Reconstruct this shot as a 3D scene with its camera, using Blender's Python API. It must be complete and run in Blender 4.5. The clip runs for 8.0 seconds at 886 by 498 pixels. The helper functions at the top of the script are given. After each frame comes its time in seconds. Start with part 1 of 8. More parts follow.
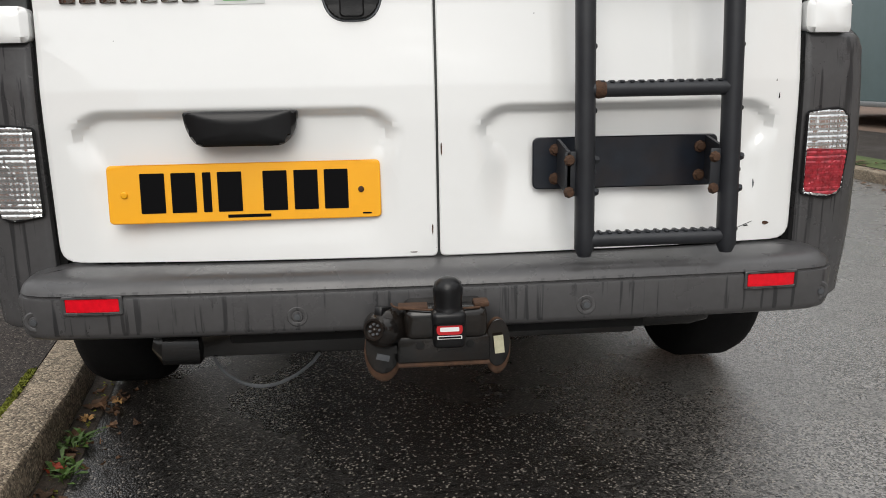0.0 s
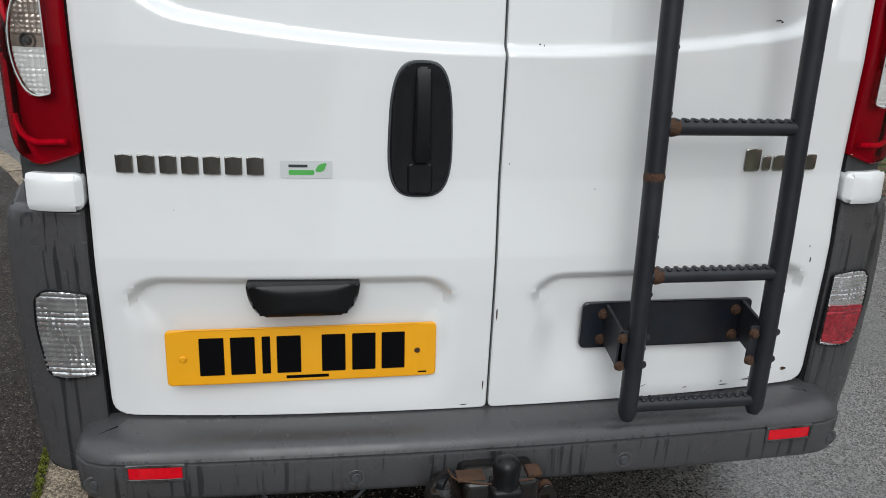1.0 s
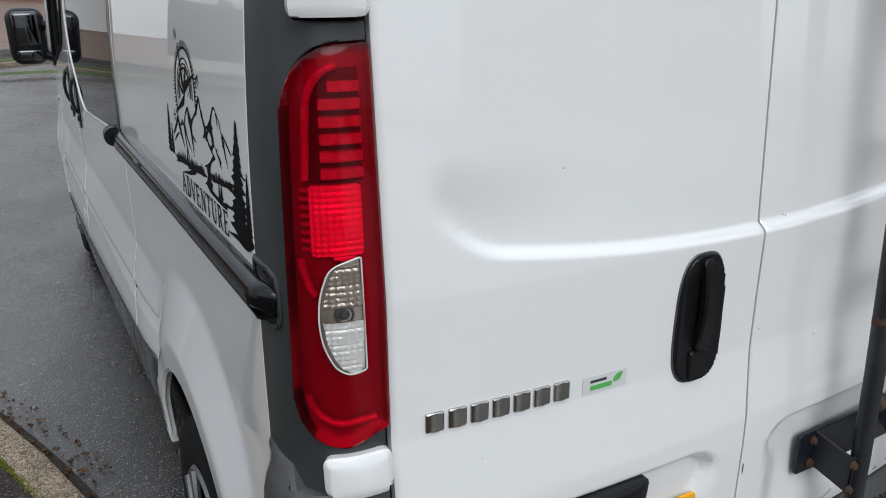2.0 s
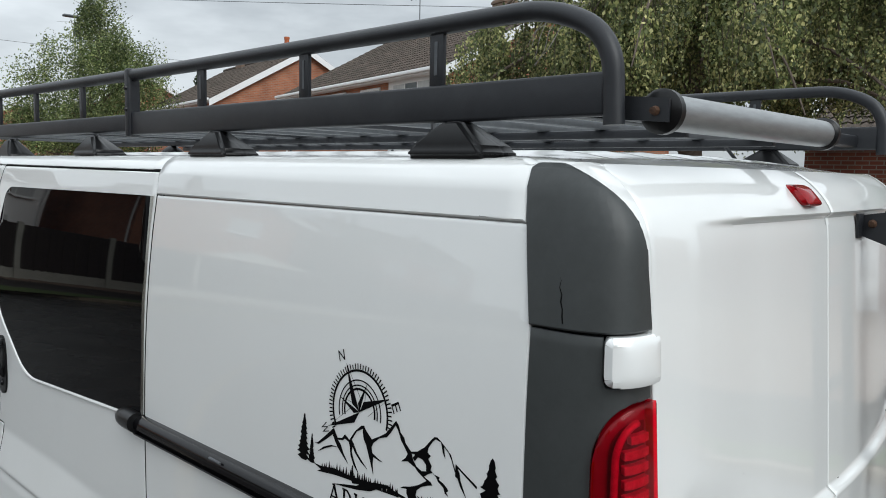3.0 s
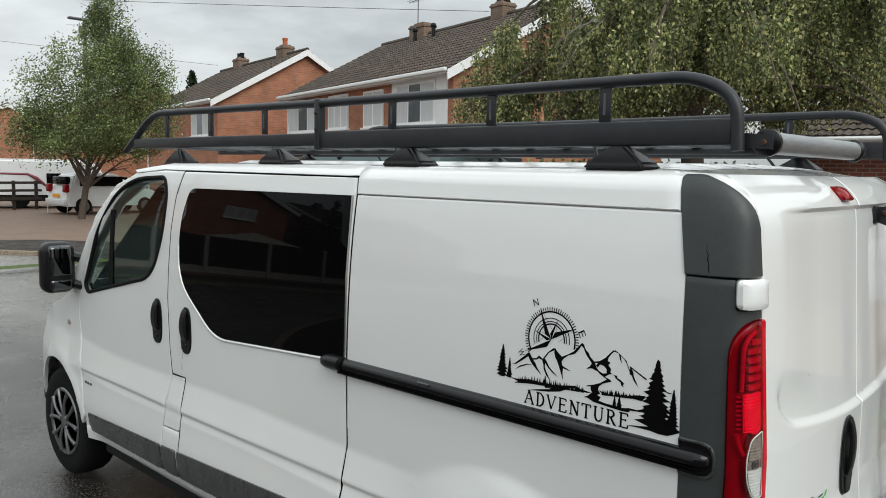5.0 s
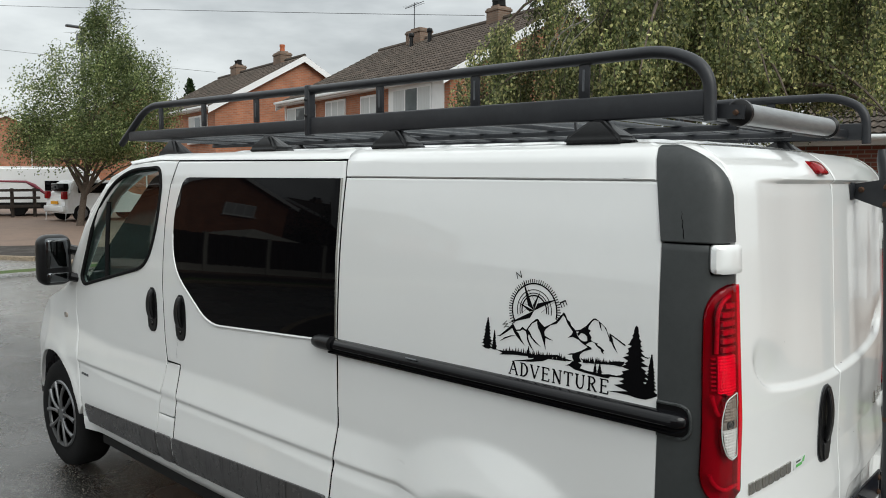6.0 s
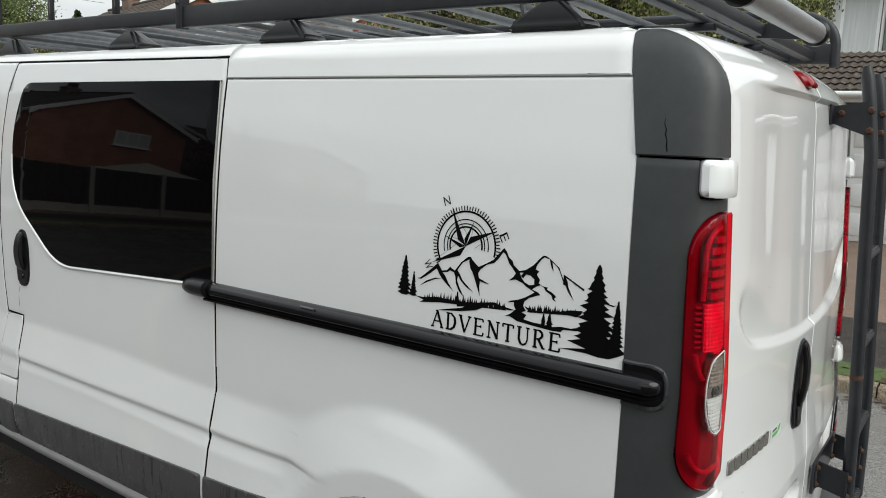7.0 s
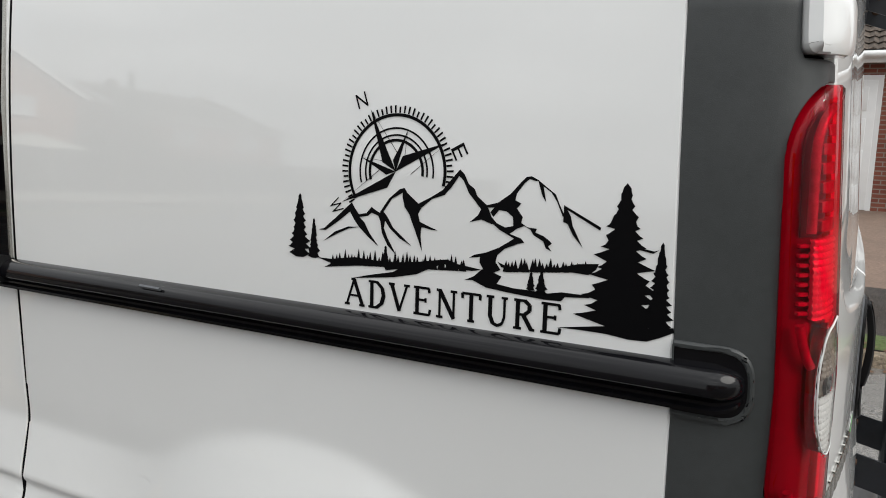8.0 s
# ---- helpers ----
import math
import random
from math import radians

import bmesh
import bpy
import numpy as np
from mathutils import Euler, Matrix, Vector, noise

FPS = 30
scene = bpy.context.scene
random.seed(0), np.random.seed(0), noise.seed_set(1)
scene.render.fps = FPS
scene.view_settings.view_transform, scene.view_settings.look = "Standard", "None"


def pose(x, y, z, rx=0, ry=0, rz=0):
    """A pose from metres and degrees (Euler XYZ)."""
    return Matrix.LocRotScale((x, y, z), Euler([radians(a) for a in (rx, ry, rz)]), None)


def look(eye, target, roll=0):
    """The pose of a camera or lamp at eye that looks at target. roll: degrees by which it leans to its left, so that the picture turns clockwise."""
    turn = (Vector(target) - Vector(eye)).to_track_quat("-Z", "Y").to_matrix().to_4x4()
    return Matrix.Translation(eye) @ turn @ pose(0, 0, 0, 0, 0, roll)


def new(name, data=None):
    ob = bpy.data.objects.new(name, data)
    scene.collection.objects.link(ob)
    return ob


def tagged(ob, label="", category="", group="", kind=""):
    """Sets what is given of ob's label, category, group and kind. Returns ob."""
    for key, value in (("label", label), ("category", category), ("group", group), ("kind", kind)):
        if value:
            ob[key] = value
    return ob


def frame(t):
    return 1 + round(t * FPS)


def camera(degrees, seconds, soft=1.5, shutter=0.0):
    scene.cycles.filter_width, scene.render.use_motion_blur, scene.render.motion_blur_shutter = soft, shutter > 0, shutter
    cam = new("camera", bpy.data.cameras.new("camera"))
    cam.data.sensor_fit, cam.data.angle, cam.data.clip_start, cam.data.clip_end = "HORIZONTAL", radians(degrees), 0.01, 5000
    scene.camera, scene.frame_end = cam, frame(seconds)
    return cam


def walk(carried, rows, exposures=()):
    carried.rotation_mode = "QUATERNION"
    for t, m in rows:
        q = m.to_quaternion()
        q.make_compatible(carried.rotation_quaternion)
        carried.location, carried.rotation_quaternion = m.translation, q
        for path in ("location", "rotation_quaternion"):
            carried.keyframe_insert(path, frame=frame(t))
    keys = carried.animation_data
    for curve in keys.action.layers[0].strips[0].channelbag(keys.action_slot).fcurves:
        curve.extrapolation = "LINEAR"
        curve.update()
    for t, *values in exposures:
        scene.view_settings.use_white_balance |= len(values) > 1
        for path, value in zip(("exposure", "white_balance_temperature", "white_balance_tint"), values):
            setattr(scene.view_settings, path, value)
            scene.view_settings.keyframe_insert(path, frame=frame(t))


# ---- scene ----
cam = camera(60.1, 8.0, 0.95)
PATH = [
    (0, (-0.11, -1.369, 0.855), (0.044, 0.576, 0.417), -1.0),
    (0.2, (-0.119, -1.361, 0.898), (0.055, 0.575, 0.431), -0.7),
    (0.5, (-0.124, -1.319, 1.092), (0.079, 0.6, 0.567), 0.5),
    (1, (-0.347, -1.233, 1.359), (-0.018, 0.617, 0.676), 2.4),
    (1.2, (-0.498, -1.19, 1.435), (-0.1, 0.62, 0.68), 0.8),
    (1.5, (-0.771, -1.049, 1.55), (-0.193, 0.674, 0.716), 0.1),
    (1.7, (-0.937, -0.914, 1.586), (-0.223, 0.759, 0.756), -0.0),
    (2, (-1.17, -0.725, 1.664), (-0.242, 0.913, 0.989), 0.0),
    (2.2, (-1.318, -0.632, 1.731), (-0.254, 0.96, 1.152), 0.5),
    (3.3, (-2.015, -0.289, 1.968), (-0.521, 1.036, 1.849), 1.0),
    (3.5, (-2.148, -0.255, 1.98), (-0.645, 1.06, 1.875), 0.9),
    (4, (-2.456, -0.237, 1.958), (-0.965, 1.084, 1.782), 1.4),
    (4.2, (-2.528, -0.286, 1.931), (-1.049, 1.048, 1.749), 2.2),
    (4.5, (-2.622, -0.378, 1.95), (-1.148, 0.957, 1.738), 1.7),
    (5.8, (-2.77, -0.577, 1.883), (-1.308, 0.776, 1.707), 0.5),
    (6, (-2.744, -0.574, 1.854), (-1.277, 0.772, 1.667), 0.6),
    (6.5, (-2.629, -0.486, 1.798), (-1.124, 0.807, 1.547), 1.5),
    (7, (-2.363, -0.228, 1.721), (-0.752, 0.918, 1.418), 2.4),
    (7.5, (-2.084, -0.022, 1.664), (-0.386, 0.986, 1.345), 1.7),
    (8, (-1.826, 0.167, 1.537), (-0.095, 1.108, 1.196), 1.0),
]
walk(cam, [(t, look(eye, target, roll)) for t, eye, target, roll in PATH], exposures=[(0, 0.03, 6620, 10), (0.6, -0.09, 6440, 9), (1.0, -0.27, 6180, 8), (1.5, -0.38, 6160, 8), (2.0, -0.29, 6080, 9), (2.2, -0.25, 6080, 9), (3.3, -0.08, 6200, 5), (4.0, -0.06, 6330, 5), (6.0, -0.07, 6430, 5), (6.5, 0.0, 6450, 5), (7.5, 0.01, 6500, 7), (8, 0.11, 6560, 9)])

# ---- light: an overcast day ----
world = bpy.data.worlds.new("overcast_sky")
scene.world = world
world.use_nodes = True
wt = world.node_tree
wt.nodes.clear()


def wnode(kind, **kw):
    n = wt.nodes.new(kind)
    for key, value in kw.items():
        n.inputs[key.replace("_", " ")].default_value = value
    return n


w_out, w_bg = wnode("ShaderNodeOutputWorld"), wnode("ShaderNodeBackground", Strength=1.0)
w_sky = wnode("ShaderNodeTexSky")
w_sky.sky_type, w_sky.sun_disc, w_sky.sun_elevation, w_sky.sun_rotation = "NISHITA", False, radians(39), radians(190)
w_dim = wnode("ShaderNodeVectorMath")
w_dim.operation = "SCALE"
w_dim.inputs["Scale"].default_value = 0.08
w_co, w_map = wnode("ShaderNodeTexCoord"), wnode("ShaderNodeMapping")
w_map.inputs["Scale"].default_value = (1.0, 1.0, 3.2)
w_n1 = wnode("ShaderNodeTexNoise", Scale=2.1, Detail=6.0, Roughness=0.55)
w_ramp = wnode("ShaderNodeValToRGB")
w_ramp.color_ramp.elements[0].position, w_ramp.color_ramp.elements[0].color = 0.36, (0.68, 0.70, 0.725, 1)
w_ramp.color_ramp.elements[1].position, w_ramp.color_ramp.elements[1].color = 0.64, (1.29, 1.305, 1.325, 1)
w_gap = w_ramp.color_ramp.elements.new(0.70)  # thin cloud, where the sky is brightest
w_gap.color = (2.5, 2.52, 2.55, 1)
w_mix = wnode("ShaderNodeMix")
w_mix.data_type = "RGBA"
w_mix.inputs[0].default_value = 0.9
# the overcast sky is three times as bright overhead as at the horizon
w_sep, w_up, w_mul = wnode("ShaderNodeSeparateXYZ"), wnode("ShaderNodeMapRange", From_Min=0.0, From_Max=1.0, To_Min=0.66, To_Max=1.87), wnode("ShaderNodeVectorMath")
w_mul.operation = "SCALE"
for a, b in ((w_co.outputs["Generated"], w_sep.inputs[0]), (w_sep.outputs["Z"], w_up.inputs["Value"]), (w_up.outputs[0], w_mul.inputs["Scale"]),
             (w_mix.outputs[2], w_mul.inputs[0]), (w_mul.outputs[0], w_bg.inputs["Color"])):
    wt.links.new(a, b)
for a, b in ((w_co.outputs["Generated"], w_map.inputs["Vector"]), (w_map.outputs[0], w_n1.inputs["Vector"]), (w_n1.outputs[0], w_ramp.inputs[0]),
             (w_sky.outputs[0], w_dim.inputs[0]), (w_dim.outputs[0], w_mix.inputs[6]), (w_ramp.outputs[0], w_mix.inputs[7]),
             (w_bg.outputs[0], w_out.inputs[0])):
    wt.links.new(a, b)

sun = new("sun", bpy.data.lights.new("sun", "SUN"))
sun.data.energy, sun.data.angle, sun.data.color = 1.75, radians(40), (1.0, 0.97, 0.93)
sun.matrix_world = look((-1.4, -8, 6.6), (0, 0, 0))

# ---- materials ----
def material(name, color, rough=0.5, metal=0.0, coat=0.0, vary=0.0, scale=30.0, stain=0.0, stain_scale=2.5, stain_color=None, bump=0.0, bump_scale=200.0,
             trans=0.0, ior=1.45, per_piece=0.0, alpha=1.0, rough_vary=0.0, emit=0.0, stretch=(1, 1, 1), spec=0.5, speckle=None, stones=0.0, contrast=0.6, peb=0.93, coat_rough=0.04, streak=None, patchy=0.0, drained_sheen=None, coat_ior=1.5):
    """A surface with fine grain, larger stains, relief and, for pieces, a shade of their own."""
    m = bpy.data.materials.new(name)
    m.use_nodes = True
    nt = m.node_tree
    bsdf = nt.nodes["Principled BSDF"]

    def node(kind, **kw):
        n = nt.nodes.new(kind)
        for key, value in kw.items():
            n.inputs[key.replace("_", " ")].default_value = value
        return n
    bsdf.inputs["Base Color"].default_value = (*color, 1)
    bsdf.inputs["Roughness"].default_value, bsdf.inputs["Metallic"].default_value = rough, metal
    bsdf.inputs["Coat Weight"].default_value, bsdf.inputs["Coat Roughness"].default_value = coat, coat_rough
    bsdf.inputs["Transmission Weight"].default_value, bsdf.inputs["IOR"].default_value = trans, ior
    bsdf.inputs["Alpha"].default_value = alpha
    bsdf.inputs["Specular IOR Level"].default_value = spec
    bsdf.inputs["Coat IOR"].default_value = coat_ior
    if emit:
        bsdf.inputs["Emission Color"].default_value, bsdf.inputs["Emission Strength"].default_value = (*color, 1), emit
    co = node("ShaderNodeTexCoord")
    mp = node("ShaderNodeMapping")
    mp.inputs["Scale"].default_value = stretch
    nt.links.new(co.outputs["Object"], mp.inputs["Vector"])
    where = mp.outputs[0]
    last = None
    if vary or stain or per_piece:
        rgb = node("ShaderNodeRGB")
        rgb.outputs[0].default_value = (*color, 1)
        last = rgb.outputs[0]
    if vary:
        n = node("ShaderNodeTexNoise", Scale=scale, Detail=5.0, Roughness=0.65)
        nt.links.new(where, n.inputs["Vector"])
        mr = node("ShaderNodeMapRange", From_Min=0.3, From_Max=0.7, To_Min=1 - vary, To_Max=1 + vary)
        nt.links.new(n.outputs[0], mr.inputs["Value"])
        hsv = node("ShaderNodeHueSaturation")
        nt.links.new(last, hsv.inputs["Color"])
        nt.links.new(mr.outputs[0], hsv.inputs["Value"])
        last = hsv.outputs[0]
    if per_piece:
        info = node("ShaderNodeObjectInfo")
        mr = node("ShaderNodeMapRange", To_Min=1 - per_piece, To_Max=1 + per_piece)
        isl = node("ShaderNodeNewGeometry")
        add, wrap = node("ShaderNodeMath"), node("ShaderNodeMath")
        wrap.operation = "FRACT"
        nt.links.new(info.outputs["Random"], add.inputs[0])
        nt.links.new(isl.outputs["Random Per Island"], add.inputs[1])
        nt.links.new(add.outputs[0], wrap.inputs[0])
        nt.links.new(wrap.outputs[0], mr.inputs["Value"])
        hsv = node("ShaderNodeHueSaturation")
        nt.links.new(last, hsv.inputs["Color"])
        nt.links.new(mr.outputs[0], hsv.inputs["Value"])
        last = hsv.outputs[0]
    if stain:
        n = node("ShaderNodeTexNoise", Scale=stain_scale, Detail=7.0, Roughness=0.62)
        nt.links.new(where, n.inputs["Vector"])
        mr = node("ShaderNodeMapRange", From_Min=0.45, From_Max=0.75, To_Min=0.0, To_Max=stain)
        nt.links.new(n.outputs[0], mr.inputs["Value"])
        mx = node("ShaderNodeMix")
        mx.data_type = "RGBA"
        mx.inputs[7].default_value = (*(stain_color or [c * 0.5 for c in color]), 1)
        nt.links.new(mr.outputs[0], mx.inputs[0])
        nt.links.new(last, mx.inputs[6])
        last = mx.outputs[2]
    if speckle and not stones:
        n = node("ShaderNodeTexNoise", Scale=160.0, Detail=2.0, Roughness=0.5)
        nt.links.new(where, n.inputs["Vector"])
        mr = node("ShaderNodeMapRange", From_Min=0.60, From_Max=0.68, To_Min=0.0, To_Max=0.85)
        nt.links.new(n.outputs[0], mr.inputs["Value"])
        mx = node("ShaderNodeMix")
        mx.data_type = "RGBA"
        mx.inputs[7].default_value = (*speckle, 1)
        nt.links.new(mr.outputs[0], mx.inputs[0])
        nt.links.new(last, mx.inputs[6])
        last = mx.outputs[2]
    if streak:
        # thin runs of water, sparse and nearly upright
        sm = node("ShaderNodeMapping")
        sm.inputs["Scale"].default_value = (75.0, 75.0, 2.2)
        sm.inputs["Rotation"].default_value = (0.0, 0.10, 0.0)
        nt.links.new(co.outputs["Object"], sm.inputs["Vector"])
        n = node("ShaderNodeTexNoise", Scale=1.0, Detail=3.0, Roughness=0.55)
        nt.links.new(sm.outputs[0], n.inputs["Vector"])
        mr = node("ShaderNodeMapRange", From_Min=0.575, From_Max=0.63, To_Min=0.0, To_Max=0.75)
        nt.links.new(n.outputs[0], mr.inputs["Value"])
        # water runs down upright faces only
        gn, gz, ga, gm = node("ShaderNodeNewGeometry"), node("ShaderNodeSeparateXYZ"), node("ShaderNodeMath"), node("ShaderNodeMath")
        ga.operation, gm.operation = "COMPARE", "MULTIPLY"
        ga.inputs[1].default_value, ga.inputs[2].default_value = 0.0, 0.45
        nt.links.new(gn.outputs["Normal"], gz.inputs[0])
        nt.links.new(gz.outputs["Z"], ga.inputs[0])
        nt.links.new(ga.outputs[0], gm.inputs[0])
        nt.links.new(mr.outputs[0], gm.inputs[1])
        mx = node("ShaderNodeMix")
        mx.data_type = "RGBA"
        mx.inputs[7].default_value = (*streak, 1)
        nt.links.new(gm.outputs[0], mx.inputs[0])
        nt.links.new(last, mx.inputs[6])
        last = mx.outputs[2]
    if last:
        nt.links.new(last, bsdf.inputs["Base Color"])
    if rough_vary:
        n = node("ShaderNodeTexNoise", Scale=stain_scale * 1.3, Detail=6.0, Roughness=0.6)
        nt.links.new(where, n.inputs["Vector"])
        mr = node("ShaderNodeMapRange", From_Min=0.35, From_Max=0.65, To_Min=max(rough - rough_vary, 0.02), To_Max=min(rough + rough_vary, 1))
        nt.links.new(n.outputs[0], mr.inputs["Value"])
        nt.links.new(mr.outputs[0], bsdf.inputs["Roughness"])
    if drained_sheen:
        # paler towards +x: drained asphalt, with the sky's reflection put into the colour
        dx, dn, dm, da = node("ShaderNodeSeparateXYZ"), node("ShaderNodeTexNoise", Scale=1.1, Detail=5.0), node("ShaderNodeMapRange", From_Min=0.72, From_Max=1.35, To_Min=0.0, To_Max=0.85), node("ShaderNodeMath")
        nt.links.new(where, dx.inputs[0])
        nt.links.new(where, dn.inputs["Vector"])
        nt.links.new(dx.outputs["X"], da.inputs[0])
        nt.links.new(dn.outputs[0], da.inputs[1])
        nt.links.new(da.outputs[0], dm.inputs["Value"])
        mx = node("ShaderNodeMix")
        mx.data_type = "RGBA"
        mx.inputs[7].default_value = (*drained_sheen, 1)
        nt.links.new(dm.outputs[0], mx.inputs[0])
        nt.links.new(last, mx.inputs[6])
        last = mx.outputs[2]
    if stones:
        # aggregate: each stone with a shade of its own and a rounded face
        vo = node("ShaderNodeTexVoronoi", Scale=stones, Randomness=1.0)
        nt.links.new(where, vo.inputs["Vector"])
        sx = node("ShaderNodeSeparateXYZ")
        nt.links.new(vo.outputs["Color"], sx.inputs[0])
        cv = node("ShaderNodeMapRange", From_Min=0.0, From_Max=1.0, To_Min=1 - contrast, To_Max=1 + contrast)
        nt.links.new(sx.outputs["X"], cv.inputs["Value"])
        hv = node("ShaderNodeHueSaturation")
        nt.links.new(last, hv.inputs["Color"])
        nt.links.new(cv.outputs[0], hv.inputs["Value"])
        pk = node("ShaderNodeMapRange", From_Min=peb, From_Max=peb + 0.03, To_Min=0.0, To_Max=0.8)
        nt.links.new(sx.outputs["Y"], pk.inputs["Value"])
        mx = node("ShaderNodeMix")
        mx.data_type = "RGBA"
        mx.inputs[7].default_value = (*(speckle or (0.3, 0.29, 0.27)), 1)
        nt.links.new(pk.outputs[0], mx.inputs[0])
        nt.links.new(hv.outputs[0], mx.inputs[6])
        nt.links.new(mx.outputs[2], bsdf.inputs["Base Color"])
        b = node("ShaderNodeBump", Strength=min(bump, 1.0), Distance=0.5 / stones)
        b.invert = True
        nt.links.new(vo.outputs["Distance"], b.inputs["Height"])
        nt.links.new(b.outputs[0], bsdf.inputs["Normal"])
        if patchy:
            # drained and drying patches between the wet ones
            pn = node("ShaderNodeTexNoise", Scale=0.8, Detail=6.0, Roughness=0.6)
            nt.links.new(where, pn.inputs["Vector"])
            pm = node("ShaderNodeMapRange", From_Min=0.42, From_Max=0.60, To_Min=coat * (1 - patchy), To_Max=coat)
            nt.links.new(pn.outputs[0], pm.inputs["Value"])
            nt.links.new(pm.outputs[0], bsdf.inputs["Coat Weight"])
        if coat:
            # the water film lies smoother than the stones
            cb = node("ShaderNodeBump", Strength=0.75, Distance=0.5 / stones)
            cb.invert = True
            nt.links.new(vo.outputs["Distance"], cb.inputs["Height"])
            nt.links.new(cb.outputs[0], bsdf.inputs["Coat Normal"])
    elif bump:
        n = node("ShaderNodeTexNoise", Scale=bump_scale, Detail=4.0, Roughness=0.6)
        nt.links.new(where, n.inputs["Vector"])
        b = node("ShaderNodeBump", Strength=min(bump, 1.0), Distance=0.004)
        nt.links.new(n.outputs[0], b.inputs["Height"])
        nt.links.new(b.outputs[0], bsdf.inputs["Normal"])
    return m


PAINT = material("white_van_paint", (0.77, 0.78, 0.77), 0.30, coat=1.0, vary=0.015, scale=6, stain=0.10, stain_scale=3.0, stain_color=(0.52, 0.51, 0.47), coat_rough=0.015, coat_ior=1.7)
PLASTIC = material("grey_bumper_plastic", (0.060, 0.059, 0.060), 0.30, vary=0.08, scale=60, stain=0.18, stain_scale=5, stain_color=(0.045, 0.046, 0.049), bump=0.06, bump_scale=900, rough_vary=0.12, streak=(0.014, 0.0145, 0.016))
TRIM = material("charcoal_corner_trim", (0.036, 0.040, 0.040), 0.42, vary=0.1, scale=50, stain=0.3, stain_scale=6, stain_color=(0.075, 0.078, 0.08), bump=0.1, bump_scale=900)
BLACK = material("black_satin_plastic", (0.0065, 0.0066, 0.0072), 0.30, spec=0.32, vary=0.2, scale=40, bump=0.05, bump_scale=700)
GLOSSBLACK = material("glossy_black_plastic", (0.004, 0.004, 0.005), 0.12, spec=0.36, vary=0.2, scale=30)
SHADOW = material("underbody_and_shade_black", (0.006, 0.006, 0.006), 0.85, vary=0.3, scale=25)
WETBLACK = material("wet_black_steel", (0.008, 0.008, 0.008), 0.16, vary=0.3, scale=25, stain=0.4, stain_scale=14, stain_color=(0.03, 0.018, 0.01))
RUBBER = material("tyre_rubber", (0.007, 0.007, 0.0072), 0.85, spec=0.2, vary=0.2, scale=50, bump=0.2, bump_scale=300)
RACK = material("black_powder_coated_steel", (0.013, 0.0145, 0.018), 0.42, vary=0.15, scale=40, stain=0.25, stain_scale=9, stain_color=(0.05, 0.052, 0.055), bump=0.12, bump_scale=600)
PLATE = material("blue_black_painted_steel", (0.010, 0.013, 0.019), 0.28, vary=0.25, scale=30, stain=0.3, stain_scale=14, stain_color=(0.035, 0.018, 0.010), spec=0.5)
SLAT = material("grey_galvanised_steel", (0.105, 0.112, 0.12), 0.42, 0.5, vary=0.2, scale=25, stain=0.4, stain_scale=12)
ALUMINIUM = material("dull_aluminium_tube", (0.34, 0.35, 0.355), 0.46, 0.8, vary=0.1, scale=20, stain=0.3, stain_scale=8, stretch=(1, 6, 6))
CHROME = material("chrome", (0.40, 0.39, 0.36), 0.14, 1.0, vary=0.08, scale=60)
SILVER = material("silver_wheel_trim", (0.17, 0.175, 0.18), 0.35, 0.7, vary=0.1, scale=30, stain=0.4, stain_scale=14, stain_color=(0.12, 0.11, 0.10))
RUST = material("rusty_steel", (0.062, 0.030, 0.015), 0.85, vary=0.45, scale=60, stain=0.7, stain_scale=18, stain_color=(0.055, 0.03, 0.02), bump=0.5, bump_scale=180)
RED = material("red_lamp_lens", (0.25, 0.001, 0.004), 0.08, vary=0.1, scale=20, spec=0.35)
CLEAR = material("clear_ribbed_lens", (0.70, 0.71, 0.71), 0.12, 0.85, coat=0.8, vary=0.3, scale=35)
FOGRED = material("red_fog_reflector", (0.42, 0.03, 0.045), 0.14, 0.5, coat=0.8, vary=0.5, scale=60)
SMOKE = material("smoky_lamp_lens", (0.42, 0.36, 0.31), 0.15, 0.4, coat=0.8, vary=0.3, scale=35)
MIRROR = material("mirror_glass", (0.10, 0.106, 0.11), 0.03, 1.0)
YELLOW = material("yellow_plate_film", (0.83, 0.37, 0.002), 0.40, coat=0.1, vary=0.06, scale=14, stain=0.35, stain_scale=7, stain_color=(0.52, 0.30, 0.02), bump=0.03)
INK = material("black_vinyl", (0.003, 0.003, 0.0035), 0.5, spec=0.06)
STICKER = material("silver_sticker", (0.60, 0.62, 0.61), 0.35, vary=0.03)
GREEN = material("green_sticker_ink", (0.10, 0.42, 0.09), 0.4)
REDPRINT = material("red_badge_print", (0.45, 0.015, 0.02), 0.4)
REFLEX = material("red_reflector", (0.66, 0.004, 0.014), 0.12, vary=0.12, scale=90, spec=0.5)
OLDPAPER = material("faded_paper", (0.42, 0.40, 0.28), 0.7, vary=0.15, scale=90)
WHITE = material("white_print", (0.75, 0.75, 0.74), 0.5)
TINT = material("dark_tinted_glass", (0.002, 0.002, 0.0025), 0.02, vary=0.1, spec=0.10)
DASH = material("grey_dashboard", (0.06, 0.065, 0.07), 0.6, vary=0.1)


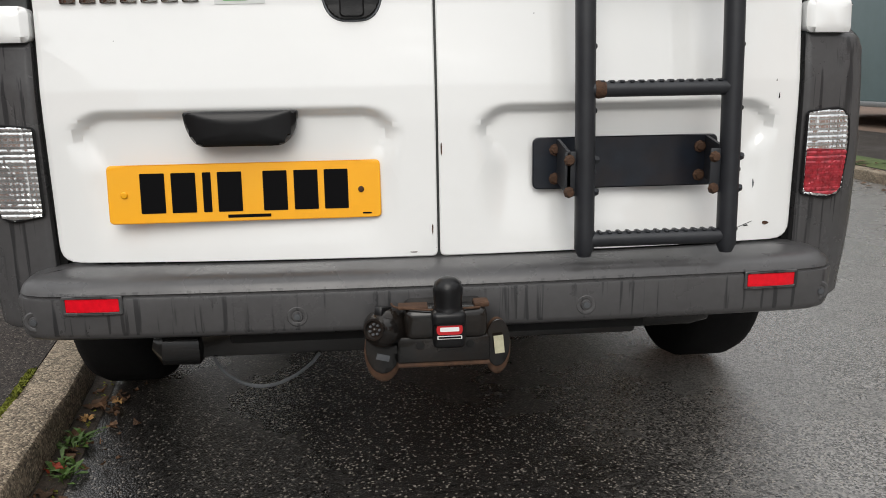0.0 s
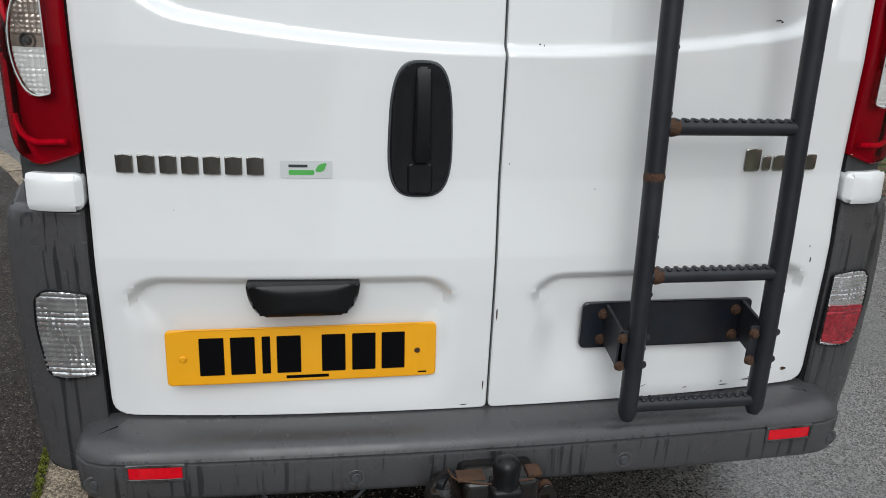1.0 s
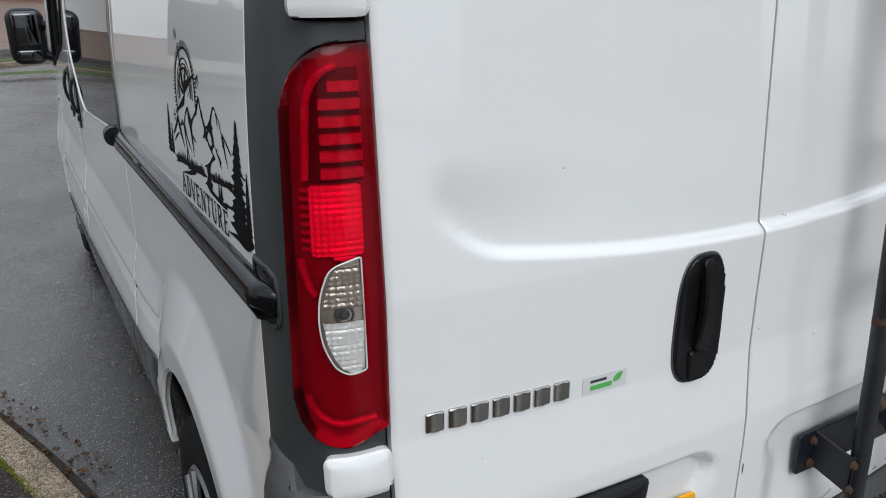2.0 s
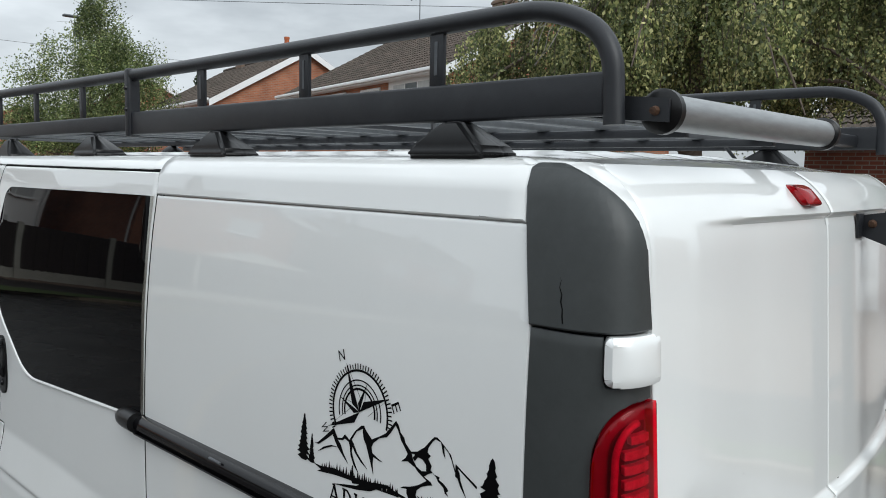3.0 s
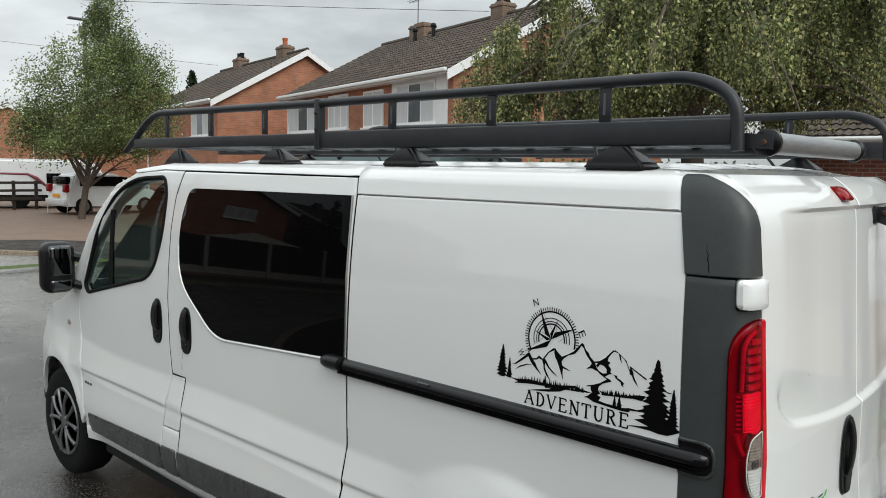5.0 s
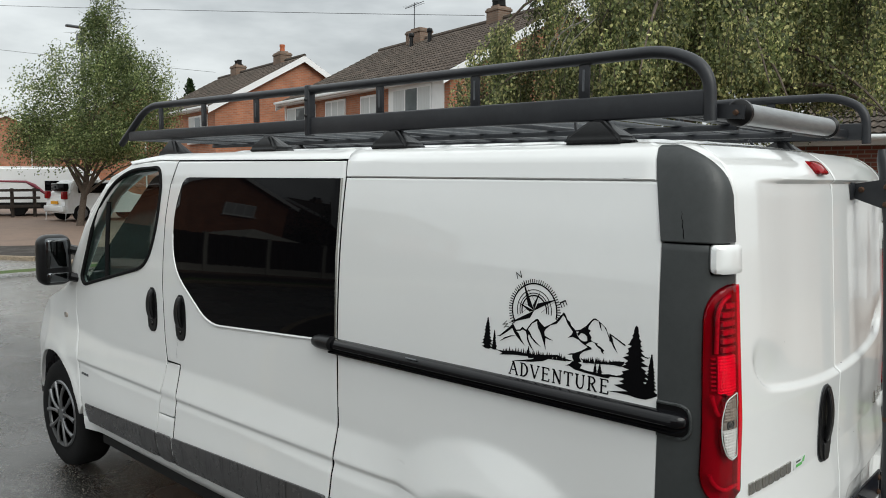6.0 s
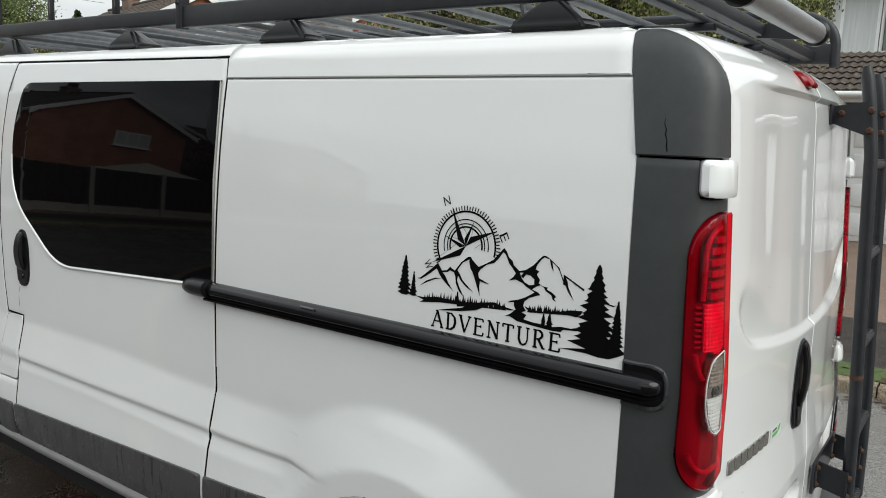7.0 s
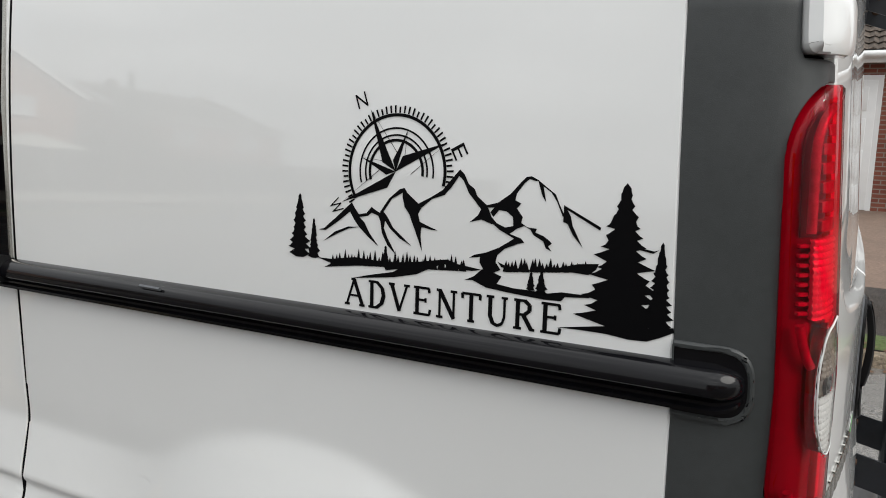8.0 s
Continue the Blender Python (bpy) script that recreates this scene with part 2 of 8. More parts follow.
def glass_material(name, color, clear, ior=1.6):
    """Thin glass: part clear, part mirror, by the angle at which it is seen."""
    m = bpy.data.materials.new(name)
    m.use_nodes = True
    nt = m.node_tree
    nt.nodes.clear()
    out, mix, tr, gl = (nt.nodes.new("ShaderNode" + k) for k in ("OutputMaterial", "MixShader", "BsdfTransparent", "BsdfGlossy"))
    fr = nt.nodes.new("ShaderNodeFresnel")
    fr.inputs["IOR"].default_value = ior
    tr.inputs["Color"].default_value = (*[c * clear for c in color], 1)
    gl.inputs["Roughness"].default_value = 0.02
    nt.links.new(fr.outputs[0], mix.inputs[0])
    nt.links.new(tr.outputs[0], mix.inputs[1])
    nt.links.new(gl.outputs[0], mix.inputs[2])
    nt.links.new(mix.outputs[0], out.inputs[0])
    return m


REDGLASS = glass_material("red_lamp_lens_glass", (1.0, 0.025, 0.15), 1.0, 1.33)
LAMPGREY = material("grey_lamp_housing", (0.27, 0.27, 0.27), 0.3, 0.15, vary=0.06, scale=50)
LAMPDARK = material("shaded_lamp_reflector", (0.085, 0.085, 0.085), 0.3, vary=0.1, scale=50)
LAMPWHITE = material("bright_lamp_reflector", (0.88, 0.88, 0.87), 0.25, 0.15, vary=0.06, scale=50)
LAMPMID = material("satin_lamp_reflector", (0.58, 0.58, 0.58), 0.25, 0.15, vary=0.25, scale=60)
CLEARGLASS = glass_material("clear_lamp_lens_glass", (0.97, 0.97, 0.96), 1.0, 1.4)
REFLECTOR = material("silvered_lamp_reflector", (0.95, 0.95, 0.95), 0.25, 0.15, vary=0.08, scale=50)
GLASS = glass_material("green_tinted_window_glass", (0.62, 0.80, 0.74), 0.85)

ASPHALT = material("wet_asphalt", (0.0178, 0.0163, 0.0150), 0.27, coat=0.60, coat_rough=0.12, vary=0.4, scale=40, stain=0.5, stain_scale=0.9, stain_color=(0.009, 0.009, 0.009), bump=0.5, rough_vary=0.08, speckle=(0.27, 0.245, 0.21), spec=0.85, patchy=0.7, drained_sheen=(0.15, 0.143, 0.134), stones=215.0, contrast=0.95, peb=0.93)
PATH_TAR = material("pavement_asphalt", (0.028, 0.022, 0.0185), 0.75, vary=0.4, scale=40, stain=0.5, stain_scale=1.4, stain_color=(0.038, 0.034, 0.031), bump=0.9, rough_vary=0.15, speckle=(0.17, 0.15, 0.125), stones=230.0, contrast=0.8, spec=0.3)
KERBSTONE = material("worn_concrete_kerb", (0.205, 0.162, 0.115), 0.8, vary=0.45, scale=30, stain=0.6, stain_scale=5, stain_color=(0.06, 0.05, 0.03), bump=0.9, per_piece=0.15, speckle=(0.42, 0.35, 0.25), stones=190.0, contrast=0.6, peb=0.84)
WEED = material("weed_leaf", (0.055, 0.105, 0.02), 0.6, vary=0.3, scale=60)
MOSS = material("moss", (0.13, 0.145, 0.016), 0.9, vary=0.5, scale=60)
DEADLEAF = material("dead_leaf", (0.075, 0.038, 0.018), 0.8, vary=0.4, scale=30, per_piece=0.45)
REDLEAF = material("red_autumn_leaf", (0.28, 0.035, 0.012), 0.6, vary=0.3, scale=60)
TANLEAF = material("tan_leaf", (0.30, 0.17, 0.06), 0.7, vary=0.3, scale=60)
DIRT = material("gutter_dirt", (0.035, 0.026, 0.018), 0.85, vary=0.6, scale=60, stain=0.5, stain_scale=9, bump=0.8, bump_scale=90)
CONCRETE = material("concrete", (0.40, 0.39, 0.34), 0.85, vary=0.2, scale=30, stain=0.5, stain_scale=2, bump=0.3, bump_scale=80)
PAVERS = material("brown_block_paving", (0.17, 0.115, 0.085), 0.75, vary=0.3, scale=30, stain=0.5, stain_scale=1.5, bump=0.4, bump_scale=60)
GRASS = material("grass", (0.055, 0.085, 0.022), 0.9, vary=0.5, scale=40, stain=0.5, stain_scale=1.5, stain_color=(0.09, 0.08, 0.03), bump=0.8, bump_scale=80)
BARK = material("bark", (0.085, 0.065, 0.05), 0.9, vary=0.4, scale=25, bump=0.8, bump_scale=40)
BIRCH = material("birch_bark", (0.30, 0.28, 0.25), 0.85, vary=0.4, scale=20, stain=0.8, stain_scale=9, stain_color=(0.05, 0.045, 0.04))
UPVC = material("white_upvc", (0.76, 0.77, 0.77), 0.35, vary=0.03, scale=5)
CURTAIN = material("net_curtain", (0.52, 0.54, 0.54), 0.8, vary=0.12, scale=3, stretch=(9, 9, 0.3))
PANE = material("window_pane", (0.10, 0.115, 0.125), 0.05, vary=0.3, scale=1.2)
TIMBER = material("weathered_fence", (0.13, 0.095, 0.07), 0.85, vary=0.35, scale=14, stain=0.4, stain_scale=3, stretch=(1, 1, 0.1))
DARKTIMBER = material("dark_stained_fence", (0.030, 0.022, 0.017), 0.85, vary=0.35, scale=14, stain=0.4, stain_scale=3, stretch=(1, 1, 0.1))
TEAL = material("grey_green_trailer_panel", (0.135, 0.185, 0.19), 0.4, vary=0.04, scale=6, stain=0.2, stain_scale=2)
CARWHITE = material("white_car_paint", (0.72, 0.73, 0.73), 0.3, coat=0.5, vary=0.02)
MAROON = material("maroon_stripe", (0.18, 0.02, 0.04), 0.4)


def brick_material(name, c1, c2, mortar, scale=1.0):
    """Stretcher-bond brickwork in courses of 75 mm."""
    m = material(name, c1, 0.85, bump=0.2, bump_scale=60)
    nt = m.node_tree
    bsdf = nt.nodes["Principled BSDF"]
    co, sep, add, comb = (nt.nodes.new("ShaderNode" + k) for k in ("TexCoord", "SeparateXYZ", "Math", "CombineXYZ"))
    br = nt.nodes.new("ShaderNodeTexBrick")
    br.inputs["Scale"].default_value = 1.0
    br.inputs["Brick Width"].default_value, br.inputs["Row Height"].default_value, br.inputs["Mortar Size"].default_value = 0.225 * scale, 0.075 * scale, 0.010 * scale
    br.inputs["Color1"].default_value, br.inputs["Color2"].default_value, br.inputs["Mortar"].default_value = (*c1, 1), (*c2, 1), (*mortar, 1)
    nt.links.new(co.outputs["Object"], sep.inputs[0])
    nt.links.new(sep.outputs["X"], add.inputs[0])
    nt.links.new(sep.outputs["Y"], add.inputs[1])
    nt.links.new(add.outputs[0], comb.inputs["X"])
    nt.links.new(sep.outputs["Z"], comb.inputs["Y"])
    nt.links.new(comb.outputs[0], br.inputs["Vector"])
    n = nt.nodes.new("ShaderNodeTexNoise")
    n.inputs["Scale"].default_value = 1.3
    n.inputs["Detail"].default_value = 6
    nt.links.new(co.outputs["Object"], n.inputs["Vector"])
    mr = nt.nodes.new("ShaderNodeMapRange")
    for key, value in (("From Min", 0.3), ("From Max", 0.7), ("To Min", 0.78), ("To Max", 1.2)):
        mr.inputs[key].default_value = value
    nt.links.new(n.outputs[0], mr.inputs["Value"])
    hsv = nt.nodes.new("ShaderNodeHueSaturation")
    nt.links.new(br.outputs[0], hsv.inputs["Color"])
    nt.links.new(mr.outputs[0], hsv.inputs["Value"])
    nt.links.new(hsv.outputs[0], bsdf.inputs["Base Color"])
    return m


BRICK = brick_material("orange_red_brick", (0.40, 0.150, 0.075), (0.30, 0.105, 0.052), (0.28, 0.20, 0.15))
STACK = brick_material("weathered_chimney_brick", (0.19, 0.115, 0.080), (0.13, 0.085, 0.06), (0.17, 0.14, 0.11))
DARKBRICK = brick_material("red_brown_brick", (0.22, 0.07, 0.045), (0.17, 0.05, 0.035), (0.24, 0.20, 0.17))
TILES = material("brown_concrete_roof_tile", (0.066, 0.050, 0.039), 0.85, vary=0.6, scale=9, stain=0.65, stain_scale=1.6, stain_color=(0.040, 0.036, 0.024), bump=0.6, bump_scale=24, per_piece=0.28)
CLADDING = material("sage_green_cladding", (0.16, 0.19, 0.16), 0.6, vary=0.08, scale=9)


def leaf_material(name, c1, c2, c3):
    """Leaves, each clump with a shade of its own."""
    m = material(name, c1, 0.55)
    nt = m.node_tree
    bsdf = nt.nodes["Principled BSDF"]
    geo, ramp = nt.nodes.new("ShaderNodeNewGeometry"), nt.nodes.new("ShaderNodeValToRGB")
    ramp.color_ramp.elements[0].color, ramp.color_ramp.elements[1].color = (*c1, 1), (*c3, 1)
    mid = ramp.color_ramp.elements.new(0.6)
    mid.color = (*c2, 1)
    nt.links.new(geo.outputs["Random Per Island"], ramp.inputs[0])
    # sprays that hang together share a shade
    co, mp, nz, mr, hs = (nt.nodes.new("ShaderNode" + k) for k in ("TexCoord", "Mapping", "TexNoise", "MapRange", "HueSaturation"))
    mp.inputs["Scale"].default_value = (2.2, 2.2, 0.6)
    nz.inputs["Scale"].default_value, nz.inputs["Detail"].default_value = 1.0, 3.0
    mr.inputs["From Min"].default_value, mr.inputs["From Max"].default_value = 0.32, 0.68
    mr.inputs["To Min"].default_value, mr.inputs["To Max"].default_value = 0.42, 1.7
    for a, b in ((co.outputs["Object"], mp.inputs[0]), (mp.outputs[0], nz.inputs["Vector"]), (nz.outputs[0], mr.inputs[0]), (mr.outputs[0], hs.inputs["Value"]), (ramp.outputs[0], hs.inputs["Color"])):
        nt.links.new(a, b)
    nt.links.new(hs.outputs[0], bsdf.inputs["Base Color"])
    # light passes through a thin leaf
    tl, mx, out = nt.nodes.new("ShaderNodeBsdfTranslucent"), nt.nodes.new("ShaderNodeMixShader"), nt.nodes["Material Output"]
    mx.inputs[0].default_value = 0.45
    nt.links.new(hs.outputs[0], tl.inputs["Color"])
    nt.links.new(bsdf.outputs[0], mx.inputs[1])
    nt.links.new(tl.outputs[0], mx.inputs[2])
    nt.links.new(mx.outputs[0], out.inputs["Surface"])
    return m


LEAF = leaf_material("birch_leaves", (0.048, 0.074, 0.022), (0.125, 0.165, 0.058), (0.34, 0.37, 0.16))
WEEPING = leaf_material("weeping_birch_leaves", (0.040, 0.058, 0.022), (0.175, 0.205, 0.080), (0.54, 0.51, 0.23))
HEDGE = leaf_material("dark_conifer_leaves", (0.012, 0.025, 0.010), (0.025, 0.045, 0.015), (0.05, 0.07, 0.025))

# ---- building tools ----
def interp(x, pts):
    """Smooth curve through (x, value) pairs."""
    return float(np.interp(x, [p[0] for p in pts], [p[1] for p in pts]))


def ease(a, b, x):
    """0 below a, 1 above b, smooth between."""
    k = min(max((x - a) / (b - a), 0.0), 1.0)
    return k * k * (3 - 2 * k)


def thing(name, label, category, at=(0, 0, 0), turn=0.0, group="", kind=""):
    ob = new(name)
    ob.matrix_basis = pose(*at, 0, 0, turn)
    ob.empty_display_size = 0.1
    return tagged(ob, label, category, group, kind)


def finish(bm, name, mat, smooth=True, sharp=38):
    me = bpy.data.meshes.new(name)
    bm.normal_update()
    bm.to_mesh(me)
    bm.free()
    for m in (mat if isinstance(mat, (list, tuple)) else (mat,)):
        me.materials.append(m)
    if smooth:
        me.polygons.foreach_set("use_smooth", [True] * len(me.polygons))
        me.set_sharp_from_angle(angle=radians(sharp))
    return me


def part(name, bm, mat, parent=None, label="", smooth=True, sharp=38):
    """Links a bmesh as one mesh object under a thing or a part."""
    ob = new(name, finish(bm, name, mat, smooth, sharp))
    ob.parent = parent
    return tagged(ob, label)


def setting(name, bm, mat, label, category, smooth=False):
    return tagged(part(name, bm, mat, None, "", smooth), label, category, "", "structure")


def add_box(bm, lo, hi, bevel=0.0, segments=2, turn=None):
    """A box from corner to corner, its edges rounded."""
    lo, hi = Vector(lo), Vector(hi)
    made = bmesh.ops.create_cube(bm, size=1.0)["verts"]
    for v in made:
        v.co = Vector((lo[i] + (hi[i] - lo[i]) * (v.co[i] + 0.5) for i in range(3)))
    if bevel:
        edges = list({e for v in made for e in v.link_edges})
        out = bmesh.ops.bevel(bm, geom=edges, offset=bevel, segments=segments, profile=0.5, affect="EDGES")
        made = list({v for f in out["faces"] for v in f.verts} | {v for v in made if v.is_valid})
    if turn is not None:
        for v in made:
            v.co = turn @ v.co
    return made


def box(lo, hi, bevel=0.0, segments=2, turn=None):
    bm = bmesh.new()
    add_box(bm, lo, hi, bevel, segments, turn)
    return bm


def add_tube(bm, pts, r, sides=12, cap=True, flat=1.0):
    """A round bar along points; r: one radius, or one a point."""
    pts = [Vector(p) for p in pts]
    rings, up = [], None
    for i, p in enumerate(pts):
        d = (pts[min(i + 1, len(pts) - 1)] - pts[max(i - 1, 0)]).normalized()
        if up is None:
            up = d.orthogonal().normalized()
        up = (up - d * up.dot(d)).normalized()
        side_v = d.cross(up)
        rad = r[i] if isinstance(r, (list, tuple)) else r
        rings.append([bm.verts.new(p + (up * math.cos(a) + side_v * math.sin(a) * flat) * rad) for a in [2 * math.pi * k / sides for k in range(sides)]])
    for a, b in zip(rings, rings[1:]):
        for k in range(sides):
            bm.faces.new((a[k], a[(k + 1) % sides], b[(k + 1) % sides], b[k]))
    if cap:
        bm.faces.new(rings[0][::-1])
        bm.faces.new(rings[-1])


def tube(pts, r, sides=12, cap=True, flat=1.0):
    bm = bmesh.new()
    add_tube(bm, pts, r, sides, cap, flat)
    bmesh.ops.recalc_face_normals(bm, faces=bm.faces)
    return bm


def bend(pts, radius, steps=6):
    """Points of a path with its corners rounded."""
    pts = [Vector(p) for p in pts]
    out = [pts[0]]
    for a, b, c in zip(pts, pts[1:], pts[2:]):
        u, w = (a - b), (c - b)
        k = min(radius, u.length * 0.49, w.length * 0.49)
        p, q = b + u.normalized() * k, b + w.normalized() * k
        for i in range(steps + 1):
            s = i / steps
            out.append(p * (1 - s) ** 2 + b * 2 * s * (1 - s) + q * s * s)
    out.append(pts[-1])
    return out


def add_lathe(bm, profile, at, axis="x", sides=32, cap=True):
    """Turns a profile of (radius, along) about an axis through at."""
    rings = []
    for r, h in profile:
        ring = []
        for k in range(sides):
            a = 2 * math.pi * k / sides
            c, s = r * math.cos(a), r * math.sin(a)
            off = {"x": (h, c, s), "y": (c, h, s), "z": (c, s, h)}[axis]
            ring.append(bm.verts.new(Vector(at) + Vector(off)))
        rings.append(ring)
    for a, b in zip(rings, rings[1:]):
        for k in range(sides):
            bm.faces.new((a[k], a[(k + 1) % sides], b[(k + 1) % sides], b[k]))
    for ring in (rings[0], rings[-1]) if cap else ():
        bm.faces.new(ring)


def lathe(profile, at, axis="x", sides=32):
    bm = bmesh.new()
    add_lathe(bm, profile, at, axis, sides)
    bmesh.ops.remove_doubles(bm, verts=bm.verts, dist=1e-5)
    bmesh.ops.recalc_face_normals(bm, faces=bm.faces)
    return bm


def rounded(pts, radius, steps=5):
    """A closed outline with its corners rounded; radius: one, or one a corner."""
    out, n = [], len(pts)
    for i, b in enumerate(pts):
        r = radius[i] if isinstance(radius, (list, tuple)) else radius
        b = Vector(b)
        if r <= 0:
            out.append(tuple(b))
            continue
        u, w = Vector(pts[i - 1]) - b, Vector(pts[(i + 1) % n]) - b
        k = min(r, u.length * 0.48, w.length * 0.48)
        p, q = b + u.normalized() * k, b + w.normalized() * k
        for j in range(steps + 1):
            s = j / steps
            out.append(tuple(p * (1 - s) ** 2 + b * 2 * s * (1 - s) + q * s * s))
    return out


def rect(u0, v0, u1, v1, r=0.0, steps=5):
    pts = [(u0, v0), (u1, v0), (u1, v1), (u0, v1)]
    return rounded(pts, r, steps) if r else pts


def sheet(outline, fn, thick=0.012, step=0.03, edge=0.0035, lift=0.0, holes=(), dome=0.0):
    """A curved panel: an outline (and holes) in the two measures of a surface fn(u, v, depth), cut finely, with a rounded edge and thickness."""
    from mathutils.geometry import tessellate_polygon
    bm = bmesh.new()
    loops = [list(outline)] + [list(h) for h in holes]
    flat = [Vector((p[0], p[1], 0)) for l in loops for p in l]
    verts = [bm.verts.new(p) for p in flat]
    for tri in tessellate_polygon([[Vector((p[0], p[1], 0)) for p in l] for l in loops]):
        try:
            bm.faces.new([verts[i] for i in tri])
        except ValueError:
            pass
    su, sv = step if isinstance(step, tuple) else (step, step)
    for axis, st in ((0, su), (1, sv)):
        lo, hi = min(p[axis] for p in flat), max(p[axis] for p in flat)
        n = int((hi - lo) / st)
        for i in range(1, n + 1):
            no = Vector((0, 0, 0))
            no[axis] = 1
            at = Vector((0, 0, 0))
            at[axis] = lo + (hi - lo) * i / (n + 1)
            bmesh.ops.bisect_plane(bm, geom=list(bm.verts) + list(bm.edges) + list(bm.faces), dist=1e-6, plane_co=at, plane_no=no)
    bmesh.ops.remove_doubles(bm, verts=bm.verts, dist=1e-6)
    bmesh.ops.recalc_face_normals(bm, faces=bm.faces)
    if edge:
        rim = {v for e in bm.edges if e.is_boundary for v in e.verts}
        bmesh.ops.inset_region(bm, faces=list(bm.faces), thickness=edge, use_boundary=True, use_even_offset=True)
    rim = [e for e in bm.edges if e.is_boundary]
    rim_v = {v for e in rim for v in e.verts}
    for v in bm.verts:
        v.co.z = 0.0
    for v in rim_v:
        v.co.z = -edge * 0.8
    if dome:
        cu, cv = sum(p[0] for p in outline) / len(outline), sum(p[1] for p in outline) / len(outline)
        ru, rv = max(abs(p[0] - cu) for p in outline), max(abs(p[1] - cv) for p in outline)
        for v in bm.verts:
            if v not in rim_v:
                v.co.z = dome * max(0.0, 1 - max(abs((v.co.x - cu) / ru), abs((v.co.y - cv) / rv)) ** 3)
    if thick:
        made = bmesh.ops.extrude_edge_only(bm, edges=rim)["geom"]
        for v in made:
            if isinstance(v, bmesh.types.BMVert):
                v.co.z = -thick
    for v in bm.verts:
        v.co = fn(v.co.x, v.co.y, v.co.z + lift)
    bmesh.ops.recalc_face_normals(bm, faces=bm.faces)
    bm.normal_update()
    best = max(bm.faces, key=lambda f: f.calc_area())
    c = best.calc_center_median()
    u, v = sum(p[0] for p in outline) / len(outline), sum(p[1] for p in outline) / len(outline)
    way = fn(u, v, 0.1) - fn(u, v, 0.0)
    score = sum(f.calc_area() * f.normal.dot(way) for f in bm.faces)
    if score < 0:
        bmesh.ops.reverse_faces(bm, faces=bm.faces)
    return bm


def lettering(words, fn, u, v, height, width, lift=0.001, flip=1):
    """Words as flat letters laid on a surface: lower corner (u, v), cap height and whole width; flip: whether u grows to the reader's right."""
    cu = bpy.data.curves.new("letters", "FONT")
    cu.body, cu.size = words, 1.0
    ob = bpy.data.objects.new("letters", cu)
    scene.collection.objects.link(ob)
    bpy.context.view_layer.update()
    me = bpy.data.meshes.new_from_object(ob.evaluated_get(bpy.context.evaluated_depsgraph_get()))
    bpy.data.objects.remove(ob)
    bm = bmesh.new()
    bm.from_mesh(me)
    bpy.data.meshes.remove(me)
    xs, ys = [w.co.x for w in bm.verts], [w.co.y for w in bm.verts]
    x0, x1, y0, y1 = min(xs), max(xs), min(ys), max(ys)
    for w in bm.verts:
        w.co = fn(u + flip * (w.co.x - x0) / (x1 - x0) * width, v + (w.co.y - y0) / (y1 - y0) * height, lift)
    return bm

# ---- the van: its skin as surfaces over length, width and height ----
REAR_AXLE, FRONT_AXLE, HUB_Z, TYRE_R = 0.93, 4.37, 0.345, 0.338
REAR_HUB = 0.86


def soft_ramp(x, w, most):
    """A slope that sets in softly over w and ends at most."""
    x = min(max(x, 0.0), most)
    return x * x / (2 * w) if x < w else x - w / 2


def half_width(y, z):
    """Half the body's width at a length y and height z."""
    b = interp(y, [(0.15, 0.878), (0.4, 0.880), (1.0, 0.882), (1.7, 0.889), (2.8, 0.906), (3.8, 0.908), (4.2, 0.900), (4.5, 0.882), (4.75, 0.830), (4.92, 0.735), (5.05, 0.50)])
    p = interp(z, [(0.3, -0.030), (0.4, -0.012), (0.55, 0.0), (0.95, 0.006), (1.85, 0.006), (1.91, -0.006), (1.94, -0.024), (1.96, -0.054)])
    p -= 0.0658 * min(max(z - 0.95, 0.0), 0.90) ** 3
    flare = interp(y, [(1.2, 0.905), (1.7, 0.905), (2.3, 0.925), (3.6, 0.92), (4.1, 0.96), (4.6, 0.98)])
    f = 0.21 * soft_ramp(flare - z, 0.025, 0.20) * ease(0.30, 0.5, z)
    d = math.hypot(y - REAR_AXLE, (z - 0.34) * 0.92)
    f = max(f * ease(1.0, 1.6, y), 0.30 * soft_ramp(0.625 - d, 0.024, 0.16), f * ease(0.72, 0.4, y) * 0.3)
    d = math.hypot(y - FRONT_AXLE, z - 0.36)
    f = max(f, 0.26 * soft_ramp(0.62 - d, 0.03, 0.19))
    # the crease along the lower doors
    c = 0.011 * ease(0.772, 0.752, z) * ease(0.56, 0.74, z) * ease(1.12, 1.35, y) * ease(4.15, 3.95, y)
    return b + p + f - c


def side(sgn):
    return lambda u, v, d: Vector((sgn * (half_width(u, v) + d), u, v))


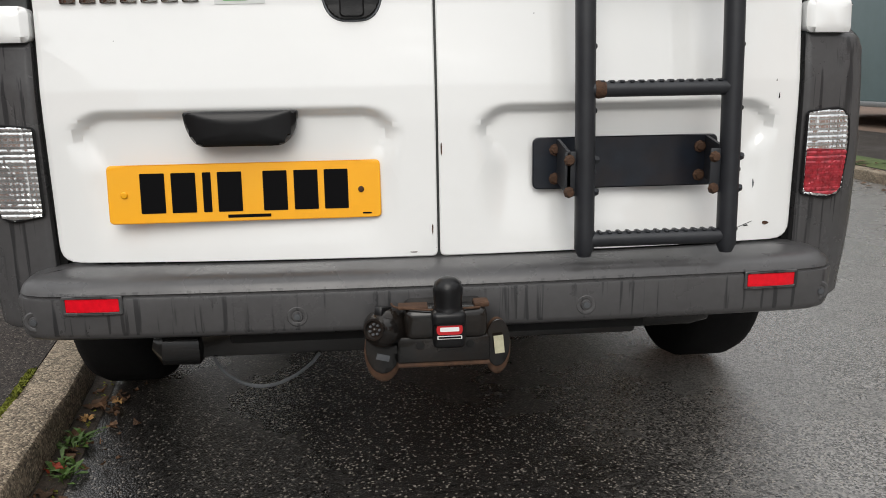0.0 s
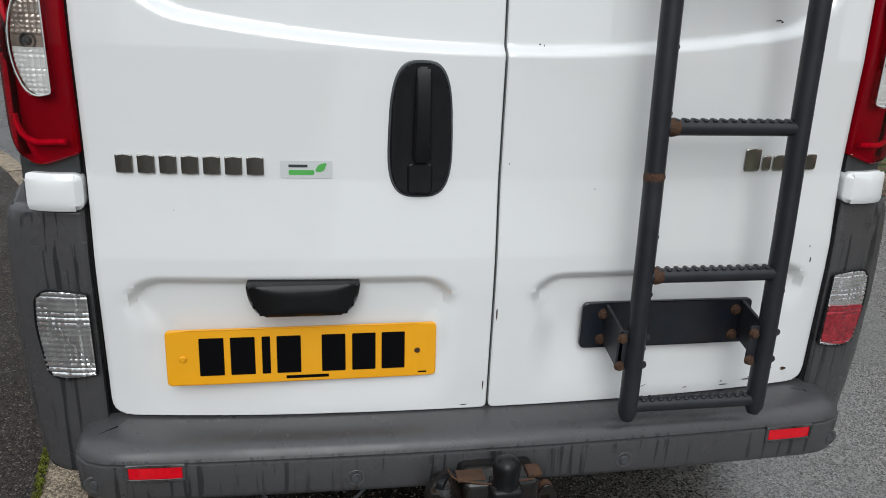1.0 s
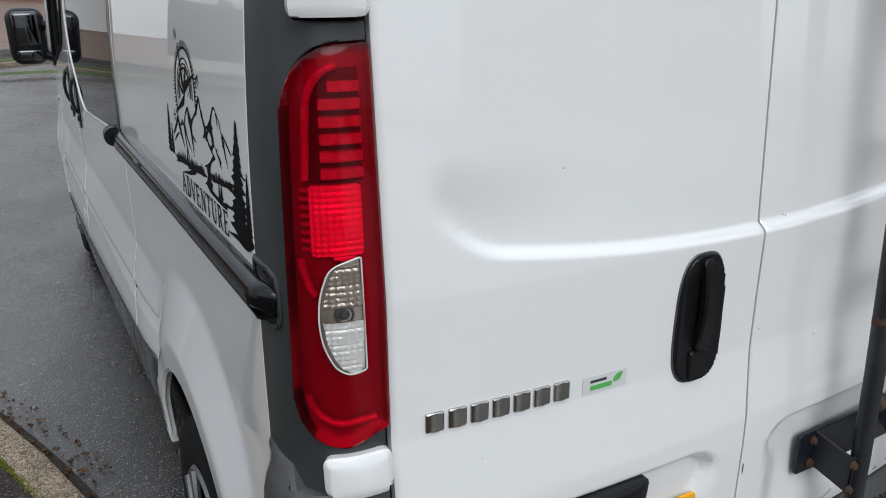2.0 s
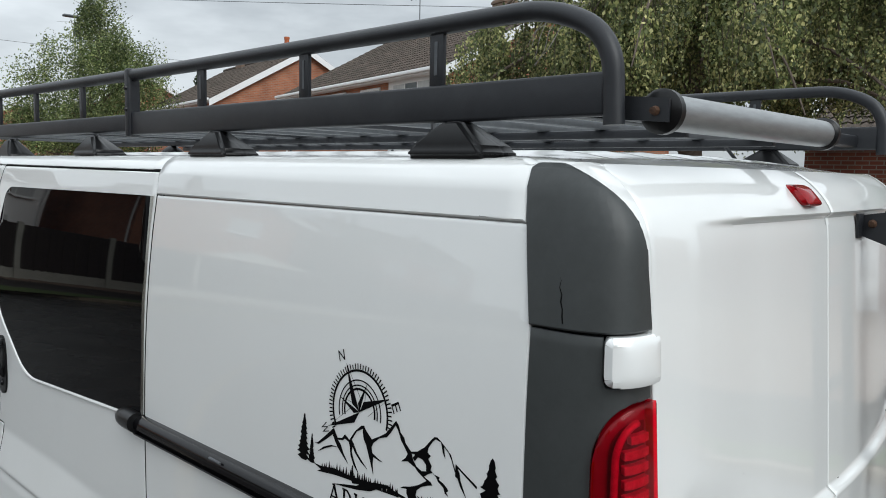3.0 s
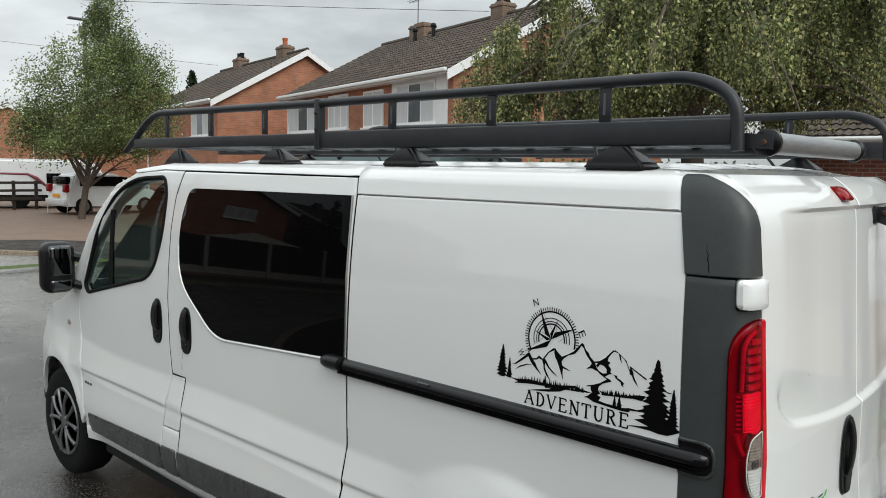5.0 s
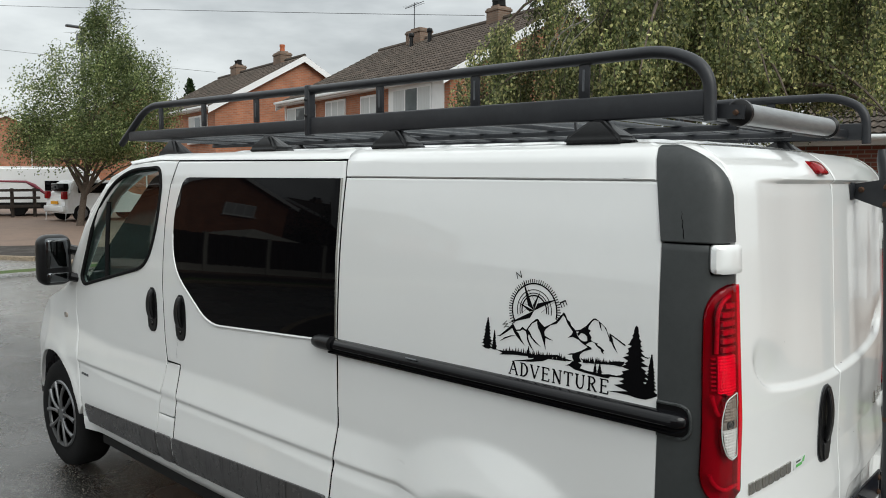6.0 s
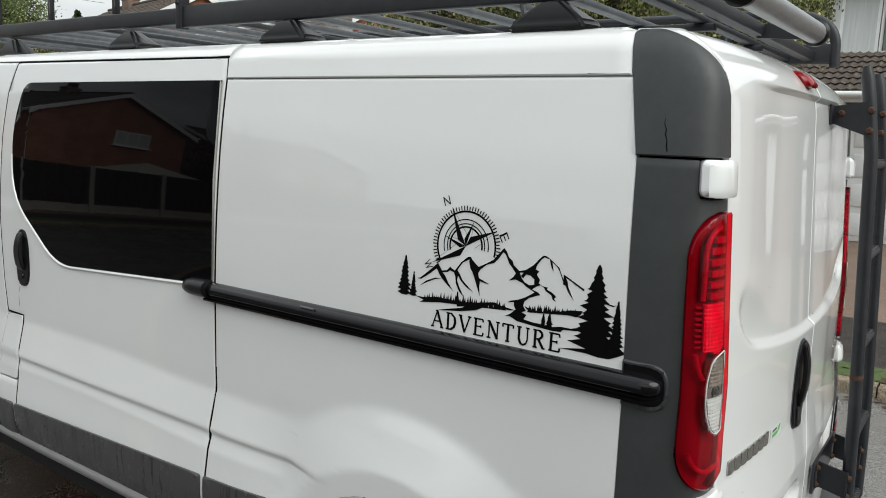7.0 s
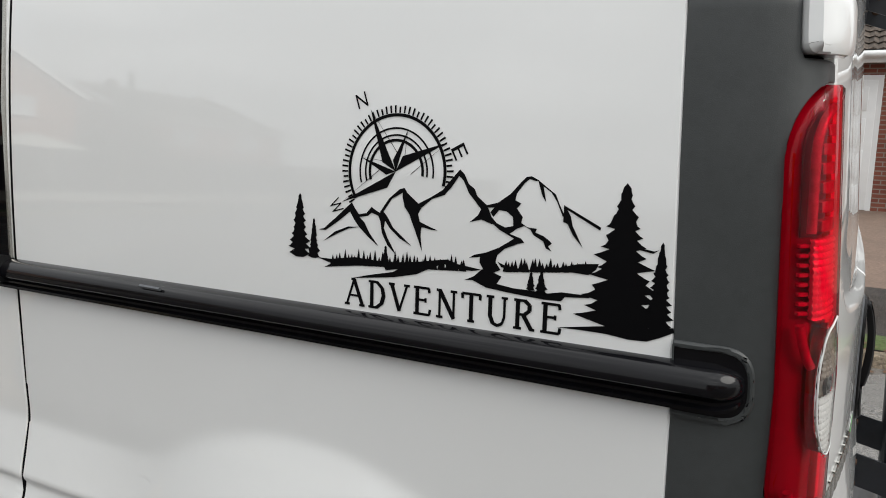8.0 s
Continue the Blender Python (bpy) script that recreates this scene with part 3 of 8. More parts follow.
def rear_y(x, z):
    """Where the skin of the rear doors lies."""
    a = abs(x)
    y = interp(z, [(0.45, 0.119), (0.60, 0.119), (0.78, 0.119), (0.84, 0.121), (0.93, 0.131), (0.99, 0.137), (1.10, 0.139), (1.22, 0.140), (1.9, 0.186)])
    y += 0.042 * (a / 0.75) ** 2.6
    # the sunk upper panel: a soft ledge below and beside it, a sharp one above
    zs = 1.222 + 0.052 * (a / 0.62) ** 2
    low, out = z - zs, 0.684 - a
    r = 0.13
    inner_d = min(low, out) if low > r or out > r else r - math.hypot(r - low, r - out)
    y += 0.017 * ease(-0.003, 0.016 + 0.11 * ease(0.05, 0.25, low) * ease(0.50, 0.66, a), inner_d) * ease(1.858, 1.844, z) * (1 - ease(0.02, 0.16, low) * ease(0.36, 0.68, a))
    # the pressed field round the number plate
    q = Vector((max(abs(a - 0.388) - 0.245, 0.0), max(abs(z - 0.596) - 0.141, 0.0)))
    inside = 0.068 - q.length
    y += 0.022 * ease(0.0, 0.022 + 0.05 * ease(0.76, 0.68, z), inside) * ease(0.50, 0.70, z)
    y += 0.095 * max(0.0, (z - 1.785) / 0.163) ** 3
    return y


def rear(u, v, d):
    return Vector((u, rear_y(u, v) - d, v))


CORNER_L = 0.2645
_th = np.linspace(0.0, math.pi / 2, 2001)
_arc = np.concatenate([[0.0], np.cumsum(np.hypot(np.diff(0.118 * np.sin(_th) ** 0.62), np.diff(0.19 * np.maximum(np.cos(_th), 0.0) ** 0.62)))])


def corner(sgn):
    """The rounded rear corner: u in metres from the door's edge round to the side."""
    def at(u, v):
        yc = interp(v, [(0.3, 0.345), (1.2, 0.350), (1.68, 0.368), (1.94, 0.412)])
        a = half_width(yc, v) - 0.752
        b = yc - rear_y(0.752, v)
        th = float(np.interp(u, _arc, _th))
        return Vector((sgn * (0.752 + a * math.sin(th) ** 0.62), yc - b * max(math.cos(th), 0.0) ** 0.62, v))

    def fn(u, v, d):
        u = min(max(u, 0.0), CORNER_L)
        p = at(u, v)
        t = at(min(u + 0.006, CORNER_L), v) - at(max(u - 0.006, 0), v)
        n = Vector((t.y, -t.x, 0)).normalized() * sgn
        return p + n * d
    return fn


def sweep_arc(cu, cv, ru, rv, a0, a1, n=12):
    """Points of an arc in a surface's two measures, in degrees."""
    return [(cu + ru * math.cos(radians(a0 + (a1 - a0) * i / n)), cv + rv * math.sin(radians(a0 + (a1 - a0) * i / n))) for i in range(n + 1)]


def pillowed(fn, du, dv, h):
    """A surface pressed into a grid of small pillows."""
    return lambda u, v, d: fn(u, v, d + h * (abs(math.sin(math.pi * u / du)) * abs(math.sin(math.pi * v / dv))) ** 0.6)


def rear_edge(a):
    return 0.2915 + 0.042 * (a / 0.75) ** 2.6


def roof_z(x, y):
    a = abs(x)
    z = 1.974 - 0.016 * (a / 0.8) ** 2 - 0.010 * max(0.0, (a - 0.70) / 0.09) ** 3
    z -= 0.026 * max(0.0, (rear_edge(a) + 0.22 - y) / 0.22) ** 2 * (1 - 0.6 * (a / 0.8) ** 4)
    z -= 0.10 * max(0.0, (y - 2.75) / 0.9) ** 2.2
    rib = sum(math.exp(-((a - c) / 0.016) ** 4) for c in (0.08, 0.24, 0.40, 0.56))
    return z + 0.011 * rib * ease(0.40, 0.55, y) * ease(2.95, 2.8, y)


def top(u, v, d):
    return Vector((u, v, roof_z(u, v) + d))


def arch(y0, r, z_low, centre_z=0.36, n=18, start=0.0, end=math.pi):
    """Points of a wheel arch from its rear foot to its front foot."""
    return [(y0 - r * math.cos(start + (end - start) * i / n), max(z_low, centre_z + r * math.sin(start + (end - start) * i / n))) for i in range(n + 1)]


van = thing("van", "white panel van with grey bumpers parked at the kerb", "van")

# roof, rear header and inner shell
rear_rim = [(x, rear_edge(abs(x))) for x in np.linspace(-0.752, 0.752, 31)]
crn = [corner(1)(q, 1.948, 0.0) for q in np.linspace(0.01, CORNER_L, 8)]
roof_o = [(float(x), float(y)) for x, y in rear_rim] + [(p.x, p.y) for p in crn] + [(0.793, 0.6), (0.797, 1.6), (0.80, 3.0), (0.80, 3.42), (-0.80, 3.42), (-0.80, 3.0), (-0.797, 1.6), (-0.793, 0.6)] + [(-p.x, p.y) for p in crn[::-1]]
part("roof", sheet(roof_o, top, 0.02, (0.009, 0.06), 0.002), PAINT, van, "ribbed white steel roof")
shell = bmesh.new()
add_box(shell, (-0.77, 0.40, 0.40), (0.77, 2.98, 1.90))
add_box(shell, (-0.66, 0.16, 0.36), (0.66, 4.2, 0.46))
add_box(shell, (-0.70, 0.27, 0.48), (0.70, 0.42, 1.66))
add_box(shell, (-0.79, 2.98, 0.40), (0.79, 4.05, 0.95))
# unseen low box, added to block light from reaching the road underneath
add_box(shell, (-0.50, 1.25, 0.22), (0.50, 4.1, 0.42))
part("inner_shell", shell, SHADOW, van, "", False)

# rear doors
for sgn, nm in ((-1, "rear_door"), (1, "rear_door")):
    o = [(sgn * 0.0026, 0.506), (sgn * 0.746, 0.510), (sgn * 0.7495, 1.948), (sgn * 0.0026, 1.948)]
    door = part(nm, sheet(rounded(o, [0.012, 0.035, 0.004, 0.002]), rear, 0.025, (0.014, 0.0045), 0.0025), PAINT, van, "white rear door with a pressed recess")
    if sgn < 0:
        rear_door_l = door
    else:
        rear_door_r = door
    # rubber seal behind the gap
    part("door_seal", sheet(rect(sgn * 0.750 - 0.010, 0.50, sgn * 0.750 + 0.010, 1.945), rear, 0.03, 0.03, 0, lift=-0.016), RUBBER, door)
part("centre_seal", sheet(rect(-0.012, 0.50, 0.012, 1.945), rear, 0.03, 0.03, 0, lift=-0.012), TRIM, van)

# handle of the left rear door: an oval dish with an upright grip and a lock flap
ho = []
for k in range(44):
    a = 2 * math.pi * k / 44
    cx, cz = math.copysign(abs(math.cos(a)) ** 0.62, math.cos(a)), math.copysign(abs(math.sin(a)) ** 0.62, math.sin(a))
    ho.append((-0.1535 + (0.0555 - 0.004 * cz) * cx, 1.084 + 0.121 * cz))
handle = part("door_handle", sheet(ho, lambda u, v, d: Vector((u, rear_y(u, v) - d + 0.002 * ease(0.052, 0.030, abs(u + 0.1535)) * ease(1.19, 1.16, v) * ease(0.975, 1.04, v), v)), 0.02, 0.004, 0.003, lift=0.008), BLACK, rear_door_l, "black oval door handle")
part("handle_grip", sheet(rounded([(-0.169, 1.026), (-0.135, 1.026), (-0.139, 1.199), (-0.165, 1.199)], 0.010), lambda u, v, d: Vector((u, rear_y(u, v) - 0.008 - d - 0.019 * max(0.0, math.sin(math.pi * min(max((v - 1.016) / 0.190, 0.0), 1.0))) ** 0.6, v)), 0.014, 0.006, 0.004), BLACK, rear_door_l)
part("lock_flap", sheet(rect(-0.177, 0.968, -0.131, 1.024, 0.008), rear, 0.02, 0.012, 0.003, lift=0.012), BLACK, rear_door_l)
part("handle_rim", sheet([(u + (u + 0.1535) * 0.07, v + (v - 1.084) * 0.035) for u, v in ho], rear, 0.01, 0.02, 0.002, lift=0.002), SLAT, rear_door_l)

# rust at the edges of the doors and chips under the ladder
rng_chip = random.Random(4)
for door, u, v, w, h, mt in ((rear_door_r, 0.600, 0.528, 0.030, 0.004, RUST), (rear_door_r, 0.540, 0.521, 0.022, 0.003, SLAT), (rear_door_r, 0.690, 0.545, 0.016, 0.010, RUST), (rear_door_r, 0.008, 0.720, 0.004, 0.030, RUST),
                             (rear_door_r, 0.660, 0.630, 0.004, 0.020, SLAT), (rear_door_l, -0.012, 0.560, 0.004, 0.022, RUST), (rear_door_l, -0.050, 0.516, 0.020, 0.003, RUST)):
    chip = [(u + w * 0.5 * math.cos(k * 0.785) * rng_chip.uniform(0.6, 1.1), v + h * 0.5 * math.sin(k * 0.785) * rng_chip.uniform(0.6, 1.1)) for k in range(8)]
    part("paint_chip", sheet(chip, rear, 0.0004, 0.02, 0, lift=0.0009), mt, door, "rusty paint chip" if mt is RUST else "")

# black pull grip over the number plate
go = rounded([(-0.476, 0.799), (-0.264, 0.799), (-0.268, 0.768), (-0.287, 0.734), (-0.455, 0.734), (-0.472, 0.768)], [0.006, 0.006, 0.02, 0.02, 0.02, 0.02])
part("pull_grip", sheet(go, lambda u, v, d: Vector((u, 0.122 - d * 1.0, v)), 0.03, 0.012, 0.006, lift=0.016, dome=0.012), BLACK, rear_door_l, "black plastic pull grip")

# number plate: plain bars stand for its characters
def flat_rear(u, v, d):
    return Vector((u, 0.1165 + (v - 0.59) * 0.10 + 0.012 * (u + 0.37) ** 2 - d, v))


plate = part("number_plate", sheet(rect(-0.630, 0.590, -0.112, 0.701, 0.010), flat_rear, 0.006, 0.04, 0.0015), YELLOW, rear_door_l, "yellow rear number plate with black bars")
for u0, w in ((-0.569, 0.046), (-0.511, 0.046), (-0.452, 0.016), (-0.424, 0.046), (-0.338, 0.046), (-0.279, 0.046), (-0.221, 0.046)):
    part("plate_bar", sheet(rect(u0, 0.609, u0 + w, 0.685, 0.002), flat_rear, 0.0005, 0.03, 0, lift=0.0007), INK, rear_door_l)
part("plate_maker_line", sheet(rect(-0.407, 0.597, -0.325, 0.603), flat_rear, 0.0005, 0.03, 0, lift=0.0007), INK, rear_door_l)
part("plate_small_line", sheet(rect(-0.148, 0.597, -0.131, 0.600), flat_rear, 0.0005, 0.03, 0, lift=0.0007), INK, rear_door_l)
part("plate_screw", lathe([(0.0, -0.003), (0.005, -0.0025), (0.007, 0.0)], (-0.599, 0.121, 0.645), "y", 12), YELLOW, rear_door_l)
part("plate_screw", lathe([(0.0, -0.003), (0.0045, -0.0025), (0.006, 0.0)], (-0.150, 0.121, 0.645), "y", 12), RUST, rear_door_l)

# badges: plain chrome bars in the place of the maker's and the model's name
for u0, u1, n, zz, h, door in ((-0.694, -0.428, 7, 0.999, 0.033, rear_door_l),):
    step = (u1 - u0) / n
    for i in range(n):
        part("badge_bar", sheet(rect(u0 + i * step, zz, u0 + i * step + step * 0.80, zz + h, 0.003), rear, 0.006, 0.02, 0.002, lift=0.005), CHROME, door)
for u0, w, h in ((0.505, 0.036, 0.046), (0.546, 0.020, 0.032), (0.571, 0.030, 0.032), (0.607, 0.016, 0.046), (0.628, 0.012, 0.040), (0.645, 0.030, 0.032)):
    part("badge_bar", sheet(rect(u0, 1.003, u0 + w, 1.003 + h, 0.006), rear, 0.006, 0.02, 0.002, lift=0.005), CHROME, rear_door_r)
part("sticker", sheet(rect(-0.407, 0.994, -0.314, 1.026, 0.002), rear, 0.0006, 0.03, 0, lift=0.0012), STICKER, rear_door_l, "small silver sticker with green print")
part("sticker_print", sheet(rounded([(-0.392, 1.000), (-0.346, 1.000), (-0.346, 1.009), (-0.392, 1.009)], 0.003), rear, 0.0004, 0.03, 0, lift=0.0018), GREEN, rear_door_l)
part("sticker_leaf", sheet(rounded([(-0.346, 1.006), (-0.330, 1.006), (-0.322, 1.023), (-0.338, 1.020)], 0.006), rear, 0.0004, 0.03, 0, lift=0.0018), GREEN, rear_door_l)
part("sticker_line", sheet(rect(-0.392, 1.014, -0.358, 1.019), rear, 0.0004, 0.03, 0, lift=0.0018), TRIM, rear_door_l)

# high brake lamp
part("high_brake_lamp", sheet(rounded([(-0.175, 1.874), (-0.085, 1.874), (-0.085, 1.918), (-0.175, 1.918)], 0.021, 8), rear, 0.03, 0.006, 0.006, lift=0.012, dome=0.014), RED, rear_door_l, "red high-level brake lamp")

# chips, scratches and dirt on the doors
for x, z, w, h, d in ((0.700, 0.800, 0.003, 0.014, rear_door_r), (0.693, 0.835, 0.002, 0.006, rear_door_r), (0.062, 1.238, 0.004, 0.003, rear_door_r), (0.071, 1.235, 0.002, 0.005, rear_door_r), (0.535, 1.292, 0.016, 0.003, rear_door_r), (0.548, 1.289, 0.006, 0.004, rear_door_r),
                      (0.64, 0.540, 0.012, 0.0035, rear_door_r), (0.53, 0.528, 0.006, 0.003, rear_door_r), (0.44, 0.522, 0.010, 0.0025, rear_door_r), (0.30, 0.516, 0.004, 0.003, rear_door_r), (-0.45, 1.385, 0.002, 0.003, rear_door_l), (0.016, 1.02, 0.002, 0.004, rear_door_r), (0.19, 0.97, 0.002, 0.003, rear_door_r), (-0.60, 0.93, 0.002, 0.002, rear_door_l)):
    part("paint_chip", sheet(rounded([(x, z), (x + w, z + h * 0.2), (x + w * 0.8, z + h), (x + w * 0.2, z + h * 0.7)], min(w, h) * 0.3, 3), rear, 0.0003, 0.02, 0, lift=0.0006), INK, d)
for x, z, ln in ((0.60, 0.532, 0.06), (0.30, 0.522, 0.05)):
    part("scratch", tube([rear(x, z, 0.0004), rear(x + ln * 0.5, z + ln * 0.12, 0.0004), rear(x + ln, z + ln * 0.3, 0.0004)], 0.0007, 4), SLAT, rear_door_r)

# rear corners with lamps, both sides
L = CORNER_L
for sgn in (-1, 1):
    cf = corner(sgn)
    part("corner_skin", sheet([(0.0, 1.695), (L, 1.695), (L, 1.950), (0.0, 1.949)], cf, 0.02, (0.012, 0.015), 0.0), PAINT, van)
    trim_o = [(0.004, 1.692), (L, 1.690), (L, 1.936)] + sweep_arc(L - 0.02, 1.936, 0.02, 0.012, 0, 90, 6)[1:] + sweep_arc(0.165, 1.785, 0.150, 0.163, 90, 180, 16) + [(0.010, 1.75)]
    part("corner_trim", sheet(trim_o, cf, 0.012, (0.015, 0.02), 0.003, lift=0.005), TRIM, van, "charcoal plastic upper corner trim")
    if sgn < 0:
        part("trim_crack", tube([cf(0.185 + 0.0022 * math.sin(k * 2.9) + 0.0008 * k, 1.70 + 0.011 * k, 0.0042) for k in range(8)], [0.0016, 0.0018, 0.0015, 0.0018, 0.0016, 0.0013, 0.0011, 0.0006], 5), INK, van, "crack in the corner trim")
    for z0, z1, w, nm in ((1.614, 1.688, 0.108, "hinge_cover"), (0.930, 0.996, 0.090, "hinge_cover")):
        part(nm, sheet(rect(0.0, z0, w, z1, 0.016, 6), cf, 0.03, 0.012, 0.010, lift=0.018, dome=0.006), PAINT, van, "white painted hinge cover")
    part("door_shut", sheet(rect(0.0, 0.60, 0.012, 1.69), cf, 0.02, 0.03, 0, lift=-0.013), SHADOW, van)
    lamp_o = [(0.001, 1.032)] + sweep_arc(0.056, 1.102, 0.075, 0.090, -96, 0, 14) + sweep_arc(0.042, 1.484, 0.083, 0.098, 0, 90, 16) + [(0.005, 1.583)]
    part("corner_pillar", sheet([(0.004, 0.93), (L, 0.93), (L, 1.686), (0.1095, 1.686), (0.1095, 1.622), (0.104, 1.610), (0.004, 1.608), (0.004, 1.586)] + [(u + (0.002 if u > 0.06 else 0), v + (0.002 if v > 1.3 else -0.002)) for u, v in lamp_o[::-1]] + [(0.004, 1.029)], cf, 0.02, (0.010, 0.02), 0.002, lift=0.0), TRIM, van, "charcoal plastic corner pillar")
    lens_o = rounded([(0.030, 1.136), (0.050, 1.130), (0.066, 1.142), (0.079, 1.174), (0.084, 1.212), (0.081, 1.252), (0.068, 1.292), (0.031, 1.304)], [0.004, 0.012, 0.02, 0.03, 0.03, 0.03, 0.014, 0.004])
    lamp = part("tail_lamp", sheet(lamp_o, cf, 0.030, (0.008, 0.02), 0.004, lift=0.012, holes=[lens_o]), REDGLASS, van, "tall red tail lamp with a clear lens")
    part("lamp_housing", sheet(lamp_o, cf, 0.004, (0.010, 0.02), 0.0, lift=-0.010), LAMPGREY, lamp, "grey lamp housing")
    field_o = [(0.016, 1.404), (0.060, 1.404), (0.098, 1.404)] + sweep_arc(0.046, 1.502, 0.050, 0.050, 0, 90, 8) + [(0.016, 1.552)]
    part("lamp_field", sheet(field_o, cf, 0.002, (0.012, 0.03), 0.001, lift=-0.006), LAMPDARK, lamp, "dark inner field")
    for i in range(6):
        z0 = 1.410 + i * 0.0225
        part("lamp_rib", sheet(rect(0.018, z0, 0.072 - (0.012 if i == 5 else 0), z0 + 0.0135, 0.002), cf, 0.014, 0.012, 0.0012, lift=0.004), LAMPMID, lamp)
    for i in range(8):
        z0 = 1.312 + i * 0.0115
        part("side_rib", sheet(rect(0.089, z0, 0.104, z0 + 0.0045, 0.001), cf, 0.006, 0.008, 0.001, lift=0.001), LAMPMID, lamp)
    part("red_block", sheet([(0.034, 1.296), (0.062, 1.300), (0.062, 1.3045), (0.034, 1.3045)], cf, 0.008, 0.008, 0.001, lift=0.006), LAMPWHITE, lamp)
    part("brake_field", sheet(rect(0.024, 1.306, 0.088, 1.402, 0.004), pillowed(cf, 0.0085, 0.0085, 0.0042), 0.006, 0.0028, 0.0, lift=0.003), REFLECTOR, lamp, "ribbed brake reflector")
    for path in (sweep_arc(0.044, 1.496, 0.044, 0.060, 84, 0, 10) + [(0.090, 1.45), (0.092, 1.41)], [(0.104, 1.302), (0.101, 1.285), (0.094, 1.262), (0.087, 1.250)], sweep_arc(0.056, 1.110, 0.052, 0.060, -15, -88, 10) + [(0.018, 1.052)]):
        part("light_guide", tube([cf(u, v, 0.005) for u, v in path], 0.0058, 10), LAMPMID, lamp)
    clear = part("clear_lens", sheet(lens_o, cf, 0.016, (0.010, 0.01), 0.001, lift=0.0125), CLEARGLASS, lamp, "clear reversing and indicator lens")
    part("lens_rim", tube([cf(u, v, 0.0118) for u, v in lens_o + [lens_o[0]]], 0.0014, 8, False), STICKER, clear, "pale rim of the lens")
    part("lens_bowl", sheet(lens_o, cf, 0.012, (0.010, 0.02), 0.0, lift=0.0070), SMOKE, clear)
    part("reversing_field", sheet([(0.032, 1.138)] + [(u - 0.005, v) for u, v in lens_o if v < 1.205 and u > 0.042] + [(0.080, 1.212), (0.031, 1.212)], pillowed(cf, 0.0080, 0.0080, 0.0034), 0.0015, 0.0030, 0.0, lift=0.0084), LAMPWHITE, clear, "bright ribbed reflector")
    part("indicator_field", sheet([(0.031, 1.232)] + [(u - 0.005, v) for u, v in lens_o if 1.232 < v < 1.292 and u > 0.042] + [(0.032, 1.294)], pillowed(cf, 0.0080, 0.0080, 0.0034), 0.0015, 0.0030, 0.0, lift=0.0084), SMOKE, clear, "smoky indicator reflector")
    bc = cf(0.054, 1.222, 0.0055)
    way = (cf(0.048, 1.221, 0.1) - cf(0.048, 1.221, 0)).normalized().to_track_quat("Z", "Y")
    bulb = bmesh.new()
    add_lathe(bulb, [(0.0, 0.007), (0.005, 0.006), (0.008, 0.001), (0.0105, 0.001), (0.012, 0.004), (0.014, 0.004), (0.0155, -0.004)], (0, 0, 0), "z", 18)
    bmesh.ops.recalc_face_normals(bulb, faces=bulb.faces)
    for v in bulb.verts:
        v.co = bc + way @ v.co
    part("bulb", bulb, LAMPDARK, clear)
    # lower corner of the bumper with its lamp
    bulge = lambda u, v, d, cf=cf: cf(u, v, d + 0.031 * ease(0.965, 0.90, v) * ease(0.263, 0.20, u) * ease(0.055, 0.14, u) + 0.005)
    part("bumper_corner", sheet([(0.004, 0.375), (L, 0.375), (L, 0.955), (0.16, 0.958), (0.132, 0.930), (0.004, 0.930)], bulge, 0.03, (0.012, 0.02), 0.006), PLASTIC, van, "grey plastic bumper corner")
    fog_o = rounded([(0.009, 0.606), (0.062, 0.594), (0.080, 0.606), (0.088, 0.70), (0.086, 0.760), (0.072, 0.780), (0.009, 0.772)], [0.006, 0.012, 0.018, 0.03, 0.018, 0.016, 0.006])
    low = part("fog_lamp", sheet(fog_o, pillowed(bulge, 0.0085, 0.0105, 0.0030), 0.01, 0.0034, 0.0, lift=0.006), CLEAR, van, "clear ribbed lower lamp")
    part("lamp_rim", tube([bulge(u, v, 0.005) for u, v in fog_o + [fog_o[0]]], 0.0036, 6, False), BLACK, low)
    if sgn > 0:
        part("fog_lens", sheet(rounded([(0.011, 0.611), (0.060, 0.600), (0.077, 0.610), (0.083, 0.694), (0.011, 0.700)], 0.006), pillowed(bulge, 0.0085, 0.0105, 0.0030), 0.003, 0.0034, 0.0, lift=0.0085), FOGRED, low, "red fog lens")

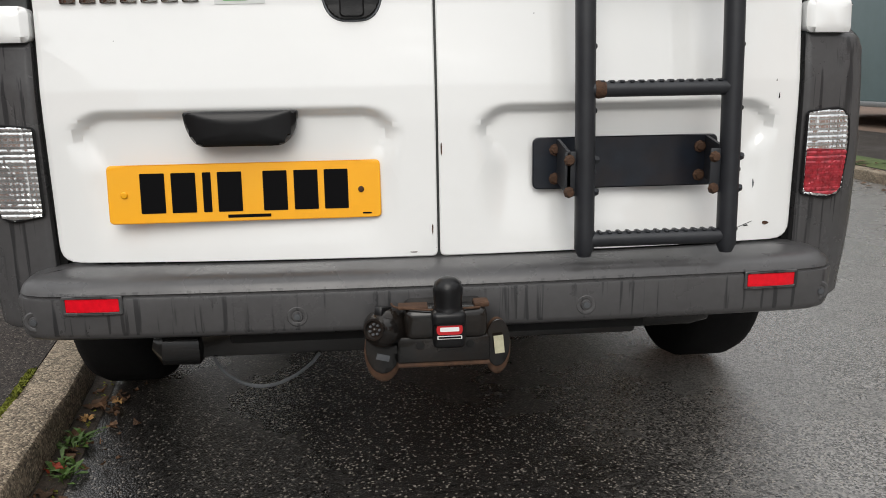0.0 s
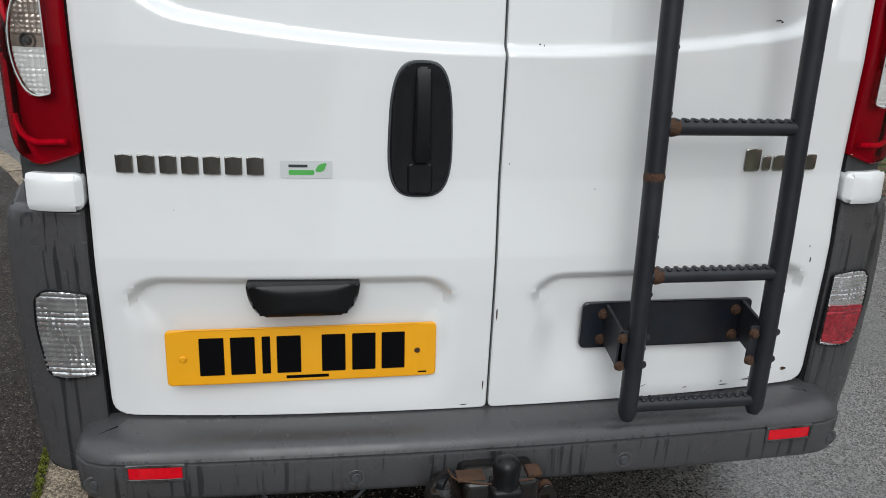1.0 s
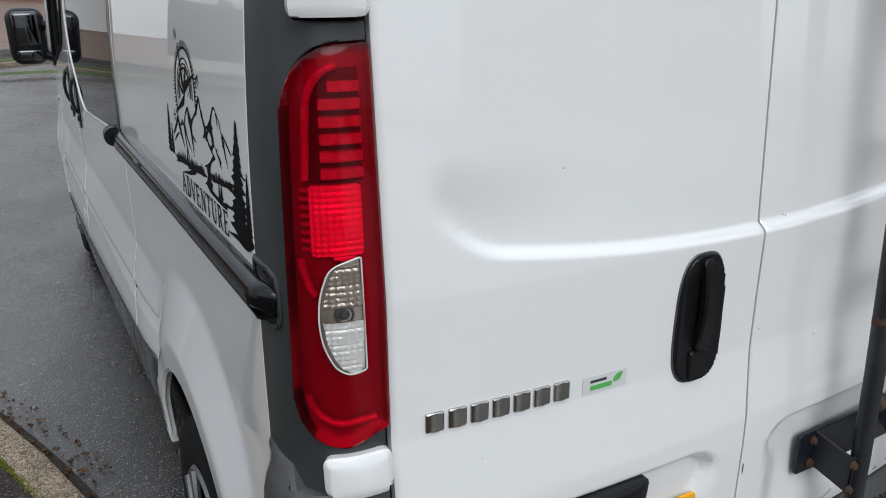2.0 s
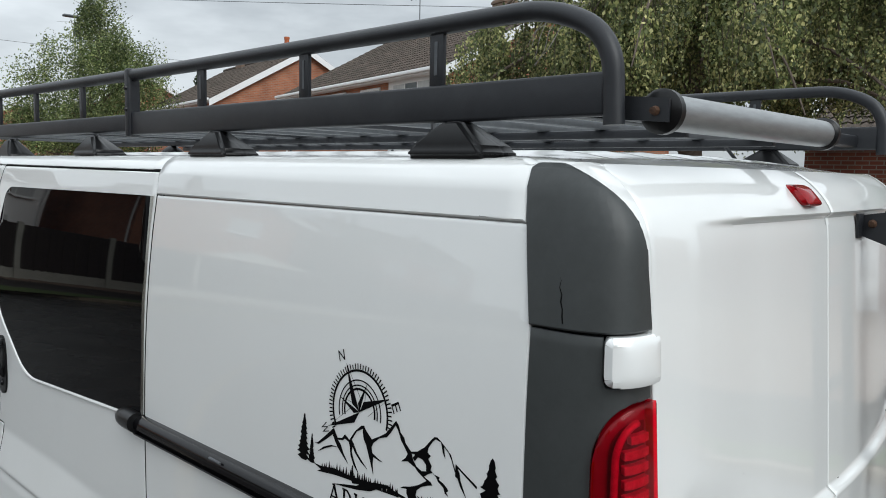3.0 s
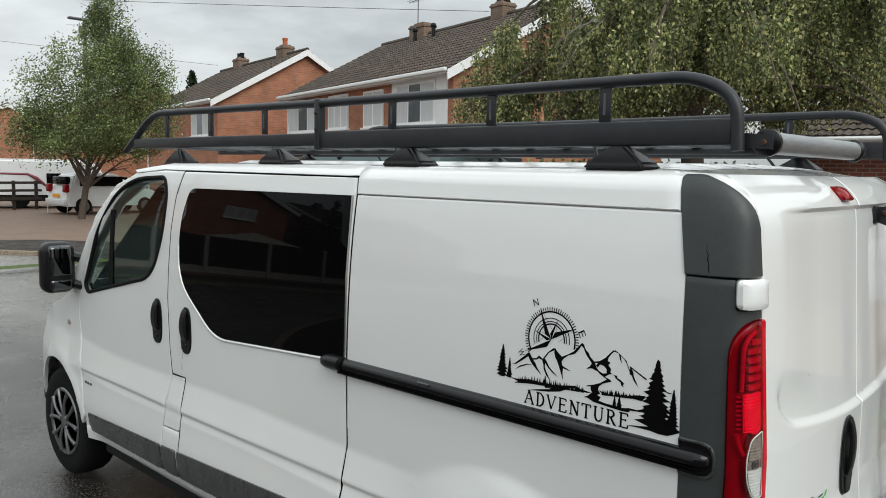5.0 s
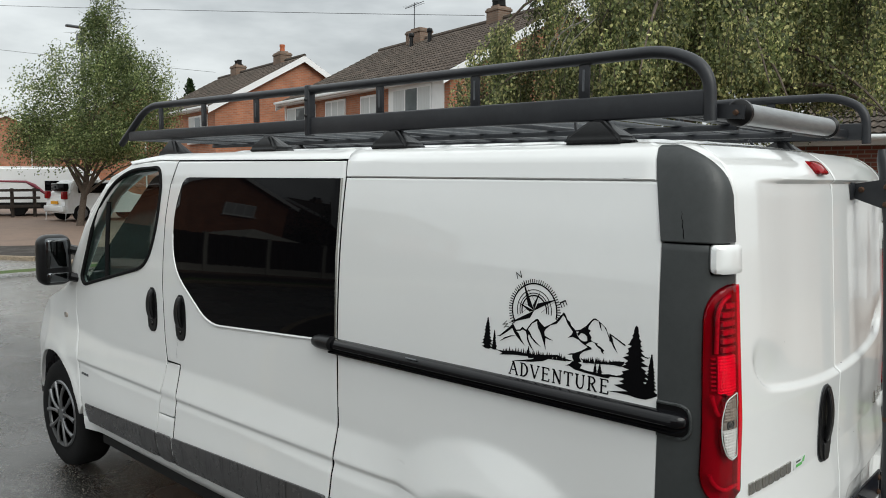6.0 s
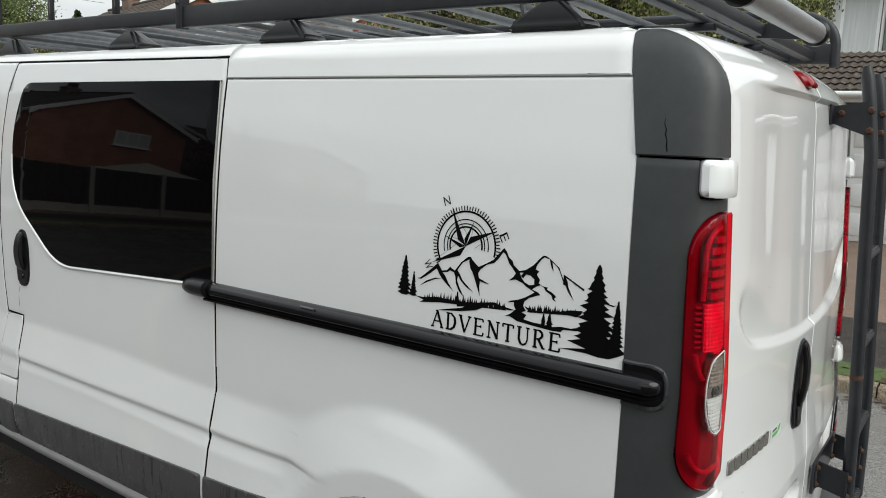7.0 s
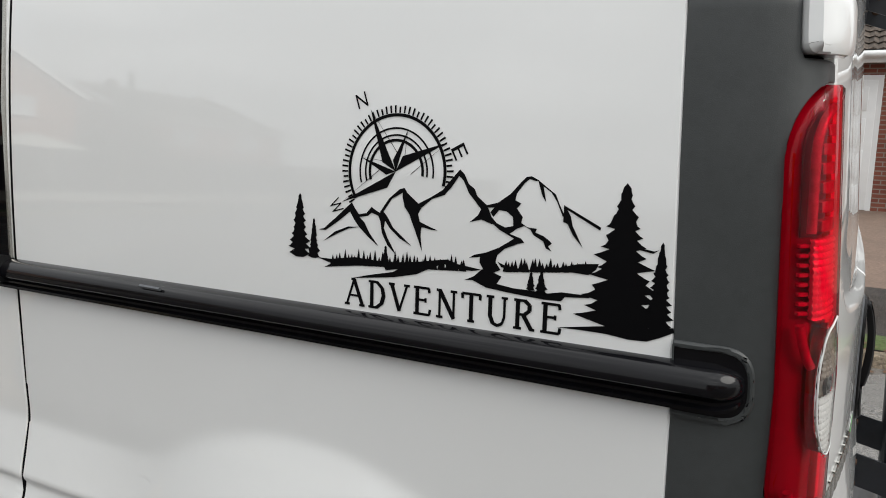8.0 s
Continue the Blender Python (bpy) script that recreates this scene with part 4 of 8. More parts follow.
# ---- the van's sides ----
for sgn in (-1, 1):
    sf = side(sgn)
    # rear quarter with its wheel arch
    o = [(0.345, 0.56)] + [(0.515, 0.44)] + arch(REAR_AXLE, 0.395, 0.40, 0.375, 22, 0.08, math.pi - 0.08) + [(1.40, 0.44), (1.686, 0.44), (1.682, 0.56), (1.668, 0.735), (1.660, 0.915), (1.667, 1.24), (1.666, 1.848), (0.397, 1.848), (0.368, 1.68), (0.350, 1.20)]
    panel_q = part("rear_quarter_panel", sheet(o, sf, 0.02, (0.025, 0.008), 0.003), PAINT, van, "white rear side panel with a wheel arch")
    part("arch_lip", tube([(sgn * (half_width(y, z) - 0.006), y, z) for y, z in arch(REAR_AXLE, 0.392, 0.40, 0.375, 22, 0.1, math.pi - 0.1)], 0.0035, 8), PAINT, panel_q)
    part("cantrail", sheet([(0.400, 1.851), (1.666, 1.851), (1.672, 1.915), (1.672, 1.957), (0.44, 1.955), (0.412, 1.946)], sf, 0.02, (0.05, 0.012), 0.004, lift=0.004), PAINT, van, "white roof rail above the side panel")
    part("gutter_seal", box((min(sgn * 0.80, sgn * 0.8255), 0.402, 1.842), (max(sgn * 0.80, sgn * 0.8255), 1.665, 1.856)), PAINT, van, "", False)
    part("roof_side", sheet([(1.677, 1.918), (2.92, 1.922), (3.12, 1.924), (3.40, 1.903), (3.44, 1.918), (3.10, 1.956), (1.677, 1.958)], sf, 0.02, (0.05, 0.012), 0.003), PAINT, van)
    if sgn < 0:
        # sliding door and its dark window
        o = [(1.694, 0.44), (1.690, 0.56), (1.676, 0.735), (1.668, 0.915), (1.675, 1.24), (1.674, 1.852), (1.682, 1.911), (2.915, 1.916), (2.962, 1.80), (2.984, 1.64), (2.992, 1.42), (2.995, 1.30), (2.975, 1.05), (2.956, 0.934), (2.832, 0.934), (2.842, 0.66), (2.868, 0.44)]
        slide = part("sliding_door", sheet(o, sf, 0.02, (0.035, 0.008), 0.003), PAINT, van, "white sliding side door with a tinted window")
        w = rounded([(1.678, 1.226), (1.690, 1.846), (2.84, 1.840), (2.905, 1.66), (2.885, 1.40), (2.57, 1.170)], [0.004, 0.004, 0.05, 0.2, 0.12, 0.10])
        part("tinted_window", sheet(w, sf, 0.004, (0.06, 0.03), 0.003, lift=0.003), TINT, slide, "dark tinted bonded window")
        lip = [p for p in w if p[1] < 1.60 and not p[0] < 1.70] + [(1.705, 1.224)]
        lip.sort(key=lambda p: -p[0] if p[1] < 1.42 else -9 - p[1])
        part("window_lip", tube([(sgn * (half_width(y, z) + 0.002), y, z - 0.004) for y, z in lip], 0.0052, 8), PAINT, slide, "white lip under the window")
        edge_pts = [(1.676, 1.238), (1.682, 1.55), (1.688, 1.846)]
        part("window_trim", tube([(sgn * (half_width(y, z) + 0.004), y, z) for y, z in edge_pts], 0.004, 6), CHROME, slide)
        # black seals in the gaps round the door
        for gap in ([(1.690, 0.44), (1.686, 0.56), (1.672, 0.735), (1.664, 0.915), (1.671, 1.24), (1.670, 1.852), (1.6775, 1.914)], [(1.6775, 1.9145), (2.2, 1.916), (2.917, 1.9185)],
                    [(2.9185, 1.918), (2.966, 1.80), (2.988, 1.64), (2.996, 1.42), (2.999, 1.30), (2.979, 1.05), (2.961, 0.932), (2.96, 0.93)], [(2.96, 0.931), (2.836, 0.931)], [(2.836, 0.931), (2.846, 0.66), (2.872, 0.44)]):
            fine = [(a[0] + (b[0] - a[0]) * k / 6, a[1] + (b[1] - a[1]) * k / 6) for a, b in zip(gap, gap[1:]) for k in range(7)]
            part("door_seal", tube([(sgn * (half_width(y, z) - 0.0085), y, z) for y, z in fine], 0.0075, 6), INK, slide, "black door seal")
        hs = [(2.82, 1.165, slide), (3.10, 1.172, None)]
    else:
        o = [(1.694, 0.44), (1.67, 0.915), (1.68, 1.911), (2.915, 1.916), (2.98, 1.30), (2.99, 0.44)]
        slide = part("side_panel", sheet(o, sf, 0.02, (0.08, 0.04), 0.003), PAINT, van)
        hs = [(3.10, 1.172, None)]
    # front door with an opening for the glass
    win = rounded([(3.160, 1.385), (3.062, 1.60), (3.050, 1.80), (3.09, 1.888), (3.40, 1.874), (3.60, 1.795), (3.78, 1.62), (3.962, 1.255), (3.92, 1.214)], [0.12, 0.1, 0.05, 0.05, 0.12, 0.1, 0.1, 0.03, 0.05])
    o = [(3.024, 0.44), (3.012, 0.66), (2.966, 0.93), (2.983, 1.05), (3.003, 1.30), (3.0, 1.42), (2.992, 1.64), (2.970, 1.80), (2.925, 1.918), (3.12, 1.920), (3.41, 1.899), (3.62, 1.835), (3.85, 1.65), (4.035, 1.32), (4.05, 1.05), (3.99, 0.80), (3.95, 0.60), (3.93, 0.44)]
    fdoor = part("front_door", sheet(o, sf, 0.025, (0.035, 0.008), 0.003, holes=[win]), PAINT, van, "white front door")
    part("window_glass", sheet(win, sf, 0.004, 0.08, 0, lift=-0.012), GLASS, fdoor, "greenish side window glass")
    part("window_rubber", tube([(sgn * (half_width(y, z) - 0.002), y, z) for y, z in win + [win[0]]], 0.011, 6, False), RUBBER, fdoor)
    part("quarter_bar", tube([(sgn * (half_width(3.70, z) - 0.008), 3.63 + (z - 1.22) * 0.02, z) for z in (1.288, 1.45, 1.70)], 0.012, 6), RUBBER, fdoor)
    for hy, hz, owner in hs:
        owner = owner or fdoor
        ho2 = []
        for k in range(36):
            a = 2 * math.pi * k / 36
            ca, sa = math.copysign(abs(math.cos(a)) ** 0.7, math.cos(a)), math.copysign(abs(math.sin(a)) ** 0.7, math.sin(a))
            ho2.append((hy + (0.049 - 0.005 * sa) * ca, hz + 0.112 * sa))
        part("side_handle", sheet(ho2, sf, 0.015, 0.014, 0.006, lift=0.005), BLACK, owner, "black oval door handle")
        arch_out = lambda u, v, d, hz=hz, sf=sf: sf(u, v, d + 0.006 + 0.022 * max(0.0, math.sin(math.pi * min(max((v - hz + 0.05) / 0.155, 0.0), 1.0))) ** 0.6)
        part("handle_grip", sheet(rounded([(hy - 0.024, hz - 0.048), (hy + 0.024, hz - 0.048), (hy + 0.019, hz + 0.102), (hy - 0.019, hz + 0.102)], 0.015), arch_out, 0.012, 0.010, 0.004), BLACK, owner)
        part("lock_cap", lathe([(0.0, sgn * 0.012), (0.011, sgn * 0.011), (0.013, sgn * 0.006)], (sgn * half_width(hy, hz - 0.07), hy, hz - 0.07), "x", 16), BLACK, owner)
    if sgn < 0:
        for k in range(3):
            part("badge_bar", sheet(rect(3.905 - k * 0.034, 0.690, 3.932 - k * 0.034, 0.704, 0.004), sf, 0.002, 0.02, 0.001, lift=0.002), SLAT, fdoor, "small grey badge bar")
    # fuel flap
    if sgn < 0:
        part("fuel_flap", sheet(rounded([(2.850, 0.672), (3.002, 0.666), (2.962, 0.922), (2.840, 0.928)], 0.012), sf, 0.015, 0.02, 0.003, lift=0.0015), PAINT, van, "white fuel filler flap")
        part("pillar_foot", sheet([(2.876, 0.44), (3.018, 0.44), (3.006, 0.660), (2.852, 0.664)], sf, 0.015, 0.03, 0.003), PAINT, van)
        for y, z, w, h in ((2.83, 0.752, 0.012, 0.010), (2.86, 0.96, 0.004, 0.05), (2.70, 0.762, 0.014, 0.004), (2.855, 1.02, 0.003, 0.03)):
            part("paint_chip", sheet(rounded([(y, z), (y + w, z + h * 0.3), (y + w * 0.7, z + h)], min(w, h) * 0.3, 3), sf, 0.0003, 0.02, 0, lift=0.0008), SLAT, slide)
    # wing over the front wheel
    o = [(4.055, 1.05), (4.025, 1.30), (4.10, 1.22), (4.30, 1.14), (4.55, 1.06), (4.72, 0.97), (4.80, 0.86), (4.80, 0.60)] + [(y, z) for y, z in arch(FRONT_AXLE, 0.39, 0.44, 0.37, 22, 0.05, math.pi - 0.18)][::-1] + [(3.94, 0.50), (3.955, 0.60), (3.995, 0.80)]
    part("front_wing", sheet(o, sf, 0.02, (0.03, 0.03), 0.003), PAINT, van, "white front wing")
    part("side_repeater", sheet(rounded([(4.185, 0.985), (4.235, 0.985), (4.235, 1.015), (4.185, 1.015)], 0.014), sf, 0.01, 0.01, 0.004, lift=0.005), SMOKE, van, "small side indicator lens")
    part("front_bumper_end", sheet([(4.765, 0.40), (4.80, 0.60), (4.80, 0.70), (4.92, 0.72), (5.0, 0.66), (5.02, 0.40)], sf, 0.02, 0.03, 0.006, lift=0.01), PLASTIC, van)
    # rubbing strips along the sill, in pieces that follow the doors
    for y0, y1, nm in ((3.032, 3.88, fdoor), (2.880, 3.020, van), (1.700, 2.866, slide), (1.40, 1.686, van)):
        z = lambda y, up: (0.618 - 0.040 * (y - 1.65)) if up else (0.44 - 0.012 * (y - 1.65))
        q = rounded([(y0, z(y0, 0)), (y1, z(y1, 0)), (y1, z(y1, 1)), (y0, z(y0, 1))], 0.012)
        part("rubbing_strip", sheet(q, sf, 0.012, 0.05, 0.006, lift=0.008), PLASTIC, nm if nm is not van else van, "grey plastic rubbing strip")
    part("sill", sheet([(1.36, 0.36), (3.93, 0.36), (3.93, 0.44), (1.36, 0.44)], sf, 0.02, 0.06, 0.003), PAINT, van)
    part("sill_skirt", box((sgn * 0.80 - 0.03, 1.36, 0.25), (sgn * 0.80 + 0.03, 3.93, 0.42), 0.01), SHADOW, van)

# slide rail with its end fittings
def rail_body(y0, y1, n=14):
    """The moulded rail: a bulging upper face over a thin lip."""
    section = [(-0.004, 0.023), (0.010, 0.0235), (0.023, 0.018), (0.031, 0.006), (0.030, -0.008), (0.020, -0.018), (0.012, -0.020), (0.012, -0.025), (0.020, -0.028), (0.018, -0.034), (-0.004, -0.034)]
    bm, rows = bmesh.new(), []
    for i in range(n + 1):
        y = y0 + (0.32 - y0) * i / (n - 8) if i <= n - 8 else 0.32 + (y1 - 0.32) * math.sin((i - n + 8) / 8 * math.pi / 2)
        z = 1.212 + 0.0075 * (1.70 - y)
        k = math.sqrt(max(0.0, 1 - max(0.0, (0.300 - y) / 0.036) ** 2))
        rows.append([bm.verts.new((-(half_width(max(y, 0.35), z + dz) + (d * k if d > 0 else d) - max(0.0, 0.30 - y) * 0.25), y, z - 0.002 + (dz + 0.002) * (0.25 + 0.75 * k))) for d, dz in section])
    for a, b in zip(rows, rows[1:]):
        for k in range(len(section) - 1):
            bm.faces.new((a[k], b[k], b[k + 1], a[k + 1]))
    bm.faces.new(rows[0])
    bm.faces.new(rows[-1][::-1])
    bmesh.ops.recalc_face_normals(bm, faces=bm.faces)
    return bm


rail = part("slide_rail", rail_body(1.70, 0.265, 24), GLOSSBLACK, van, "glossy black sliding door rail")
part("rail_scuff", tube([(-(half_width(1.28, 1.24) + 0.0295), y, 1.232) for y in (1.27, 1.22)], 0.0035, 6), SLAT, rail, "scuffed patch")
cfl = corner(-1)
ring_o, ring_i = rounded([(0.156, 1.173), (CORNER_L, 1.173), (CORNER_L, 1.270), (0.156, 1.270)], [0.04, 0, 0, 0.04], 8), rounded([(0.165, 1.181), (CORNER_L - 0.002, 1.181), (CORNER_L - 0.002, 1.262), (0.165, 1.262)], [0.034, 0, 0, 0.034], 8)
part("rail_end_surround", sheet(ring_o, cfl, 0.01, (0.012, 0.02), 0.003, lift=0.005, holes=[ring_i]), TRIM, van)
part("rail_end_pocket", sheet(ring_i, cfl, 0.004, (0.012, 0.02), 0, lift=0.0025), GLOSSBLACK, van)
part("rail_runner", tube([(-0.898 - 0.003 * k, y, 1.2075 + 0.002 * k) for k, y in enumerate((1.806, 1.799, 1.786, 1.765, 1.735, 1.674))], [0.006, 0.014, 0.021, 0.026, 0.028, 0.028], 16), BLACK, van, "black runner of the sliding door")

# nose, windscreen and mirrors
def screen(u, v, d):
    s = v
    return Vector((u, 3.36 + 0.98 * s - 0.10 * (u / 0.8) ** 2 * (0.4 + s) + d, 1.885 - 0.70 * s - 0.04 * s * s - 0.03 * (u / 0.8) ** 2 + d * 0.9))


part("windscreen", sheet(rounded([(-0.76, 0.0), (0.76, 0.0), (0.84, 1.0), (-0.84, 1.0)], 0.06), screen, 0.005, 0.08, 0), GLASS, van, "curved windscreen")
for sgn in (-1, 1):
    part("a_pillar", tube([(sgn * 0.78, 3.15, 1.912), (sgn * 0.80, 3.42, 1.882), (sgn * 0.838, 3.66, 1.762), (sgn * 0.868, 3.86, 1.55), (sgn * 0.878, 4.05, 1.30), (sgn * 0.875, 4.12, 1.20)], [0.03, 0.044, 0.050, 0.050, 0.05, 0.04], 12), PAINT, van, "white windscreen pillar")
part("bonnet", sheet([(-0.80, 4.22), (0.80, 4.22), (0.72, 4.78), (0.4, 4.98), (-0.4, 4.98), (-0.72, 4.78)], lambda u, v, d: Vector((u, v, 1.185 - 0.24 * (v - 4.22) - 0.34 * (v - 4.22) ** 2 - 0.08 * (u / 0.8) ** 2 + d)), 0.02, 0.06, 0.003), PAINT, van, "short white bonnet")
nose = bmesh.new()
add_box(nose, (-0.66, 4.55, 0.40), (0.66, 4.98, 0.92), 0.06, 3)
part("nose", nose, PAINT, van)
part("front_bumper", box((-0.70, 4.75, 0.28), (0.70, 5.05, 0.66), 0.06, 3), PLASTIC, van)
part("dashboard", box((-0.78, 3.80, 0.95), (0.78, 4.25, 1.20), 0.05, 3), DASH, van, "grey dashboard")
for i in range(5):
    part("dash_vent", box((-0.70, 3.785, 1.125 + i * 0.016), (-0.58, 3.80, 1.132 + i * 0.016)), BLACK, van, "", False)
part("steering_wheel", lathe([(0.19, -0.012), (0.205, 0.0), (0.19, 0.012), (0.175, 0.0), (0.19, -0.012)], (-0.40, 3.62, 1.10), "y", 28), BLACK, van)
for x0 in (-0.72, -0.02):
    seat = part("seat", box((x0, 3.02, 0.62), (x0 + 0.62, 3.50, 0.82), 0.05, 3), DASH, van)
    part("backrest", box((x0, 2.99, 0.80), (x0 + 0.62, 3.12, 1.42), 0.05, 3), DASH, seat)
for sgn in (-1, 1):
    mirror = part("door_mirror", box((sgn * 1.015 - 0.092, 4.015, 1.205), (sgn * 1.015 + 0.092, 4.15, 1.500), 0.058, 6), BLACK, van, "black door mirror")
    part("mirror_glass", box((sgn * 1.015 - 0.066, 4.012, 1.300), (sgn * 1.015 + 0.066, 4.060, 1.482), 0.022, 4), MIRROR, mirror, "mirror glass")
    part("mirror_lower_glass", box((sgn * 1.015 - 0.062, 4.012, 1.226), (sgn * 1.015 + 0.062, 4.060, 1.290), 0.018, 4), MIRROR, mirror)
    for z in (1.26, 1.42):
        part("mirror_arm", tube([(sgn * 0.86, 4.00, z - 0.03), (sgn * 0.96, 4.08, z)], 0.028, 8), BLACK, mirror)

# wheels
for sgn in (-1, 1):
    for wy in (REAR_HUB, FRONT_AXLE):
        c = (sgn * (0.822 if wy < 2 else 0.795), wy, HUB_Z)
        r = TYRE_R
        w = 0.1
        wheel = part("wheel", lathe([(0.20, -0.09), (0.21, 0.09), (0.05, 0.085)], c, "x", 24), SHADOW, van)
        part("tyre", lathe([(0.205, -w * 0.9), (0.24, -w), (0.30, -w), (r - 0.012, -w * 0.86), (r, -w * 0.6), (r, w * 0.6), (r - 0.012, w * 0.86), (0.30, w), (0.24, w), (0.205, w * 0.9)], c, "x", 48), RUBBER, wheel, "black tyre")
        trim = bmesh.new()
        xo = sgn * 0.095
        add_lathe(trim, [(0.212, xo), (0.206, xo + sgn * 0.008), (0.190, xo + sgn * 0.004), (0.184, xo - sgn * 0.03)], c, "x", 40, False)
        add_lathe(trim, [(0.001, xo + sgn * 0.012), (0.035, xo + sgn * 0.010), (0.048, xo - sgn * 0.005), (0.05, xo - sgn * 0.03)], c, "x", 24)
        for k in range(5):
            for dk in (-0.24, 0.24):
                line = []
                for q in range(7):
                    rr = 0.040 + 0.160 * q / 6
                    a = 2 * math.pi * k / 5 + 0.3 + dk * (0.75 + 0.75 * (q / 6) ** 1.5)
                    line.append((c[0] + xo + sgn * (0.004 + 0.008 * math.sin(math.pi * q / 6)), wy + rr * math.cos(a), HUB_Z + rr * math.sin(a)))
                add_tube(trim, line, [0.010, 0.0095, 0.009, 0.009, 0.010, 0.012, 0.015], 8)
        bmesh.ops.recalc_face_normals(trim, faces=trim.faces)
        part("wheel_trim", trim, SILVER, wheel, "silver multi-spoke wheel trim")
        for k in range(5):
            a = 2 * math.pi * k / 5
            part("wheel_bolt", lathe([(0.0, xo + sgn * 0.012), (0.009, xo + sgn * 0.010), (0.010, xo)], (c[0], wy + 0.058 * math.cos(a), HUB_Z + 0.058 * math.sin(a)), "x", 8), CHROME, wheel)

# rear bumper swept round the back
def bumper_sweep(section, half=0.775):
    plan = [(x, 0.022 + 0.018 * (x / 0.7) ** 2) for x in np.linspace(-0.70, 0.70, 25)]
    tail = [(0.745, 0.046), (0.778, 0.060), (0.800, 0.084), (0.810, 0.118), (0.814, 0.180)]
    plan = [(-x, y) for x, y in tail[::-1]] + plan + tail
    bm, rings = bmesh.new(), []
    for i, (x, y) in enumerate(plan):
        a, b = plan[max(i - 1, 0)], plan[min(i + 1, len(plan) - 1)]
        t = Vector((b[0] - a[0], b[1] - a[1], 0)).normalized()
        n = Vector((-t.y, t.x, 0))
        rings.append([bm.verts.new(Vector((x, y, 0)) + n * d + Vector((0, 0, z))) for d, z in section])
    for a, b in zip(rings, rings[1:]):
        for k in range(len(section) - 1):
            bm.faces.new((a[k], b[k], b[k + 1], a[k + 1]))
    bm.faces.new(rings[0])
    bm.faces.new(rings[-1][::-1])
    bmesh.ops.recalc_face_normals(bm, faces=bm.faces)
    return bm


bumper = part("rear_bumper", bumper_sweep([(0.170, 0.5035), (0.105, 0.5045), (0.080, 0.504), (0.040, 0.500), (0.020, 0.494), (0.008, 0.484), (0.004, 0.4745), (0.0025, 0.4715), (0.0065, 0.4695), (0.0065, 0.4675), (0.0005, 0.4655), (-0.001, 0.460), (0.001, 0.400), (0.004, 0.390), (0.012, 0.384), (0.06, 0.382)]), PLASTIC, van, "grey plastic rear bumper with water streaks")
for sgn in (-1, 1):
    refl = part("reflector", sheet(rect(min(sgn * 0.600, sgn * 0.699), 0.441, max(sgn * 0.600, sgn * 0.699), 0.468, 0.003), lambda u, v, d: Vector((u, 0.0215 + 0.018 * (u / 0.7) ** 2 - d, v)), 0.01, 0.03, 0.002, lift=0.003), REFLEX, bumper, "red bumper reflector")
    ro = rect(min(sgn * 0.594, sgn * 0.705), 0.436, max(sgn * 0.594, sgn * 0.705), 0.473, 0.005)
    ri = rect(min(sgn * 0.6005, sgn * 0.6985), 0.4415, max(sgn * 0.6005, sgn * 0.6985), 0.4675, 0.003)
    part("reflector_surround", sheet(ro, lambda u, v, d: Vector((u, 0.0215 + 0.018 * (u / 0.7) ** 2 - d, v)), 0.01, 0.03, 0.002, lift=0.0045, holes=[ri]), PLASTIC, bumper)
    for x in (0.276, 0.765):
        y = 0.022 + 0.018 * (x / 0.7) ** 2 + (0.012 if x > 0.7 else 0)
        part("parking_sensor", lathe([(0.0, -0.004), (0.0095, -0.003), (0.011, 0.0), (0.0125, -0.001), (0.018, -0.001), (0.0205, 0.001)], (sgn * x, y, 0.421), "y", 24), PLASTIC, bumper, "round parking sensor")
        part("sensor_eye", lathe([(0.0, -0.006), (0.006, -0.0055), (0.0065, -0.002)], (sgn * x, y, 0.421), "y", 12), SLAT, bumper)

# things under the tail: beam, axle, springs, hanging cable
part("rear_beam", box((-0.56, 0.15, 0.300), (-0.14, 0.26, 0.385), 0.010), WETBLACK, van, "wet black rear beam")
part("rear_beam", box((0.13, 0.15, 0.315), (0.42, 0.26, 0.385), 0.010), WETBLACK, van, "wet black rear beam")
part("silencer", tube([(-0.585, 0.17, 0.335), (-0.565, 0.17, 0.330), (-0.50, 0.18, 0.325), (-0.48, 0.19, 0.33)], [0.02, 0.045, 0.045, 0.02], 14), WETBLACK, van, "wet dark silencer end")
part("exhaust", tube([(0.16, 0.32, 0.335), (0.45, 0.32, 0.337), (0.55, 0.40, 0.36)], 0.028, 12), RUST, van, "rusty exhaust pipe")
part("spring_hanger", box((0.44, 0.24, 0.30), (0.55, 0.34, 0.375), 0.015, 3), RUST, van, "rusty spring hanger")
part("support_tube", tube([(0.17, 0.21, 0.338), (0.20, 0.21, 0.340), (0.36, 0.215, 0.341), (0.56, 0.22, 0.341), (0.60, 0.22, 0.341)], [0.024, 0.032, 0.033, 0.033, 0.024], 18), WETBLACK, van, "blackened steel tube behind the bumper")
part("axle", tube([(-0.72, REAR_HUB, 0.33), (0.72, REAR_HUB, 0.33)], 0.045, 10), SHADOW, van)
for sgn in (-1, 1):
    part("brake_drum", lathe([(0.0, -0.05), (0.13, -0.05), (0.135, 0.03), (0.05, 0.04)], (sgn * 0.68, REAR_HUB, HUB_Z), "x", 24), RUST, van, "rusty brake drum")
part("hanging_cable", tube([(-0.465 + 0.215 * i / 16, 0.15, 0.302 - 0.068 * math.sin(math.pi * (i / 16) ** 0.85) ** 0.75) for i in range(17)], 0.0038, 6), SLAT, van, "pale cable hanging below the bumper")

# ---- decal on the van's side: compass, mountains, firs and a word ----
LEFT = side(-1)


